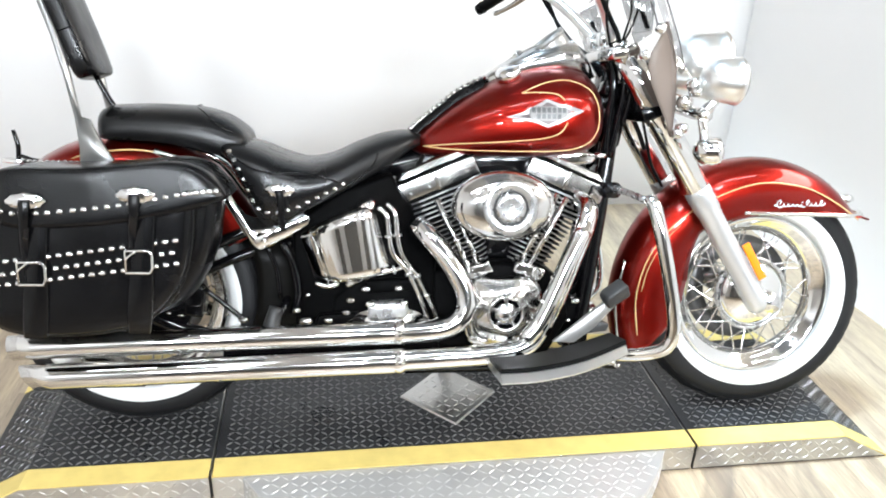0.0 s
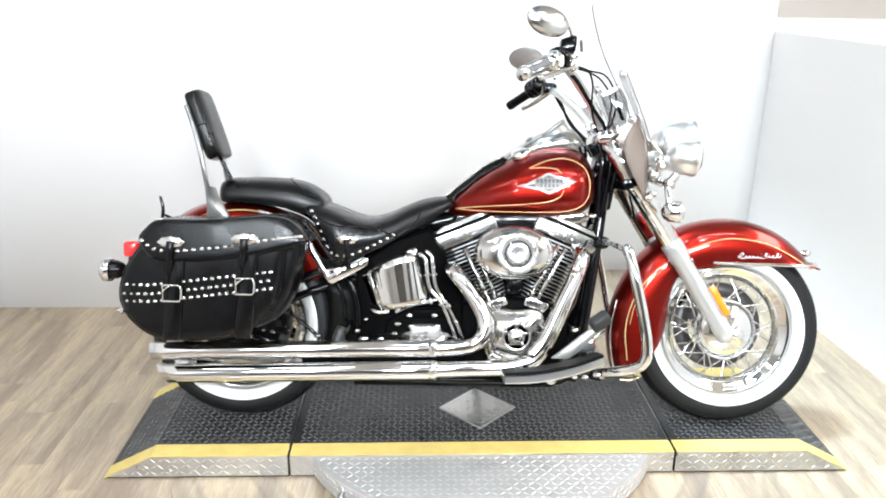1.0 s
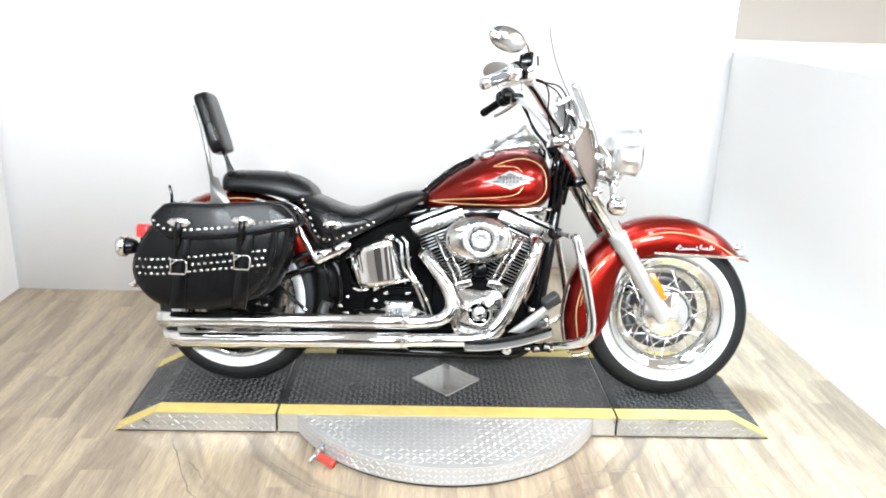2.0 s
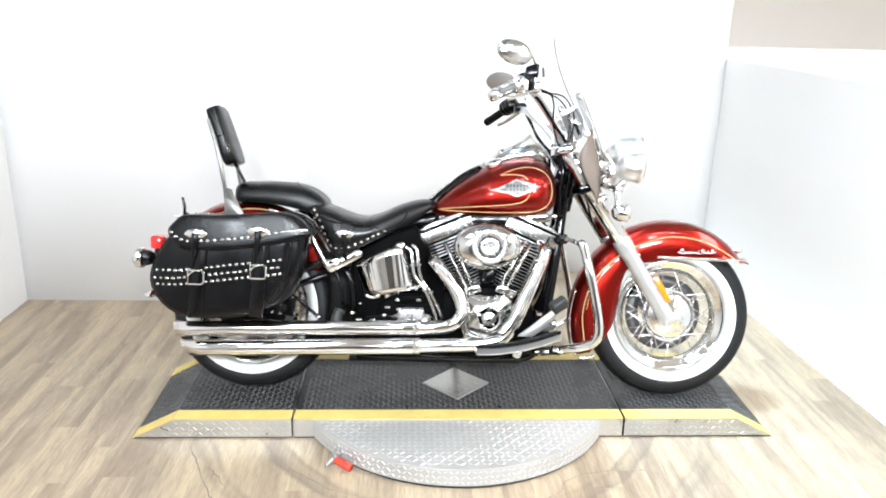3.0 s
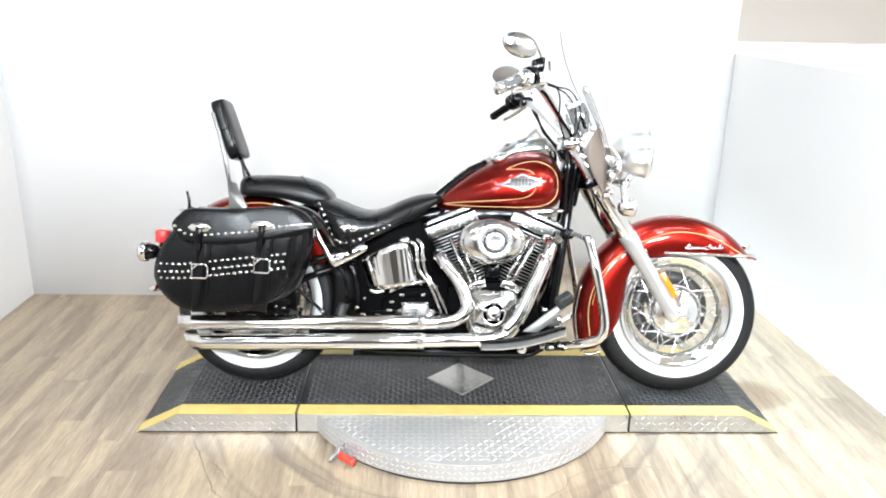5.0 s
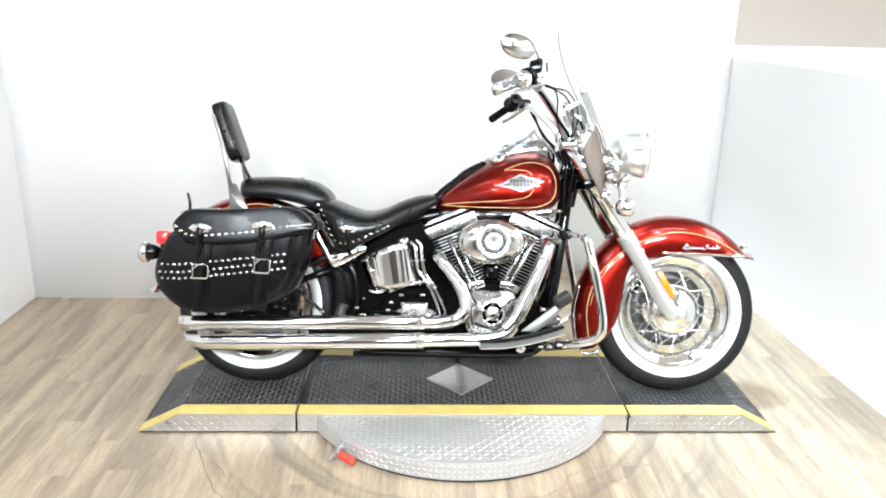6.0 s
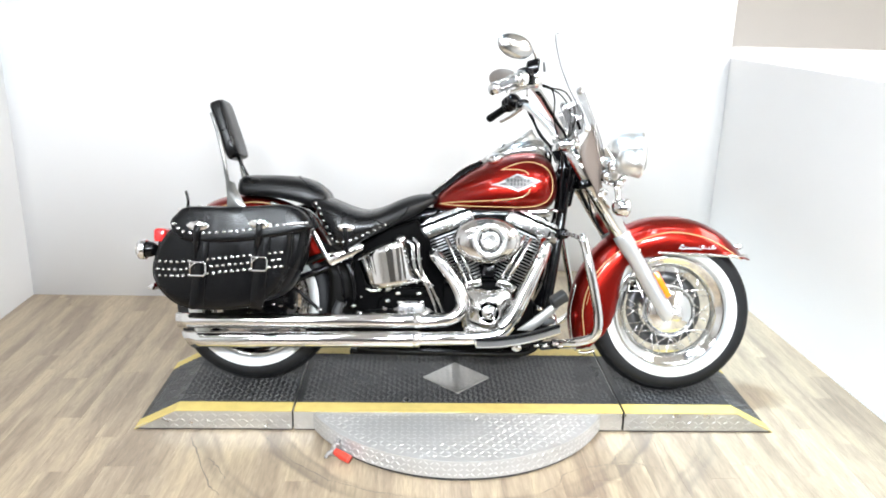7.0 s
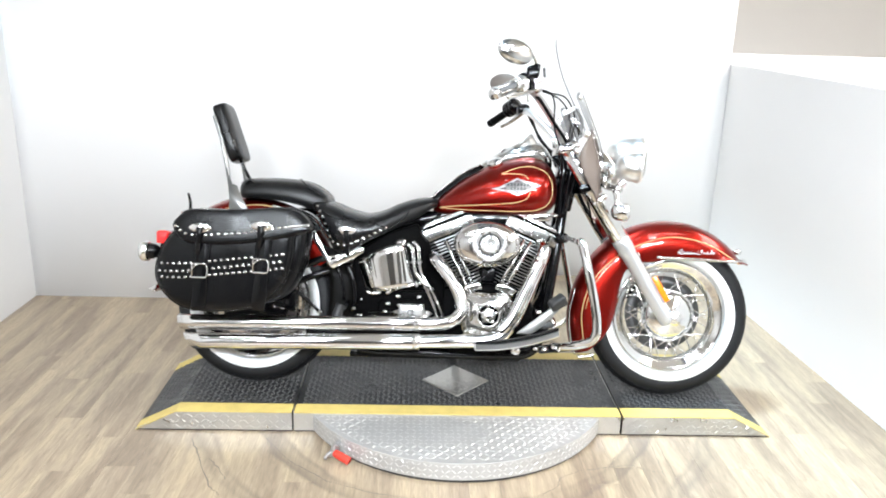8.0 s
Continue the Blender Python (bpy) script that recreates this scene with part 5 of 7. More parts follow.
LIGHTS = new("light_bar")
LIGHTS.parent = BIKE
LIGHTS["label"] = "chrome light bar with headlamp, passing lamps and signals"
lamp("headlamp", (0.650, 0, 0.913), 0.086, 0.132, "large chrome headlamp", M_GLASS, LIGHTS)
for s in (-1, 1):
    lamp("passing_lamp", (0.604, s * 0.205, 0.870), 0.054, 0.085, "chrome passing lamp", M_GLASS, LIGHTS)
    part("lamp_stem", tube([(0.552, s * 0.205, 0.826), (0.540, s * 0.205, 0.81), (0.525, s * 0.2, 0.795)], 0.013, 12, 3), M_CHROME, LIGHTS, "chrome lamp stem")
    sig = part("turn_signal", lathe([(0.010, -0.050), (0.022, -0.044), (0.031, -0.03), (0.034, -0.005), (0.034, 0.006), (0.029, 0.008), (0.002, 0.012)], (0.552, s * 0.225, 0.708), (1, 0, 0), 28), M_CHROME, LIGHTS, "chrome bullet turn signal")
    part("signal_lens", lathe([(0.029, 0.006), (0.023, 0.014), (0.002, 0.017)], (0.552, s * 0.225, 0.708), (1, 0, 0), 24), M_SATIN, sig, "frosted lens")
    part("signal_stem", tube([(0.525, s * 0.225, 0.725), (0.523, s * 0.222, 0.755), (0.518, s * 0.215, 0.785)], 0.011, 10, 3), M_CHROME, LIGHTS, "chrome signal stem")
    part("bar_arm", tube([(0.53, s * 0.225, 0.79), (0.515, s * 0.17, 0.795), (0.495, s * 0.10, 0.81), (0.49, 0, 0.815)], 0.014, 12, 5), M_CHROME, LIGHTS, "chrome light bar arm")
    for k, (bx, by, bz, br) in enumerate([(0.485, 0.19, 0.82, 0.016), (0.50, 0.215, 0.845, 0.012), (0.475, 0.205, 0.76, 0.011), (0.505, 0.20, 0.86, 0.018)]):
        part("bar_fitting", lathe([(br, -0.012), (br * 1.1, 0), (br, 0.012), (br * 0.4, 0.018)], (bx, s * by, bz), (0.3, s, 0.1), 16), M_CHROME, LIGHTS, "chrome fitting")
    part("nacelle_side", prism([(0.43, 0.855), (0.53, 0.83), (0.55, 0.87), (0.50, 0.93), (0.42, 0.93)], s * 0.085, s * 0.098, 0.004), M_CHROME, LIGHTS, "chrome headlamp bracket")


# ---- windshield ----
def sheet(rows, thick, material, name, parent, label):
    """A bent sheet: rows of points from near edge to far edge."""
    bm = bmesh.new()
    V = [[bm.verts.new(p) for p in row] for row in rows]
    for a, b in zip(V, V[1:]):
        for k in range(len(a) - 1):
            bm.faces.new((a[k], a[k + 1], b[k + 1], b[k]))
    ob = part(name, bm, material, parent, label)
    thicken(ob, thick)
    return ob


SCREEN = new("windshield")
SCREEN.parent = BIKE
SCREEN["label"] = "clear acrylic windshield with smoked lower deflectors"
rows = []
for z, x, w, sweep in [(1.000, 0.478, 0.200, 0.073), (1.04, 0.460, 0.215, 0.075), (1.10, 0.434, 0.222, 0.080), (1.16, 0.408, 0.222, 0.084), (1.22, 0.382, 0.215, 0.080), (1.28, 0.356, 0.198, 0.067), (1.325, 0.336, 0.165, 0.049), (1.352, 0.324, 0.125, 0.032), (1.368, 0.317, 0.06, 0.006)]:
    rows.append([(x - sweep * (f * f), w * f, z - 0.012 * f * f) for f in [k / 8 - 1 for k in range(17)]])
pane = sheet(rows, 0.004, M_SHIELD, "shield_pane", SCREEN, "clear acrylic pane")
pane.visible_shadow = False
rim_line = [r[0] for r in rows] + [r[8] for r in rows[-1:]]
part("shield_rim", tube(rim_line, 0.0019, 6, 3), M_PANEEDGE, SCREEN, "polished pane edge")
for s in (-1, 1):
    defl = [[(0.424, s * 0.200, 1.002), (0.426, s * 0.199, 1.003), (0.429, s * 0.198, 1.003), (0.431, s * 0.197, 1.002)],
            [(0.410, s * 0.206, 0.966), (0.422, s * 0.200, 0.967), (0.436, s * 0.192, 0.968), (0.448, s * 0.184, 0.967)],
            [(0.390, s * 0.210, 0.932), (0.410, s * 0.205, 0.932), (0.438, s * 0.193, 0.933), (0.460, s * 0.178, 0.932)],
            [(0.382, s * 0.213, 0.900), (0.405, s * 0.207, 0.900), (0.441, s * 0.194, 0.900), (0.466, s * 0.174, 0.900)],
            [(0.394, s * 0.212, 0.860), (0.415, s * 0.205, 0.860), (0.446, s * 0.195, 0.860), (0.469, s * 0.175, 0.860)],
            [(0.418, s * 0.205, 0.815), (0.432, s * 0.198, 0.812), (0.451, s * 0.192, 0.811), (0.468, s * 0.180, 0.810)],
            [(0.446, s * 0.190, 0.770), (0.451, s * 0.189, 0.766), (0.458, s * 0.186, 0.762), (0.464, s * 0.182, 0.760)],
            [(0.455, s * 0.182, 0.742), (0.457, s * 0.182, 0.740), (0.460, s * 0.182, 0.738), (0.462, s * 0.182, 0.738)]]
    part("side_panel", prism([(0.311, 1.057), (0.365, 1.095), (0.395, 1.04), (0.392, 0.975), (0.353, 0.949), (0.332, 1.0)], s * 0.198 - 0.0015, s * 0.198 + 0.0015, 0.0008), M_HAZE, SCREEN, "hazy clear side panel")
    sheet(defl, 0.003, M_SMOKE, "wind_deflector", SCREEN, "smoked grey lower deflector")
    for bx, bz in ((0.372, 0.925), (0.405, 0.985), (0.462, 0.748)):
        part("screen_knob", lathe([(0.012, -0.004), (0.013, 0.006), (0.010, 0.012), (0.002, 0.014)], (bx, s * 0.213, bz), (0, s, 0), 16), M_CHROME, SCREEN, "chrome knob")
    part("screen_strut", prism([(0.312, 1.062), (0.318, 1.048), (0.373, 1.078), (0.368, 1.092)], s * 0.196, s * 0.202, 0.002), M_SATIN, SCREEN, "chrome windshield strut")
    part("screen_bracket", prism(outline([(0.362, 1.118), (0.374, 1.136), (0.386, 1.128), (0.420, 1.047), (0.454, 0.960), (0.472, 0.895), (0.455, 0.89), (0.432, 0.960), (0.400, 1.035)], 2), s * 0.206 - 0.002, s * 0.206 + 0.002, 0.001), M_FROST, SCREEN, "frosted side strip")
    part("strip_edge", tube([(0.386, s * 0.208, 1.128), (0.420, s * 0.208, 1.047), (0.454, s * 0.208, 0.960), (0.472, s * 0.208, 0.895)], 0.0014, 6, 4), M_PANEEDGE, SCREEN, "grey strip edge")
    part("bracket_bolt", lathe([(0.010, -0.004), (0.010, 0.006), (0.002, 0.009)], (0.376, s * 0.210, 1.118), (0, s, 0), 14), M_CHROME, SCREEN)
    part("inner_brace", tube([(0.362, s * 0.19, 1.035), (0.384, s * 0.19, 0.985)], 0.006, 8, 1), M_BLACK, SCREEN, "black brace")

# ---- handlebar ----
BAR = new("handlebar")
BAR.parent = BIKE
BAR["label"] = "tall chrome handlebar with grips, levers and mirrors"
for s in (-1, 1):
    part("bar_tube", tube([(0.338, 0, 0.972), (0.338, s * 0.055, 0.973), (0.326, s * 0.095, 0.990), (0.290, s * 0.145, 1.038), (0.248, s * 0.198, 1.084), (0.218, s * 0.240, 1.112), (0.190, s * 0.285, 1.127), (0.160, s * 0.328, 1.134), (0.130, s * 0.364, 1.131)], 0.0145, 14, 6), M_LAMPSHELL, BAR, "chrome bar")
    part("riser", tube([(0.345, s * 0.05, 0.925), (0.339, s * 0.05, 0.980)], 0.019, 14, 1), M_CHROME, BAR, "chrome riser")
    part("riser_clamp", prism([(0.312, 0.952), (0.362, 0.958), (0.358, 0.992), (0.308, 0.986)], s * 0.03, s * 0.07, 0.005), M_CHROME, BAR, "chrome clamp")
    grip = part("grip", tube([(0.132, s * 0.362, 1.132), (0.095, s * 0.398, 1.111), (0.058, s * 0.436, 1.090)], 0.0185 if s < 0 else 0.0165, 16, 4), M_GRIP if s < 0 else M_DARK, BAR, "grey and chrome rubber grip" if s < 0 else "black rubber grip")
    g_ax = Vector((-0.63, s * 0.66, -0.36)).normalized()
    if s < 0:
        for g in range(5):
            ga = 2 * math.pi * g / 5 + 0.3
            u_ = g_ax.cross(Vector((0, 0, 1))).normalized()
            o_ = (u_ * math.cos(ga) + g_ax.cross(u_) * math.sin(ga)) * 0.0175
            part("grip_band", tube([Vector((0.122, -0.372, 1.126)) + o_, Vector((0.062, -0.431, 1.093)) + o_], 0.0034, 6, 1), M_CHROME, grip, "chrome stripe")
        part("grip_band", tube([(0.134, -0.360, 1.133), (0.120, -0.374, 1.125)], 0.0225, 18, 1), M_CHROME, grip, "chrome band")
        part("switch_housing", lathe([(0.004, -0.034), (0.020, -0.032), (0.029, -0.022), (0.031, 0.0), (0.029, 0.020), (0.022, 0.026), (0.010, 0.027)], (0.152, -0.335, 1.138), g_ax, 24), M_CHROME, BAR, "chrome switch housing")
        part("switch_ring", ring_lathe([(0.037, -0.008), (0.037, 0.008), (0.028, 0.008), (0.028, -0.008)], (0.166, -0.322, 1.144), g_ax, 32), M_BLACK, BAR, "black switch ring")
        part("lever_pivot", lathe([(0.010, -0.020), (0.021, -0.016), (0.023, 0.0), (0.020, 0.010), (0.010, 0.016), (0.001, 0.017)], (0.206, -0.300, 1.137), (0.1, -1, 0.3), 20), M_CHROME, BAR, "chrome lever pivot")
        part("master_cylinder", prism([(0.172, 1.140), (0.222, 1.146), (0.228, 1.168), (0.170, 1.160)], -0.318, -0.258, 0.006), M_CHROME, BAR, "chrome lever clamp")
        part("reservoir", prism([(0.170, 1.160), (0.214, 1.170), (0.218, 1.212), (0.207, 1.216), (0.171, 1.204)], -0.316, -0.262, 0.004), M_BLACK, BAR, "black fluid reservoir")
        part("line_fitting", prism([(0.232, 1.174), (0.240, 1.172), (0.237, 1.206), (0.229, 1.206)], -0.29, -0.278, 0.002), M_EMBBLACK, BAR, "dark line fitting")
    else:
        part("switch_housing", lathe([(0.004, -0.040), (0.026, -0.038), (0.033, -0.028), (0.034, -0.012), (0.030, -0.010), (0.030, -0.006), (0.034, -0.004), (0.034, 0.008), (0.030, 0.010), (0.030, 0.014), (0.034, 0.016), (0.031, 0.028), (0.022, 0.034), (0.010, 0.035)], (0.142, 0.335, 1.142), g_ax, 24), M_BLACK, BAR, "black ribbed switch housing")
        part("master_cylinder", prism([(0.168, 1.112), (0.214, 1.118), (0.220, 1.142), (0.206, 1.152), (0.170, 1.150)], 0.255, 0.318, 0.007), M_BLACK, BAR, "black lever clamp")
    part("grip_end", tube([(0.060, s * 0.434, 1.091), (0.046, s * 0.448, 1.083)], [0.0215, 0.0195] if s < 0 else [0.018, 0.016], 16, 1), M_CHROME if s < 0 else M_DARK, grip, "end cap")
    part("lever", tube([(0.205, s * 0.295, 1.128), (0.180, s * 0.34, 1.116), (0.150, s * 0.39, 1.098), (0.118, s * 0.435, 1.082), (0.095, s * 0.462, 1.075)], [0.009, 0.010, 0.009, 0.007, 0.009], 10, 5, flat=0.6), M_CHROME, BAR, "chrome lever")
    up = 0.020 if s > 0 else 0.0
    part("mirror_stem", tube([(0.212, s * 0.285, 1.165), (0.206, s * 0.30, 1.205), (0.190, s * 0.335, 1.235 + up), (0.165, s * 0.372, 1.243 + up), (0.14, s * 0.395, 1.243 + up)], 0.0055, 8, 5), M_CHROME, BAR, "chrome mirror stem")
    mir = part("mirror_shell", lathe([(0.002, 0.024), (0.02, 0.022), (0.035, 0.016), (0.044, 0.006), (0.046, -0.002), (0.042, -0.004)], (0, 0, 0), (0, 0, 1), 32), M_MIRRORBACK if s < 0 else M_BEIGE, BAR, "teardrop mirror")
    # the far glass is flat beige in place of a true reflection
    glass = part("mirror_face", lathe([(0.0425, -0.0042), (0.041, -0.006), (0.001, -0.006)], (0, 0, 0), (0, 0, 1), 32), M_MIRROR if s < 0 else M_BEIGE, mir, "mirror glass")
    n_ = Vector((0.50, s * 0.86, 0.06)).normalized()
    long_ = Vector((0.86, s * -0.50, -0.10)).normalized()
    long_ = (long_ - n_ * long_.dot(n_)).normalized()
    short_ = long_.cross(n_)
    mir.matrix_basis = Matrix.Translation((0.122 - 0.8 * up, s * 0.400, 1.236 + up)) @ Matrix((short_, long_, n_)).transposed().to_4x4() @ Matrix.Diagonal((0.93, 1.55, 1.0, 1))
near_cables = [
        ([(0.200, -0.27, 1.118), (0.232, -0.24, 1.094), (0.265, -0.20, 1.057), (0.304, -0.15, 1.014), (0.346, -0.10, 0.968), (0.365, -0.06, 0.90)], 0.0062),
        ([(0.235, -0.25, 1.132), (0.271, -0.22, 1.127), (0.322, -0.20, 1.118), (0.356, -0.18, 1.076), (0.368, -0.16, 1.030), (0.363, -0.12, 0.980), (0.350, -0.08, 0.935), (0.362, -0.06, 0.86)], 0.0030),
        ([(0.235, -0.25, 1.128), (0.271, -0.22, 1.122), (0.308, -0.20, 1.106), (0.338, -0.18, 1.072), (0.353, -0.16, 1.030), (0.354, -0.12, 0.980), (0.352, -0.08, 0.94)], 0.0030),
        ([(0.235, -0.25, 1.134), (0.268, -0.22, 1.126), (0.286, -0.20, 1.091), (0.290, -0.17, 1.025), (0.311, -0.13, 0.970), (0.342, -0.08, 0.922), (0.362, -0.06, 0.86)], 0.0030)]
far_cables = [
        ([(0.205, 0.27, 1.14), (0.232, 0.235, 1.08), (0.262, 0.18, 1.0), (0.305, 0.10, 0.94), (0.33, 0.06, 0.88)], 0.0048),
        ([(0.20, 0.28, 1.13), (0.24, 0.22, 1.05), (0.28, 0.14, 0.98), (0.32, 0.05, 0.93)], 0.004),
        ([(0.35, -0.05, 0.86), (0.395, -0.06, 0.80), (0.43, -0.05, 0.74), (0.45, -0.04, 0.70)], 0.006)]
for pts, r in near_cables + far_cables:
    part("cable", tube(pts, r, 8, 6), M_DARK, BAR, "black control cable")
# the bar's far half is sheared forward to fit the camera's view
for ob in BAR.children_recursive:
    if ob.matrix_basis != Matrix.Identity(4):
        if ob.matrix_basis.translation.y > 0:
            ob.matrix_basis = Matrix.Translation((0.034, 0, 0)) @ ob.matrix_basis
    elif ob.parent.matrix_basis == Matrix.Identity(4):
        for v in ob.data.vertices:
            v.co.x += 0.085 * max(0.0, v.co.y)

# ---- frame ----
FRAME = new("frame")
FRAME.parent = BIKE
FRAME["label"] = "black tubular steel frame"
part("backbone", tube([(0.375, 0, 0.84), (0.30, 0, 0.80), (0.0, 0, 0.70), (-0.3, 0, 0.62), (-0.52, 0, 0.50)], 0.028, 12, 5), M_BLACK, FRAME, "black backbone tube")
part("neck_gusset", prism([(0.300, 0.74), (0.385, 0.70), (0.405, 0.80), (0.365, 0.90), (0.335, 0.90), (0.325, 0.83)], -0.035, 0.035, 0.010), M_BLACK, FRAME, "black steering neck")
part("neck_ribs", tube([(0.31, -0.045, 0.80), (0.345, -0.055, 0.825), (0.38, -0.06, 0.845)], 0.014, 10, 3), M_BLACK, FRAME, "black cross brace")
for pts, r in (([(0.336, -0.070, 0.950), (0.345, -0.085, 0.860), (0.337, -0.080, 0.770), (0.336, -0.075, 0.680)], 0.0095),
               ([(0.360, -0.072, 0.950), (0.372, -0.085, 0.860), (0.363, -0.080, 0.780), (0.347, -0.070, 0.680)], 0.0085),
               ([(0.384, -0.078, 0.922), (0.390, -0.085, 0.840), (0.374, -0.080, 0.760)], 0.0075)):
    part("wiring_sleeve", tube(pts, r, 10, 5), M_BLACK, FRAME, "black wiring sleeve")
part("clamp_block", prism([(0.322, 0.835), (0.385, 0.828), (0.392, 0.862), (0.330, 0.872)], -0.074, -0.02, 0.006), M_BLACK, FRAME, "black steering clamp")
for s in (-1, 1):
    part("downtube", tube([(0.365, s * 0.035, 0.82), (0.350, s * 0.055, 0.70), (0.330, s * 0.07, 0.55), (0.302, s * 0.08, 0.36), (0.275, s * 0.085, 0.21), (0.235, s * 0.085, 0.158), (0.15, s * 0.08, 0.145), (-0.1, s * 0.08, 0.142), (-0.42, s * 0.08, 0.146)], 0.0195, 12, 6), M_BLACK, FRAME, "black downtube")
    part("seat_rail", tube([(-0.30, s * 0.07, 0.62), (-0.45, s * 0.10, 0.54), (-0.55, s * 0.105, 0.50), (-0.62, s * 0.11, 0.47)], 0.014, 10, 4), M_BLACK, FRAME, "black seat rail")
    part("fender_strut", prism([(-0.630, 0.655), (-0.622, 0.659), (-0.574, 0.588), (-0.545, 0.545), (-0.505, 0.532), (-0.410, 0.551), (-0.395, 0.541), (-0.400, 0.524), (-0.435, 0.503), (-0.492, 0.472), (-0.510, 0.463), (-0.524, 0.470), (-0.546, 0.500), (-0.590, 0.578)], s * 0.152 - 0.006, s * 0.152 + 0.006, 0.003), M_CHROME, FRAME, "polished fender strut")
    part("fender_front", prism([(-0.70, 0.66), (-0.645, 0.645), (-0.600, 0.585), (-0.530, 0.492), (-0.570, 0.466), (-0.605, 0.475), (-0.66, 0.52), (-0.70, 0.58)], s * 0.092 - 0.008, s * 0.092 + 0.008, 0.006), M_RED, RF, "red lower front of the fender")
    put_on(BOLT, "bolt", FRAME, (-0.503, s * 0.159, 0.484), (0, s, 0), 0.8)
    put_on(BOLT, "bolt", FRAME, (-0.422, s * 0.159, 0.527), (0, s, 0), 0.8)
    part("fender_strut_rail", tube([(-0.52, s * 0.13, 0.49), (-0.58, s * 0.13, 0.575), (-0.64, s * 0.125, 0.65), (-0.75, s * 0.118, 0.69)], 0.008, 8, 5), M_CHROME, FRAME, "chrome strut")
    part("swingarm", tube([(-0.38, s * 0.10, 0.27), (-0.55, s * 0.105, 0.232), (-0.68, s * 0.108, 0.25), (-0.80, s * 0.11, 0.305)], 0.020, 10, 4, flat=0.7), M_BLACK, FRAME, "black swingarm")
    part("swingarm_brace", tube([(-0.80, s * 0.11, 0.32), (-0.66, s * 0.11, 0.40), (-0.52, s * 0.105, 0.455), (-0.44, s * 0.10, 0.47)], 0.013, 10, 4), M_BLACK, FRAME, "black swingarm brace")
    part("bag_support", tube([(-0.642, s * 0.165, 0.374), (-0.60, s * 0.165, 0.338), (-0.556, s * 0.165, 0.300)], 0.0065, 8, 3), M_BLACK, FRAME, "black bag support rod")
    put_on(BOLT, "bolt", FRAME, (-0.553, s * 0.172, 0.296), (0, s, 0), 1.5)
part("inner_fender", loft([[(x, y, z) for x, y, z in ((x0, -0.115, z0), (x0 + 0.018, -0.122, z0 + 0.004), (x1, -0.115, z1), (x1, 0.115, z1), (x0, 0.115, z0))] for x0, z0, x1, z1 in
                           [(-0.545, 0.475, -0.46, 0.475), (-0.528, 0.42, -0.42, 0.44), (-0.525, 0.36, -0.405, 0.38), (-0.53, 0.30, -0.41, 0.32), (-0.55, 0.24, -0.43, 0.25)]]), M_PLASTIC, FRAME, "black inner rear fender")
part("inner_rib", tube([(-0.463, -0.128, 0.475), (-0.438, -0.130, 0.42), (-0.428, -0.130, 0.35), (-0.44, -0.128, 0.30)], 0.010, 8, 4), M_BLACK, FRAME, "black bracket rib")
part("inner_rib", tube([(-0.500, -0.126, 0.47), (-0.478, -0.128, 0.41), (-0.470, -0.128, 0.34)], 0.006, 8, 4), M_BLACK, FRAME, "black bracket rib")
for p, sc in (((-0.409, -0.15, 0.283), 2.0), ((-0.431, -0.148, 0.311), 1.3), ((-0.405, -0.13, 0.345), 0.9)):
    put_on(BOLT, "bolt", FRAME, p, (0, -1, 0), sc)
part("belt_pulley_guard", prism([(-0.93, 0.27), (-0.80, 0.22), (-0.70, 0.25), (-0.68, 0.30), (-0.70, 0.35), (-0.82, 0.38), (-0.92, 0.34)], -0.118, -0.100, 0.006), M_BLACK, FRAME, "black lower guard")
part("caliper_rear", prism([(-0.70, 0.30), (-0.655, 0.29), (-0.648, 0.37), (-0.69, 0.385)], -0.135, -0.095, 0.008), M_BLACK, FRAME, "black rear caliper")
for k in range(9):
    put_on(BOLT, "bolt", FRAME, (-0.97 + 0.045 * k + 0.008 * (k % 3), -0.15, 0.303 + 0.006 * (k % 2)), (0, -1, 0.4), 0.7 + 0.2 * (k % 3 == 0))
part("bottom_plate", prism([(-0.45, 0.120), (0.20, 0.120), (0.22, 0.138), (-0.45, 0.138)], -0.08, 0.08, 0.004), M_BLACK, FRAME, "black bottom plate")
part("passenger_peg", tube([(-0.474, -0.195, 0.334), (-0.484, -0.20, 0.300), (-0.492, -0.205, 0.256)], [0.016, 0.0185, 0.021], 12, 3), M_GREYRUB, FRAME, "dark rubber passenger peg")
part("peg_mount", tube([(-0.455, -0.11, 0.335), (-0.46, -0.15, 0.325), (-0.468, -0.165, 0.305)], 0.010, 8, 3), M_BLACK, FRAME)
part("side_stand", tube([(-0.02, 0.12, 0.14), (-0.03, 0.20, 0.11), (-0.06, 0.295, 0.082), (-0.075, 0.315, 0.081)], 0.012, 10, 4), M_BLACK, FRAME, "black side stand")
part("rear_axle", tube([(-0.822, -0.13, 0.312), (-0.822, 0.13, 0.312)], 0.013, 12, 1), M_CHROME, FRAME, "chrome axle")
part("bag_bracket", prism([(-1.03, 0.30), (-0.985, 0.29), (-0.985, 0.345), (-1.03, 0.35)], -0.20, -0.185, 0.004), M_BLACK, FRAME, "black bag bracket")

# ---- engine ----
ENGINE = new("engine")
ENGINE.parent = BIKE
ENGINE["label"] = "air-cooled V-twin engine with polished covers"
CR = Vector((0.072, 0, 0.235))


def cyl_point(sign, along, across, y):
    """A point by the cylinder's axis; sign -1 rear, 1 front."""
    a = radians(22.5) * sign
    return (CR.x + along * math.sin(a) + across * math.cos(a), y, CR.z + along * math.cos(a) - across * math.sin(a))


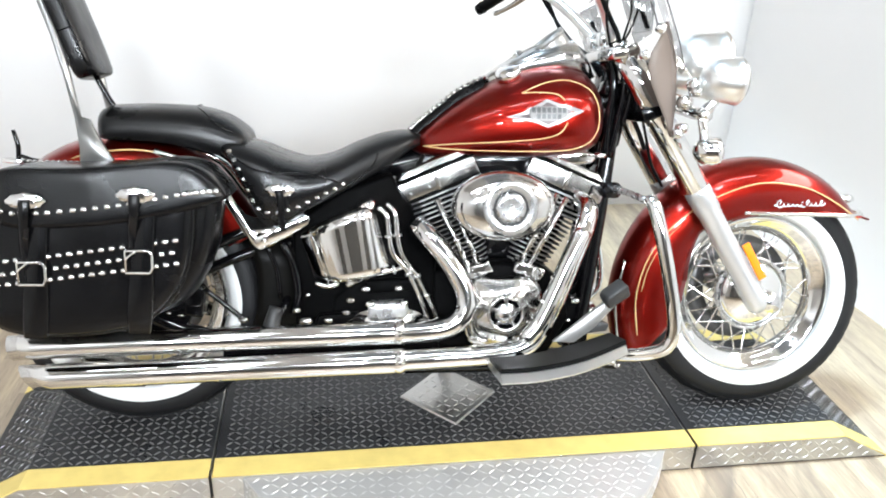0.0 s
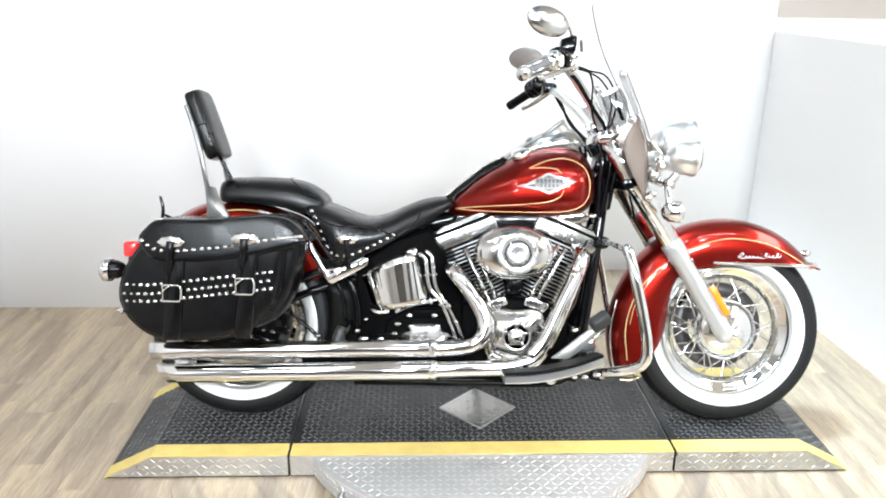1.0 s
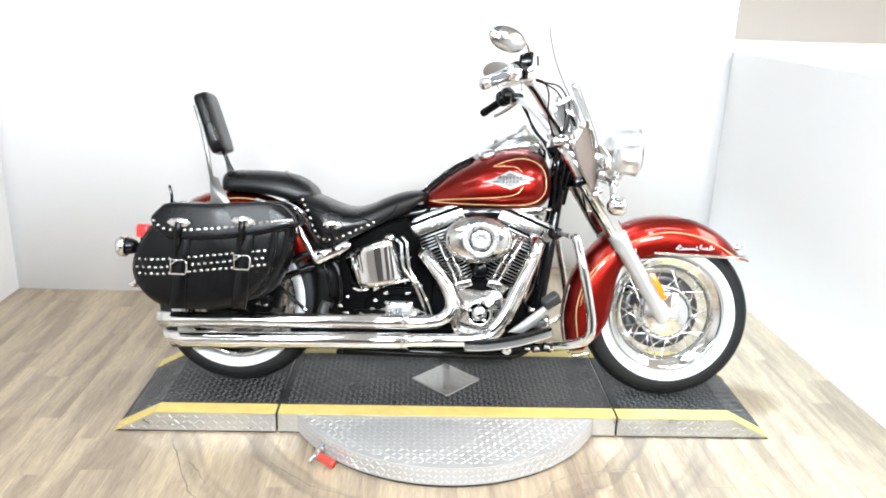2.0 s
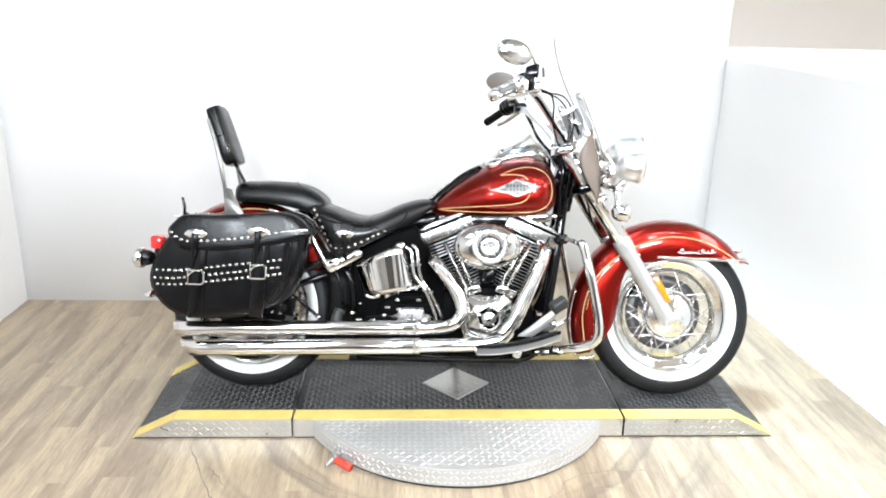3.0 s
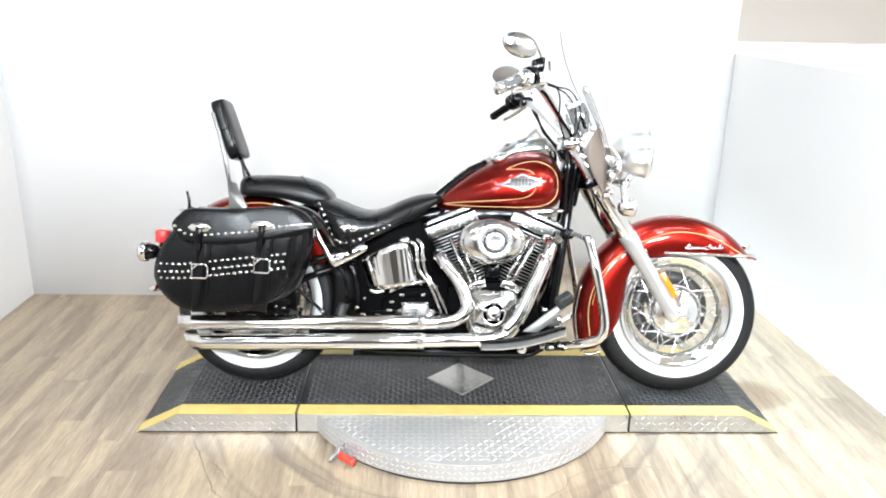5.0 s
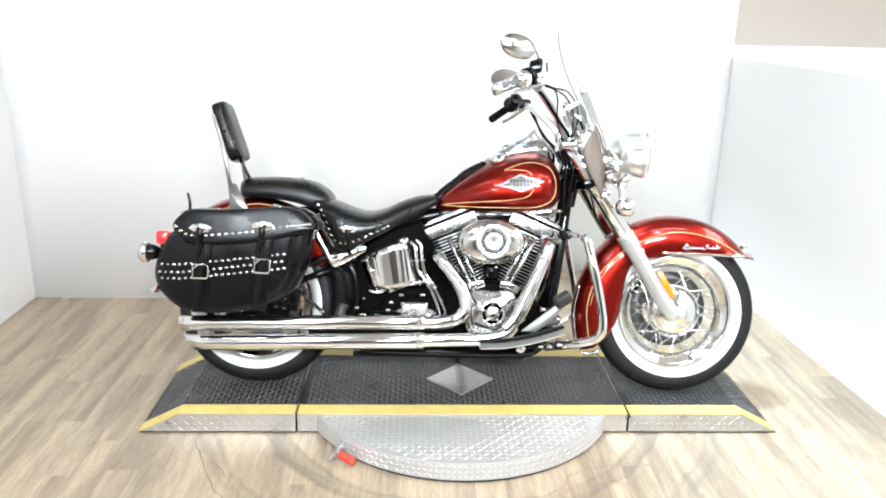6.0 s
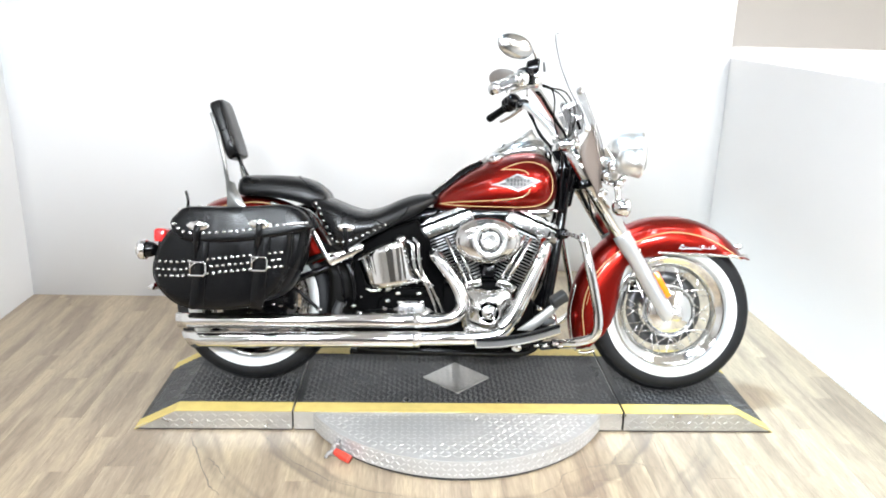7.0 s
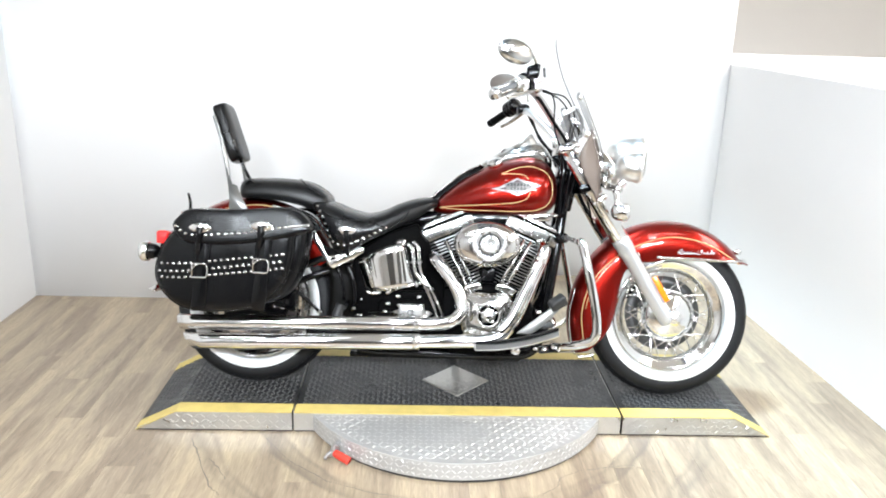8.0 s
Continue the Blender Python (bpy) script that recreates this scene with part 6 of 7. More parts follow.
def fin(sign, along, half_x, half_y, thick, corner):
    bm = bmesh.new()
    pts = []
    for k in range(24):
        a = 2 * math.pi * k / 24
        c, s = math.cos(a), math.sin(a)
        r = (abs(c) ** corner + abs(s) ** corner) ** (-1 / corner)
        pts.append((half_x * r * c, half_y * r * s))
    lo_ = [bm.verts.new(cyl_point(sign, along, x, y)) for x, y in pts]
    hi_ = [bm.verts.new(cyl_point(sign, along + thick, x, y)) for x, y in pts]
    bm.faces.new(lo_[::-1])
    bm.faces.new(hi_)
    for i in range(24):
        f = bm.faces.new((lo_[i], lo_[(i + 1) % 24], hi_[(i + 1) % 24], hi_[i]))
        f.material_index = 1
    return part("cooling_fin", bm, [M_FIN, M_FINEDGE], None, smooth=False)


def plate_along(sign, poly, y0, y1, bevel):
    """poly in (across, along)."""
    return prism([(cyl_point(sign, a, c, 0)[0], cyl_point(sign, a, c, 0)[2]) for c, a in poly], y0, y1, bevel)


for sign, nm in ((-1, "rear cylinder"), (1, "front cylinder")):
    cy = new("cylinder")
    cy.parent = ENGINE
    cy["label"] = "black finned " + nm
    core = part("barrel", tube([cyl_point(sign, 0.13, 0, 0), cyl_point(sign, 0.40, 0, 0)], 0.062, 24, 1), M_FIN, cy, "black barrel")
    for k in range(12):
        f = fin(sign, 0.185 + 0.0125 * k, 0.060 + 0.0022 * k, 0.082 + 0.001 * k, 0.0027, 3.0)
        f.parent = cy
    for k in range(5):
        f = fin(sign, 0.338 + 0.012 * k, 0.104, 0.098, 0.0038, 5.0)
        f.parent = cy
    part("cylinder_head", plate_along(sign, [(-0.088, 0.335), (0.088, 0.335), (0.088, 0.40), (-0.088, 0.40)], -0.085, 0.085, 0.006), M_FIN, cy, "black cylinder head")
    rb = part("rocker_box", plate_along(sign, [(-0.100, 0.397), (0.100, 0.397), (0.104, 0.402), (0.104, 0.440), (0.100, 0.446), (-0.100, 0.446), (-0.104, 0.440), (-0.104, 0.402)], -0.098, 0.098, 0.004), M_MIRRORBACK, ENGINE, "chrome lower rocker box")
    part("rocker_cover", plate_along(sign, [(-0.096, 0.4465), (0.096, 0.4465), (0.094, 0.458), (0.07, 0.470), (-0.07, 0.470), (-0.094, 0.458)], -0.092, 0.092, 0.008), M_MIRRORBACK, rb, "chrome rocker cover")
    # dark strips stand in for the shaded gaps of the rocker box
    part("gasket", plate_along(sign, [(-0.1052, 0.4450), (0.1052, 0.4450), (0.1052, 0.4478), (-0.1052, 0.4478)], -0.0992, 0.0992, 0.0006), M_FIN, rb, "dark strip for a shaded gap")
    part("gasket", plate_along(sign, [(-0.1052, 0.3945), (0.1052, 0.3945), (0.1052, 0.3978), (-0.1052, 0.3978)], -0.0992, 0.0992, 0.0006), M_FIN, rb, "dark strip for a shaded gap")
    part("rocker_rib", plate_along(sign, [(-0.006, 0.398), (0.006, 0.398), (0.006, 0.444), (-0.006, 0.444)], -0.1035, -0.09, 0.002), M_POLISH, rb, "polished rib")
    for c in (-0.075, -0.025, 0.025, 0.075):
        p = cyl_point(sign, 0.412, c, -0.099)
        put_on(BOLT, "bolt", rb, p, (0, -1, 0), 0.6)
    rods = [((-0.006, 0.400), (-0.092, 0.578)), ((0.018, 0.405), (-0.052, 0.566))] if sign < 0 else [((0.108, 0.405), (0.206, 0.594)), ((0.132, 0.402), (0.230, 0.584))]
    for (ax, az), (bx, bz) in rods:
        va, vb = Vector((ax, -0.128, az)), Vector((bx, -0.120, bz))
        rod = part("pushrod_tube", tube([va, vb], 0.0082, 12, 1), M_CHROME, ENGINE, "chrome pushrod tube")
        part("pushrod_cap", tube([va, va.lerp(vb, 0.10)], 0.013, 12, 1), M_CHROME, rod)
        part("pushrod_collar", tube([va.lerp(vb, 0.42), va.lerp(vb, 0.47)], 0.0108, 12, 1), M_CHROME, rod)
    for k in range(4):
        p = cyl_point(sign, 0.190 - 0.018 * (k % 2), (-0.032 + 0.019 * k) * sign, -0.146)
        put_on(BOLT, "bolt", ENGINE, p, (0, -1, 0), 0.65)
    part("tappet_block", plate_along(sign, [(-0.045, 0.165), (0.030, 0.165), (0.036, 0.198), (-0.040, 0.198)] if sign > 0 else [(-0.030, 0.165), (0.045, 0.165), (0.040, 0.198), (-0.036, 0.198)], -0.145, -0.09, 0.006), M_CHROME, ENGINE, "chrome tappet block")
part("crankcase", prism([(-0.10, 0.40), (-0.02, 0.42), (0.16, 0.42), (0.235, 0.37), (0.25, 0.27), (0.20, 0.18), (0.10, 0.145), (-0.06, 0.15), (-0.11, 0.20)], -0.115, 0.14, 0.012), M_CRINKLE, ENGINE, "black crankcase")
COVER = part("cam_cover", prism(outline([(-0.022, 0.380), (0.02, 0.392), (0.075, 0.392), (0.130, 0.392), (0.160, 0.372), (0.160, 0.32), (0.142, 0.26), (0.10, 0.232), (0.04, 0.226), (-0.012, 0.232), (-0.024, 0.27), (-0.026, 0.33)], 3), -0.182, -0.112, 0.010), M_POLISH, ENGINE, "polished cam cover")
tc = (0.073, -0.181, 0.309)
part("timer_ring", ring_lathe([(0.046, -0.002), (0.046, 0.010), (0.044, 0.013), (0.0385, 0.012), (0.038, -0.002)], tc, (0, -1, 0), 48), M_CHROME, COVER, "chrome ring")
part("timer_recess", lathe([(0.0385, -0.001), (0.0385, 0.004), (0.001, 0.0045)], tc, (0, -1, 0), 48), M_BLACK, COVER, "black recess")
part("timer_disc", lathe([(0.0265, 0.004), (0.0265, 0.011), (0.0245, 0.013), (0.0225, 0.010), (0.0205, 0.013), (0.012, 0.017), (0.001, 0.0195)], tc, (0, -1, 0), 40), M_CHROME, COVER, "chrome timer disc")
for k in range(5):
    a = math.pi / 2 + 2 * math.pi * k / 5
    c_, s_ = math.cos(a), math.sin(a)
    part("timer_spoke", prism([(tc[0] + r * c_ - w * s_, tc[2] + r * s_ + w * c_) for r, w in ((0.025, -0.0042), (0.040, -0.0052), (0.040, 0.0052), (0.025, 0.0042))], tc[1] - 0.010, tc[1] - 0.002, 0.001), M_CHROME, COVER, "chrome spoke")
for bx, bz in ((-0.012, 0.372), (0.148, 0.376), (0.150, 0.318), (-0.010, 0.245), (0.098, 0.242), (0.14, 0.275), (-0.014, 0.31), (0.07, 0.384), (0.045, 0.24), (0.115, 0.25)):
    put_on(BOLT, "bolt", COVER, (bx, -0.181, bz), (0, -1, 0), 0.7)
part("cover_fin", tube([(-0.008, -0.184, 0.365), (-0.012, -0.184, 0.30), (0.0, -0.184, 0.25), (0.03, -0.184, 0.238)], 0.005, 8, 4), M_CHROME, COVER)
# black block added to darken the see-through gap under the tank
part("intake", prism([(-0.075, 0.655), (-0.03, 0.60), (0.15, 0.60), (0.21, 0.655), (0.20, 0.69), (-0.07, 0.69)], -0.085, 0.085, 0.008), M_BLACK, ENGINE, "black block that fills the gap under the tank")
part("cylinder_shroud", prism([(0.02, 0.42), (0.125, 0.42), (0.10, 0.48), (0.072, 0.53), (0.045, 0.48)], -0.06, 0.06, 0.008), M_BLACK, ENGINE, "black centre shroud")
part("oil_filter", lathe([(0.036, 0), (0.038, 0.01), (0.038, 0.07), (0.030, 0.078), (0.002, 0.08)], (0.262, -0.05, 0.255), (1, 0, 0.1), 24), M_CHROME, ENGINE, "chrome oil filter")
part("voltage_regulator", prism([(0.235, 0.19), (0.31, 0.20), (0.315, 0.30), (0.25, 0.33)], -0.09, 0.09, 0.006), M_CRINKLE, ENGINE, "black finned regulator")
for p, sc in (((0.268, -0.098, 0.312), 1.7), ((0.252, -0.098, 0.262), 1.0)):
    put_on(BOLT, "bolt", ENGINE, p, (0, -1, 0), sc)
part("horn_cover", prism(outline([(0.015, 0.44), (0.12, 0.44), (0.105, 0.49), (0.068, 0.51), (0.03, 0.49)], 3), 0.10, 0.15, 0.008), M_CHROME, ENGINE, "chrome horn cover")
part("motor_mount", prism([(0.20, 0.655), (0.30, 0.665), (0.315, 0.69), (0.26, 0.70), (0.19, 0.685)], -0.09, -0.05, 0.006), M_CHROME, ENGINE, "chrome top motor mount")
put_on(BOLT, "bolt", ENGINE, (0.312, -0.11, 0.683), (0, -1, 0), 1.7)
part("spark_plug_lead", tube([(0.285, -0.10, 0.57), (0.30, -0.09, 0.62), (0.27, -0.05, 0.68)], 0.005, 8, 4), M_DARK, ENGINE, "black plug lead")
part("spark_plug_lead", tube([(-0.15, -0.09, 0.55), (-0.17, -0.09, 0.60), (-0.12, -0.05, 0.68)], 0.005, 8, 4), M_DARK, ENGINE, "black plug lead")

# air cleaner: an oval bowl
AC = new("air_cleaner")
AC.parent = ENGINE
rings = []
for k, y in ((0.90, -0.155), (0.985, -0.162), (1.0, -0.178), (0.995, -0.192), (0.965, -0.206), (0.91, -0.214), (0.865, -0.216), (0.84, -0.222), (0.80, -0.226), (0.66, -0.233), (0.50, -0.238), (0.2, -0.240)):
    rings.append([(0.060 + 0.125 * k * math.cos(a), y, 0.572 + 0.0845 * k * math.sin(a)) for a in [2 * math.pi * j / 64 for j in range(64)]])
part("cover", loft(rings), M_POLISH, AC, "chrome oval air cleaner cover")
AC["label"] = "chrome oval air cleaner"
part("cover_ring", ring_lathe([(0.064, 0.0), (0.064, 0.006), (0.060, 0.009), (0.040, 0.007), (0.038, 0.0)], (0.067, -0.2335, 0.575), (0, -1, 0), 56), M_SATIN, AC, "polished ring")
# no real recess: the groove's shade is a solid dark ring
part("cover_groove", ring_lathe([(0.0405, 0.004), (0.0405, 0.0092), (0.0365, 0.0092), (0.0365, 0.004)], (0.067, -0.2335, 0.575), (0, -1, 0), 48), M_EMBBLACK, AC, "dark ring standing for the shaded groove round the badge")
part("cover_centre", lathe([(0.036, 0.0), (0.035, 0.010), (0.027, 0.014), (0.018, 0.011), (0.001, 0.010)], (0.067, -0.2335, 0.575), (0, -1, 0), 48), M_SATIN, AC, "polished centre badge")
put_on(BOLT, "bolt", AC, (0.067, -0.243, 0.575), (0, -1, 0), 0.9)
part("backplate", prism(outline([(-0.05, 0.572), (0.0, 0.63), (0.06, 0.648), (0.12, 0.63), (0.17, 0.572), (0.12, 0.514), (0.06, 0.495), (0.0, 0.514)], 3), -0.158, -0.12, 0.004), M_BLACK, AC, "black backplate")

# ---- transmission, oil tank ----
# black block added to close the see-through gaps inside the frame
part("battery_box", prism([(-0.44, 0.18), (-0.10, 0.20), (-0.09, 0.46), (-0.17, 0.56), (-0.20, 0.64), (-0.32, 0.60), (-0.44, 0.52)], -0.118, 0.118, 0.01), M_CRINKLE, FRAME, "black filler block inside the frame")
part("frame_gusset", prism([(0.245, 0.30), (0.325, 0.34), (0.352, 0.62), (0.335, 0.66), (0.315, 0.62), (0.30, 0.45)], -0.05, 0.05, 0.006), M_BLACK, FRAME, "black front frame plate")
GEAR = new("transmission")
GEAR.parent = BIKE
GEAR["label"] = "black gearbox with a chrome side cover"
part("gear_case", prism([(-0.36, 0.20), (-0.08, 0.19), (-0.085, 0.30), (-0.13, 0.395), (-0.27, 0.398), (-0.345, 0.34)], -0.125, 0.125, 0.012), M_CRINKLE, GEAR, "black gearbox case")
part("case_top", prism([(-0.268, 0.385), (-0.155, 0.388), (-0.145, 0.36), (-0.26, 0.352)], -0.150, -0.12, 0.005), M_CRINKLE, GEAR)
part("case_arm", prism([(-0.39, 0.275), (-0.30, 0.275), (-0.28, 0.305), (-0.38, 0.30)], -0.150, -0.12, 0.005), M_CRINKLE, GEAR)
part("clutch_cover", loft([[(x, -0.145 - d, z) for x, z in outline([(-0.315, 0.275), (-0.296, 0.300), (-0.262, 0.319), (-0.21, 0.323), (-0.16, 0.319), (-0.126, 0.302), (-0.108, 0.277), (-0.21, 0.262)], 3)] for d in (0, 0.024, 0.030)]), M_CHROME, GEAR, "chrome clutch cover")
part("release_block", prism([(-0.262, 0.296), (-0.166, 0.298), (-0.166, 0.341), (-0.260, 0.339)], -0.190, -0.15, 0.008), M_SATIN, GEAR, "polished release cover")
for p in ((-0.256, 0.333), (-0.176, 0.335), (-0.265, 0.362), (-0.186, 0.364), (-0.312, 0.304), (-0.355, 0.285), (-0.302, 0.334), (-0.118, 0.345)):
    put_on(BOLT, "bolt", GEAR, (p[0], -0.185 if p[1] in (0.333, 0.335) else -0.151, p[1]), (0, -1, 0), 1.4)


def oil_tank():
    """A drum-like side, bowed from front to back, wrapped round the filler block."""
    top = [(-0.440, 0.494), (-0.39, 0.517), (-0.335, 0.543), (-0.285, 0.562), (-0.255, 0.564), (-0.232, 0.548)]
    low = [(-0.403, 0.380), (-0.355, 0.376), (-0.305, 0.383), (-0.262, 0.392), (-0.225, 0.400), (-0.186, 0.410)]
    t_, l_ = curve_points([(x, 0, z) for x, z in top], 10), curve_points([(x, 0, z) for x, z in low], 10)
    rings = []
    n = len(t_)
    for k in range(n):
        f = k / (n - 1)
        y = float(np.interp(f, (0, 0.02, 0.20, 0.235, 0.30, 0.45, 0.62, 0.78, 0.90, 1.0), (0.100, 0.106, 0.148, 0.158, 0.166, 0.176, 0.180, 0.175, 0.160, 0.128))) + 0.0012 * math.sin(f * 21) + 0.0008 * math.sin(f * 39 + 1)
        a, b_ = t_[k], l_[k]
        ring = [a.lerp(b_, g) + Vector((0, -y + 0.012 * (max(0, abs(g - 0.5) - 0.40) / 0.10) ** 2, 0)) for g in [i / 12 for i in range(13)]]
        ring += [Vector((p.x, -p.y, p.z)) for p in reversed(ring)]
        rings.append(ring)
    return part("oil_tank", loft(rings), M_CHROME, BIKE, "chrome horseshoe oil tank")


OIL = oil_tank()
part("end_seam", tube([(-0.396, -0.155, 0.512), (-0.354, -0.155, 0.381)], 0.0022, 8, 1), M_CHROME, OIL, "chrome seam")
part("filler_cap", lathe([(0.022, -0.02), (0.024, 0.0), (0.022, 0.012), (0.010, 0.018), (0.002, 0.018)], (-0.262, -0.135, 0.565), (-0.2, -0.5, 0.85), 24), M_CHROME, OIL, "chrome filler cap")
part("lower_bracket", tube([(-0.385, -0.15, 0.382), (-0.36, -0.155, 0.374), (-0.33, -0.15, 0.378)], 0.006, 8, 3), M_CHROME, OIL)
for k, pts in enumerate([[(-0.235, -0.155, 0.565), (-0.215, -0.165, 0.545), (-0.21, -0.168, 0.50), (-0.200, -0.17, 0.455), (-0.165, -0.17, 0.41), (-0.135, -0.165, 0.345), (-0.115, -0.155, 0.29)],
                          [(-0.215, -0.145, 0.572), (-0.195, -0.155, 0.55), (-0.19, -0.158, 0.50), (-0.178, -0.16, 0.45), (-0.145, -0.16, 0.40), (-0.112, -0.155, 0.335), (-0.090, -0.15, 0.285)],
                          [(-0.31, -0.155, 0.375), (-0.27, -0.16, 0.395), (-0.20, -0.165, 0.415), (-0.165, -0.165, 0.42), (-0.14, -0.16, 0.40)]]):
    hose = part("oil_line", tube(pts, 0.006, 10, 6), M_CHROME, OIL, "chrome braided oil line")
    q = curve_points(pts, 6)
    for i in (12, 24):
        if i + 1 < len(q):
            part("line_clamp", tube([q[i], q[i].lerp(q[i + 1], 0.6)], 0.0105, 10, 1), M_SATIN, hose)

# ---- exhaust ----
EXH = new("exhaust")
EXH.parent = BIKE
EXH["label"] = "pair of long chrome exhaust pipes"


def muffler(z0, z1, x0, r, y, slant):
    """A long pipe with a slanted open end."""
    bm = bmesh.new()
    seg, rings = 32, []
    for x, k in ((x0, 1.0), (x0 + 0.05, 1.0), (-0.62, 1.0), (-0.30, 1.02), (-0.20, 1.05), (-0.190, 1.0), (-0.186, 0.85)):
        f = (x - x0) / (-0.19 - x0)
        z = z0 + (z1 - z0) * f
        ring = []
        for j in range(seg):
            a = 2 * math.pi * j / seg
            dx = slant * (-math.sin(a)) * 0.5 if x == x0 else 0
            ring.append(bm.verts.new((x + dx, y + r * k * math.cos(a), z + r * k * math.sin(a))))
        rings.append(ring)
    inner = [bm.verts.new((v.co.x + 0.002, y + (v.co.y - y) * 0.90, z0 + (v.co.z - z0) * 0.90)) for v in rings[0]]
    deep = [bm.verts.new((x0 + 0.25, y + (v.co.y - y) * 0.88, z0 + (v.co.z - z0) * 0.88)) for v in rings[0]]
    allr = [deep, inner] + rings
    for a, b in zip(allr, allr[1:]):
        for k in range(seg):
            bm.faces.new((a[k], a[(k + 1) % seg], b[(k + 1) % seg], b[k]))
    bm.faces.new(deep[::-1])
    return part("muffler", bm, M_CHROME, EXH, "long chrome muffler with slash-cut end")


muffler(0.254, 0.274, -1.060, 0.0285, -0.215, 0.012)
muffler(0.189, 0.211, -1.018, 0.0295, -0.235, 0.042)
part("header_pipe", tube([(-0.19, -0.215, 0.273), (-0.12, -0.215, 0.276), (-0.065, -0.212, 0.287), (-0.030, -0.208, 0.318), (-0.028, -0.20, 0.362), (-0.052, -0.19, 0.415), (-0.085, -0.175, 0.462), (-0.118, -0.155, 0.498), (-0.140, -0.12, 0.515)], 0.0265, 18, 6), M_CHROME, EXH, "chrome rear header pipe")
part("header_pipe", tube([(-0.19, -0.235, 0.212), (-0.08, -0.235, 0.217), (0.04, -0.23, 0.222), (0.118, -0.222, 0.240), (0.160, -0.210, 0.290), (0.195, -0.20, 0.362), (0.228, -0.19, 0.440), (0.262, -0.175, 0.520), (0.275, -0.15, 0.560), (0.265, -0.11, 0.575)], 0.0255, 18, 6), M_CHROME, EXH, "chrome front header pipe")
for y, z, r in ((-0.215, 0.2745, 0.0315), (-0.235, 0.2115, 0.0315)):
    part("pipe_clamp", tube([(-0.200, y, z), (-0.176, y, z)], r, 24, 1), M_CHROME, EXH, "chrome pipe clamp")
    put_on(BOLT, "bolt", EXH, (-0.188, y - 0.030, z + 0.005), (0, -1, 0), 0.9)
part("muffler_bracket", prism([(-0.60, 0.205), (-0.42, 0.21), (-0.42, 0.26), (-0.60, 0.255)], -0.20, -0.19, 0.003), M_BLACK, EXH, "black bracket")
part("heat_shield", tube([(0.112, -0.232, 0.255), (0.152, -0.222, 0.300), (0.188, -0.212, 0.372), (0.222, -0.202, 0.448), (0.255, -0.19, 0.515)], 0.022, 14, 5, flat=1.0), M_CHROME, EXH, "chrome heat shield")
for k in range(5):
    f = 0.1 + 0.2 * k
    x, z = 0.125 + (0.265 - 0.125) * f, 0.262 + (0.525 - 0.262) * f
    part("shield_clip", tube([(x - 0.018, -0.222 + 0.03 * f, z + 0.010), (x - 0.010, -0.235 + 0.03 * f, z + 0.004)], 0.005, 6, 1), M_CHROME, EXH)

# ---- footboards, pedal, guard ----
for s in (-1, 1):
    brd = new("footboard")
    brd.parent = BIKE
    brd["label"] = "chrome footboard with black rubber pad"
    path = [(0.020, 0.243), (0.09, 0.246), (0.16, 0.257), (0.23, 0.274), (0.306, 0.298)]
    for nm, lift, t, ya, yb, material, lab in (("board_plate", 0.0, 0.016, 0.262, 0.432, M_LAMPSHELL, "chrome board"), ("rubber_pad", 0.0095, 0.0095, 0.275, 0.422, M_DARK, "black rubber pad")):
        bm = bmesh.new()
        rr = []
        for q in curve_points([(x, 0, z) for x, z in path], 5):
            f = (q.x - 0.02) / 0.28
            yo = yb - 0.05 * max(0, f - 0.55) ** 1.5 * 2
            rr.append([bm.verts.new((q.x, s * y, q.z + lift - h - 0.15 * (0.432 - y))) for y, h in ((ya, 0), (yo - 0.012, 0) if t > 0.01 else (yo - 0.005, 0), (yo + 0.010, 0.018) if t > 0.01 else (yo, 0.003), (yo + 0.004, t + 0.006) if t > 0.01 else (yo, t), (ya, t))])
        for a, b in zip(rr, rr[1:]):
            for k in range(5):
                bm.faces.new((a[k], a[(k + 1) % 5], b[(k + 1) % 5], b[k]))
        bm.faces.new(rr[0])
        bm.faces.new(rr[-1][::-1])
        part(nm, bm, material, brd, lab, smooth=False)
    part("board_hinge", tube([(0.10, s * 0.12, 0.195), (0.105, s * 0.33, 0.222)], 0.013, 10, 1), M_BLACK, brd, "black hinge")
    part("board_hinge", tube([(0.24, s * 0.12, 0.215), (0.24, s * 0.33, 0.252)], 0.013, 10, 1), M_BLACK, brd, "black hinge")
    part("hinge_cap", lathe([(0.016, 0), (0.018, 0.006), (0.012, 0.014), (0.002, 0.016)], (0.168, s * 0.30, 0.205), (0, s, -0.3), 16), M_CHROME, brd, "chrome cap")
LINK = new("pedal_linkage")
LINK.parent = BIKE
LINK["label"] = "black brake linkage with chrome bolts under the footboard"
part("link_rod", tube([(0.150, -0.27, 0.198), (0.205, -0.28, 0.206), (0.262, -0.28, 0.214), (0.318, -0.27, 0.212)], 0.006, 8, 3), M_BLACK, LINK, "black link rod")
part("link_arm", prism([(0.215, 0.196), (0.245, 0.192), (0.252, 0.232), (0.228, 0.240)], -0.288, -0.272, 0.003), M_BLACK, LINK, "black link arm")
part("link_clevis", prism([(0.288, 0.200), (0.322, 0.196), (0.326, 0.228), (0.296, 0.232)], -0.290, -0.268, 0.004), M_BLACK, LINK, "black clevis")
for bx, bz, br in ((0.240, 0.206, 1.1), (0.271, 0.206, 1.3), (0.306, 0.213, 1.4), (0.322, 0.206, 1.0)):
    put_on(BOLT, "bolt", LINK, (bx, -0.292, bz), (0, -1, 0), br)
PEDAL = new("brake_pedal")
PEDAL.parent = BIKE
PEDAL["label"] = "polished brake pedal with a grey rubber pad"
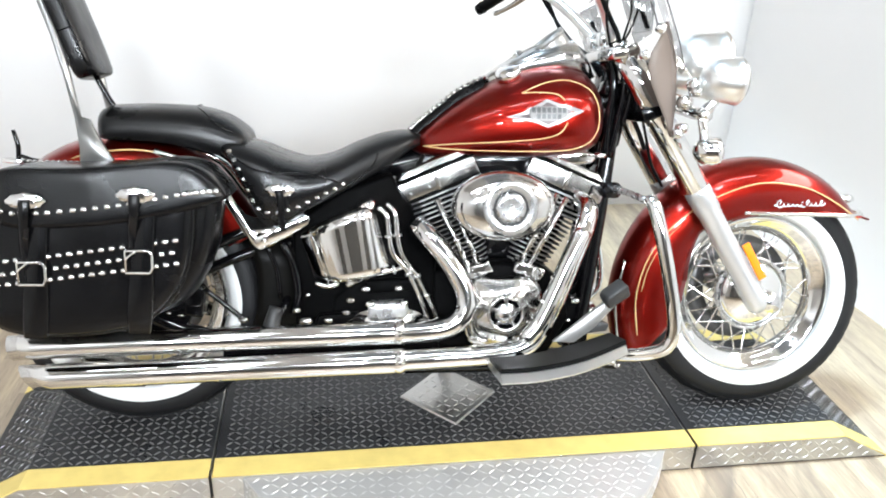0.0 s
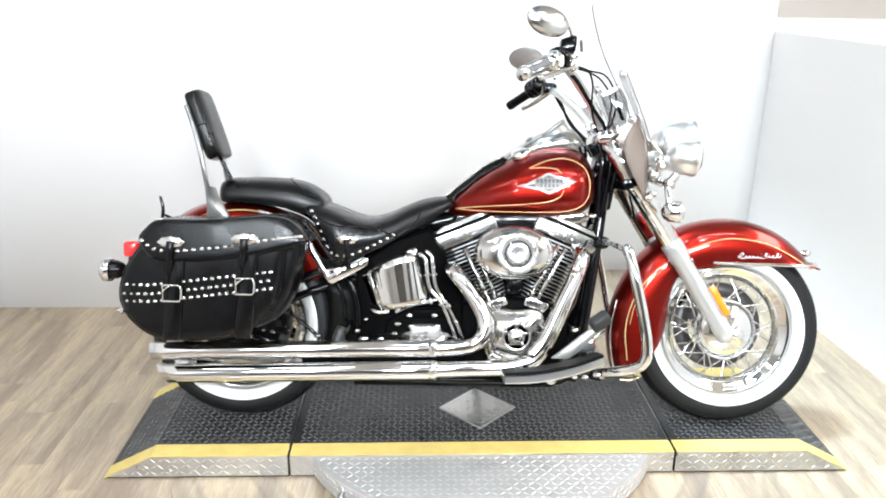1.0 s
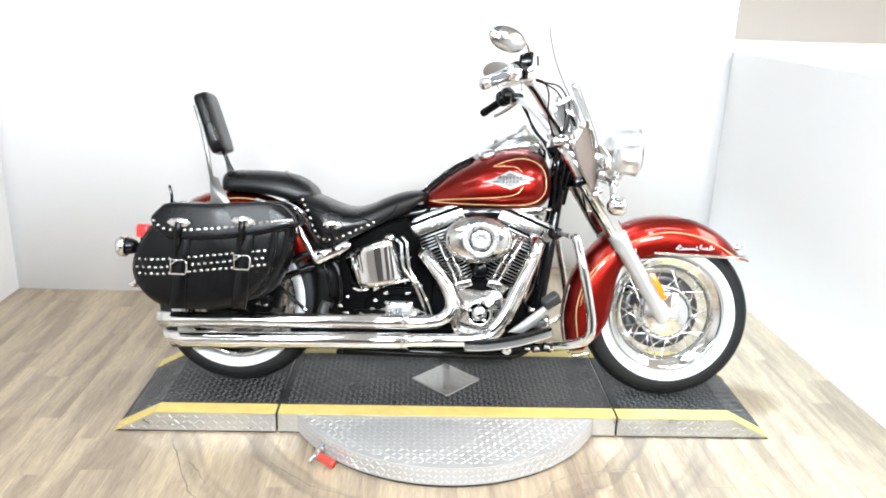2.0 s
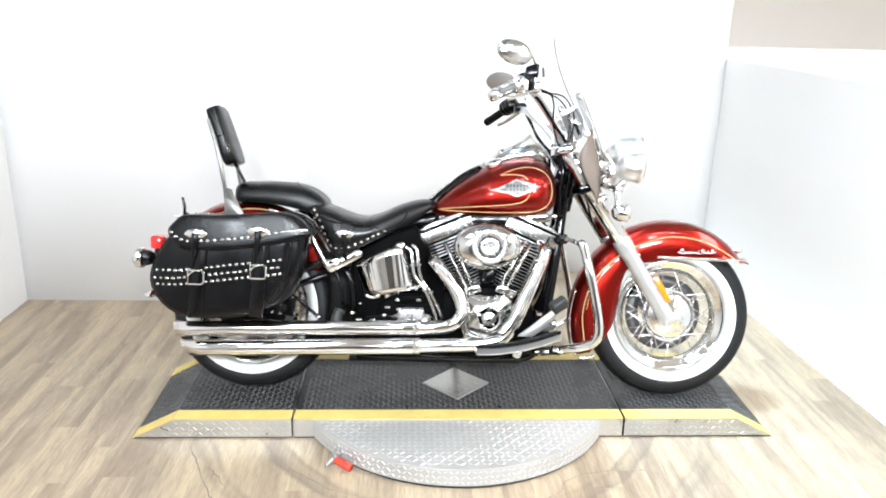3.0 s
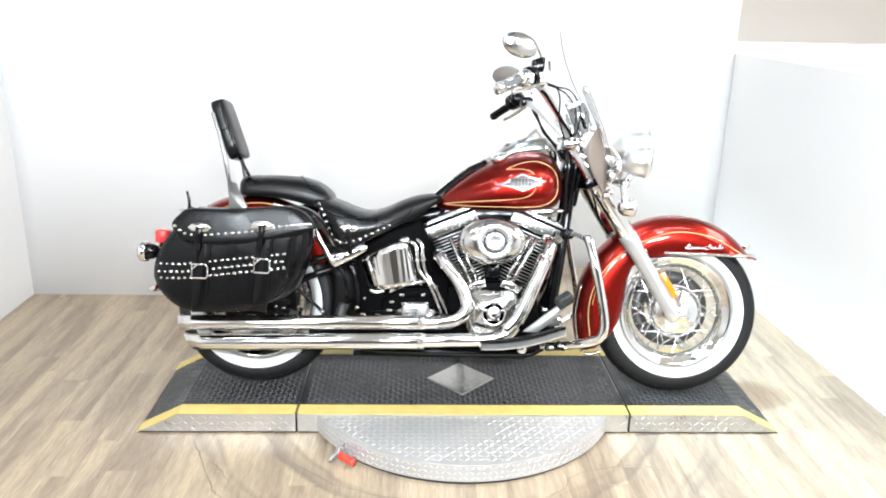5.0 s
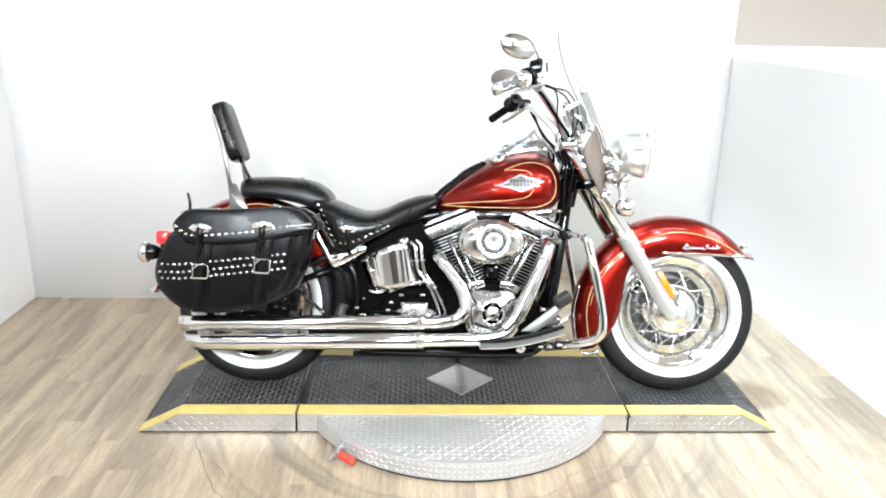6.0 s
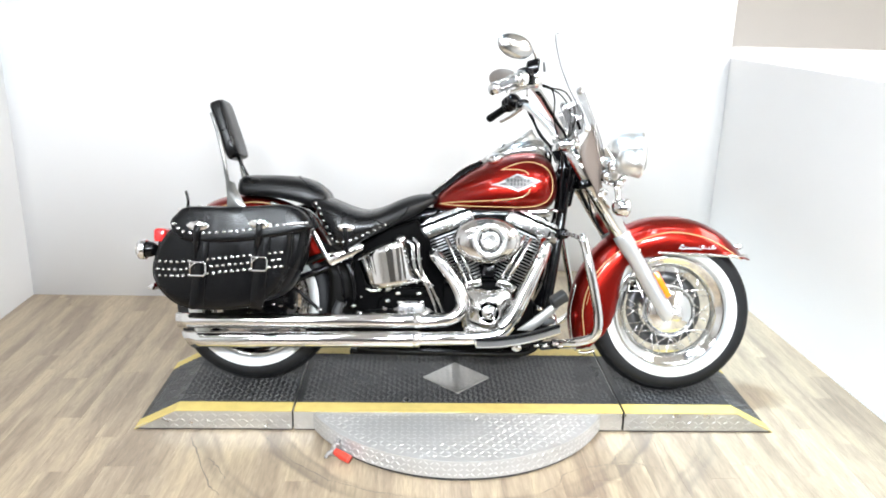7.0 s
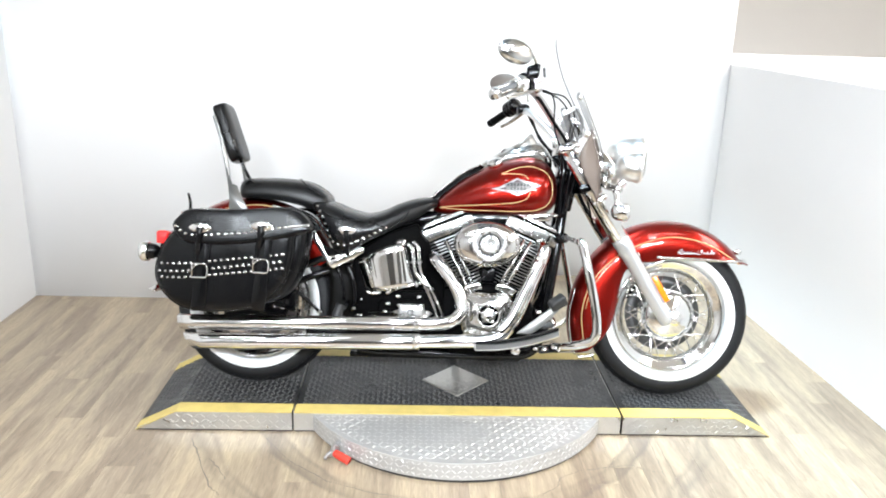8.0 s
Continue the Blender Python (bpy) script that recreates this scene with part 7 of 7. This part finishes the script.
part("pedal_arm", prism([(0.172, 0.258), (0.225, 0.256), (0.270, 0.290), (0.326, 0.350), (0.312, 0.368), (0.255, 0.324)], -0.262, -0.250, 0.003), M_DULL, PEDAL, "brushed steel pedal arm")
part("pedal_web", prism([(0.240, 0.274), (0.305, 0.280), (0.312, 0.298), (0.292, 0.306), (0.255, 0.294)], -0.255, -0.235, 0.004), M_GREYRUB, PEDAL, "dark rubber pedal foot")
pp = part("pedal_pad", prism([(-0.038, -0.020), (0.036, -0.022), (0.040, 0.018), (0.03, 0.026), (-0.030, 0.024), (-0.040, 0.012)], -0.018, 0.018, 0.006), M_GREYRUB, PEDAL, "grey rubber pedal pad")
pp.matrix_basis = pose(0.318, -0.262, 0.374, 25, -32, 8) @ Matrix.Diagonal((0.82, 1, 0.86, 1))
for s, gr in ((-1, 0.0165), (1, 0.013)):
    GUARD = new("engine_guard")
    GUARD.parent = BIKE
    GUARD["label"] = "chrome engine guard bar"
    part("guard_link", tube([(0.345, s * 0.11, 0.606), (0.362, s * 0.17, 0.605), (0.388, s * 0.258, 0.593)], [0.011, 0.0085, 0.0085], 10, 3), M_SATIN, GUARD, "steel link")
    part("guard_tube", tube([(0.392, s * 0.250, 0.597), (0.396, s * 0.262, 0.588), (0.402, s * 0.27, 0.572), (0.418, s * 0.285, 0.50), (0.440, s * 0.292, 0.40), (0.456, s * 0.292, 0.305), (0.448, s * 0.285, 0.252), (0.415, s * 0.265, 0.228), (0.36, s * 0.22, 0.208), (0.28, s * 0.12, 0.178)], gr, 16, 6), M_CHROME, GUARD, "chrome guard bar")
    part("guard_mount", tube([(0.325, s * 0.07, 0.598), (0.35, s * 0.13, 0.604)], 0.020, 12, 1), M_BLACK, GUARD, "black guard clamp")
    part("lower_mount", tube([(0.26, s * 0.10, 0.175), (0.33, s * 0.19, 0.198)], 0.012, 10, 1), M_BLACK, GUARD, "black lower mount")

# ---- lever beside the turntable ----
LEVER = tagged(new("turntable_lever"), "steel locking lever with a red grip beside the turntable", "lever")
part("lever_grip", tube([(-0.413, -0.607, 0.030), (-0.387, -0.625, 0.025), (-0.361, -0.643, 0.021)], [0.0125, 0.0145, 0.014], 14, 4), M_REDGRIP, LEVER, "red vinyl grip")
part("lever_rod", tube([(-0.402, -0.566, 0.052), (-0.418, -0.588, 0.040), (-0.413, -0.607, 0.030)], 0.007, 10, 3), M_STEEL, LEVER, "steel rod")
part("lever_bracket", prism([(-0.438, 0.002), (-0.40, 0.002), (-0.398, 0.045), (-0.412, 0.055), (-0.428, 0.04)], -0.592, -0.578, 0.003), M_STEEL, LEVER, "steel bracket")
part("lever_foot", tube([(-0.446, -0.614, 0.010), (-0.436, -0.600, 0.02), (-0.41, -0.586, 0.03)], 0.006, 10, 3), M_STEEL, LEVER, "steel foot")
lay_planks()
scratches()
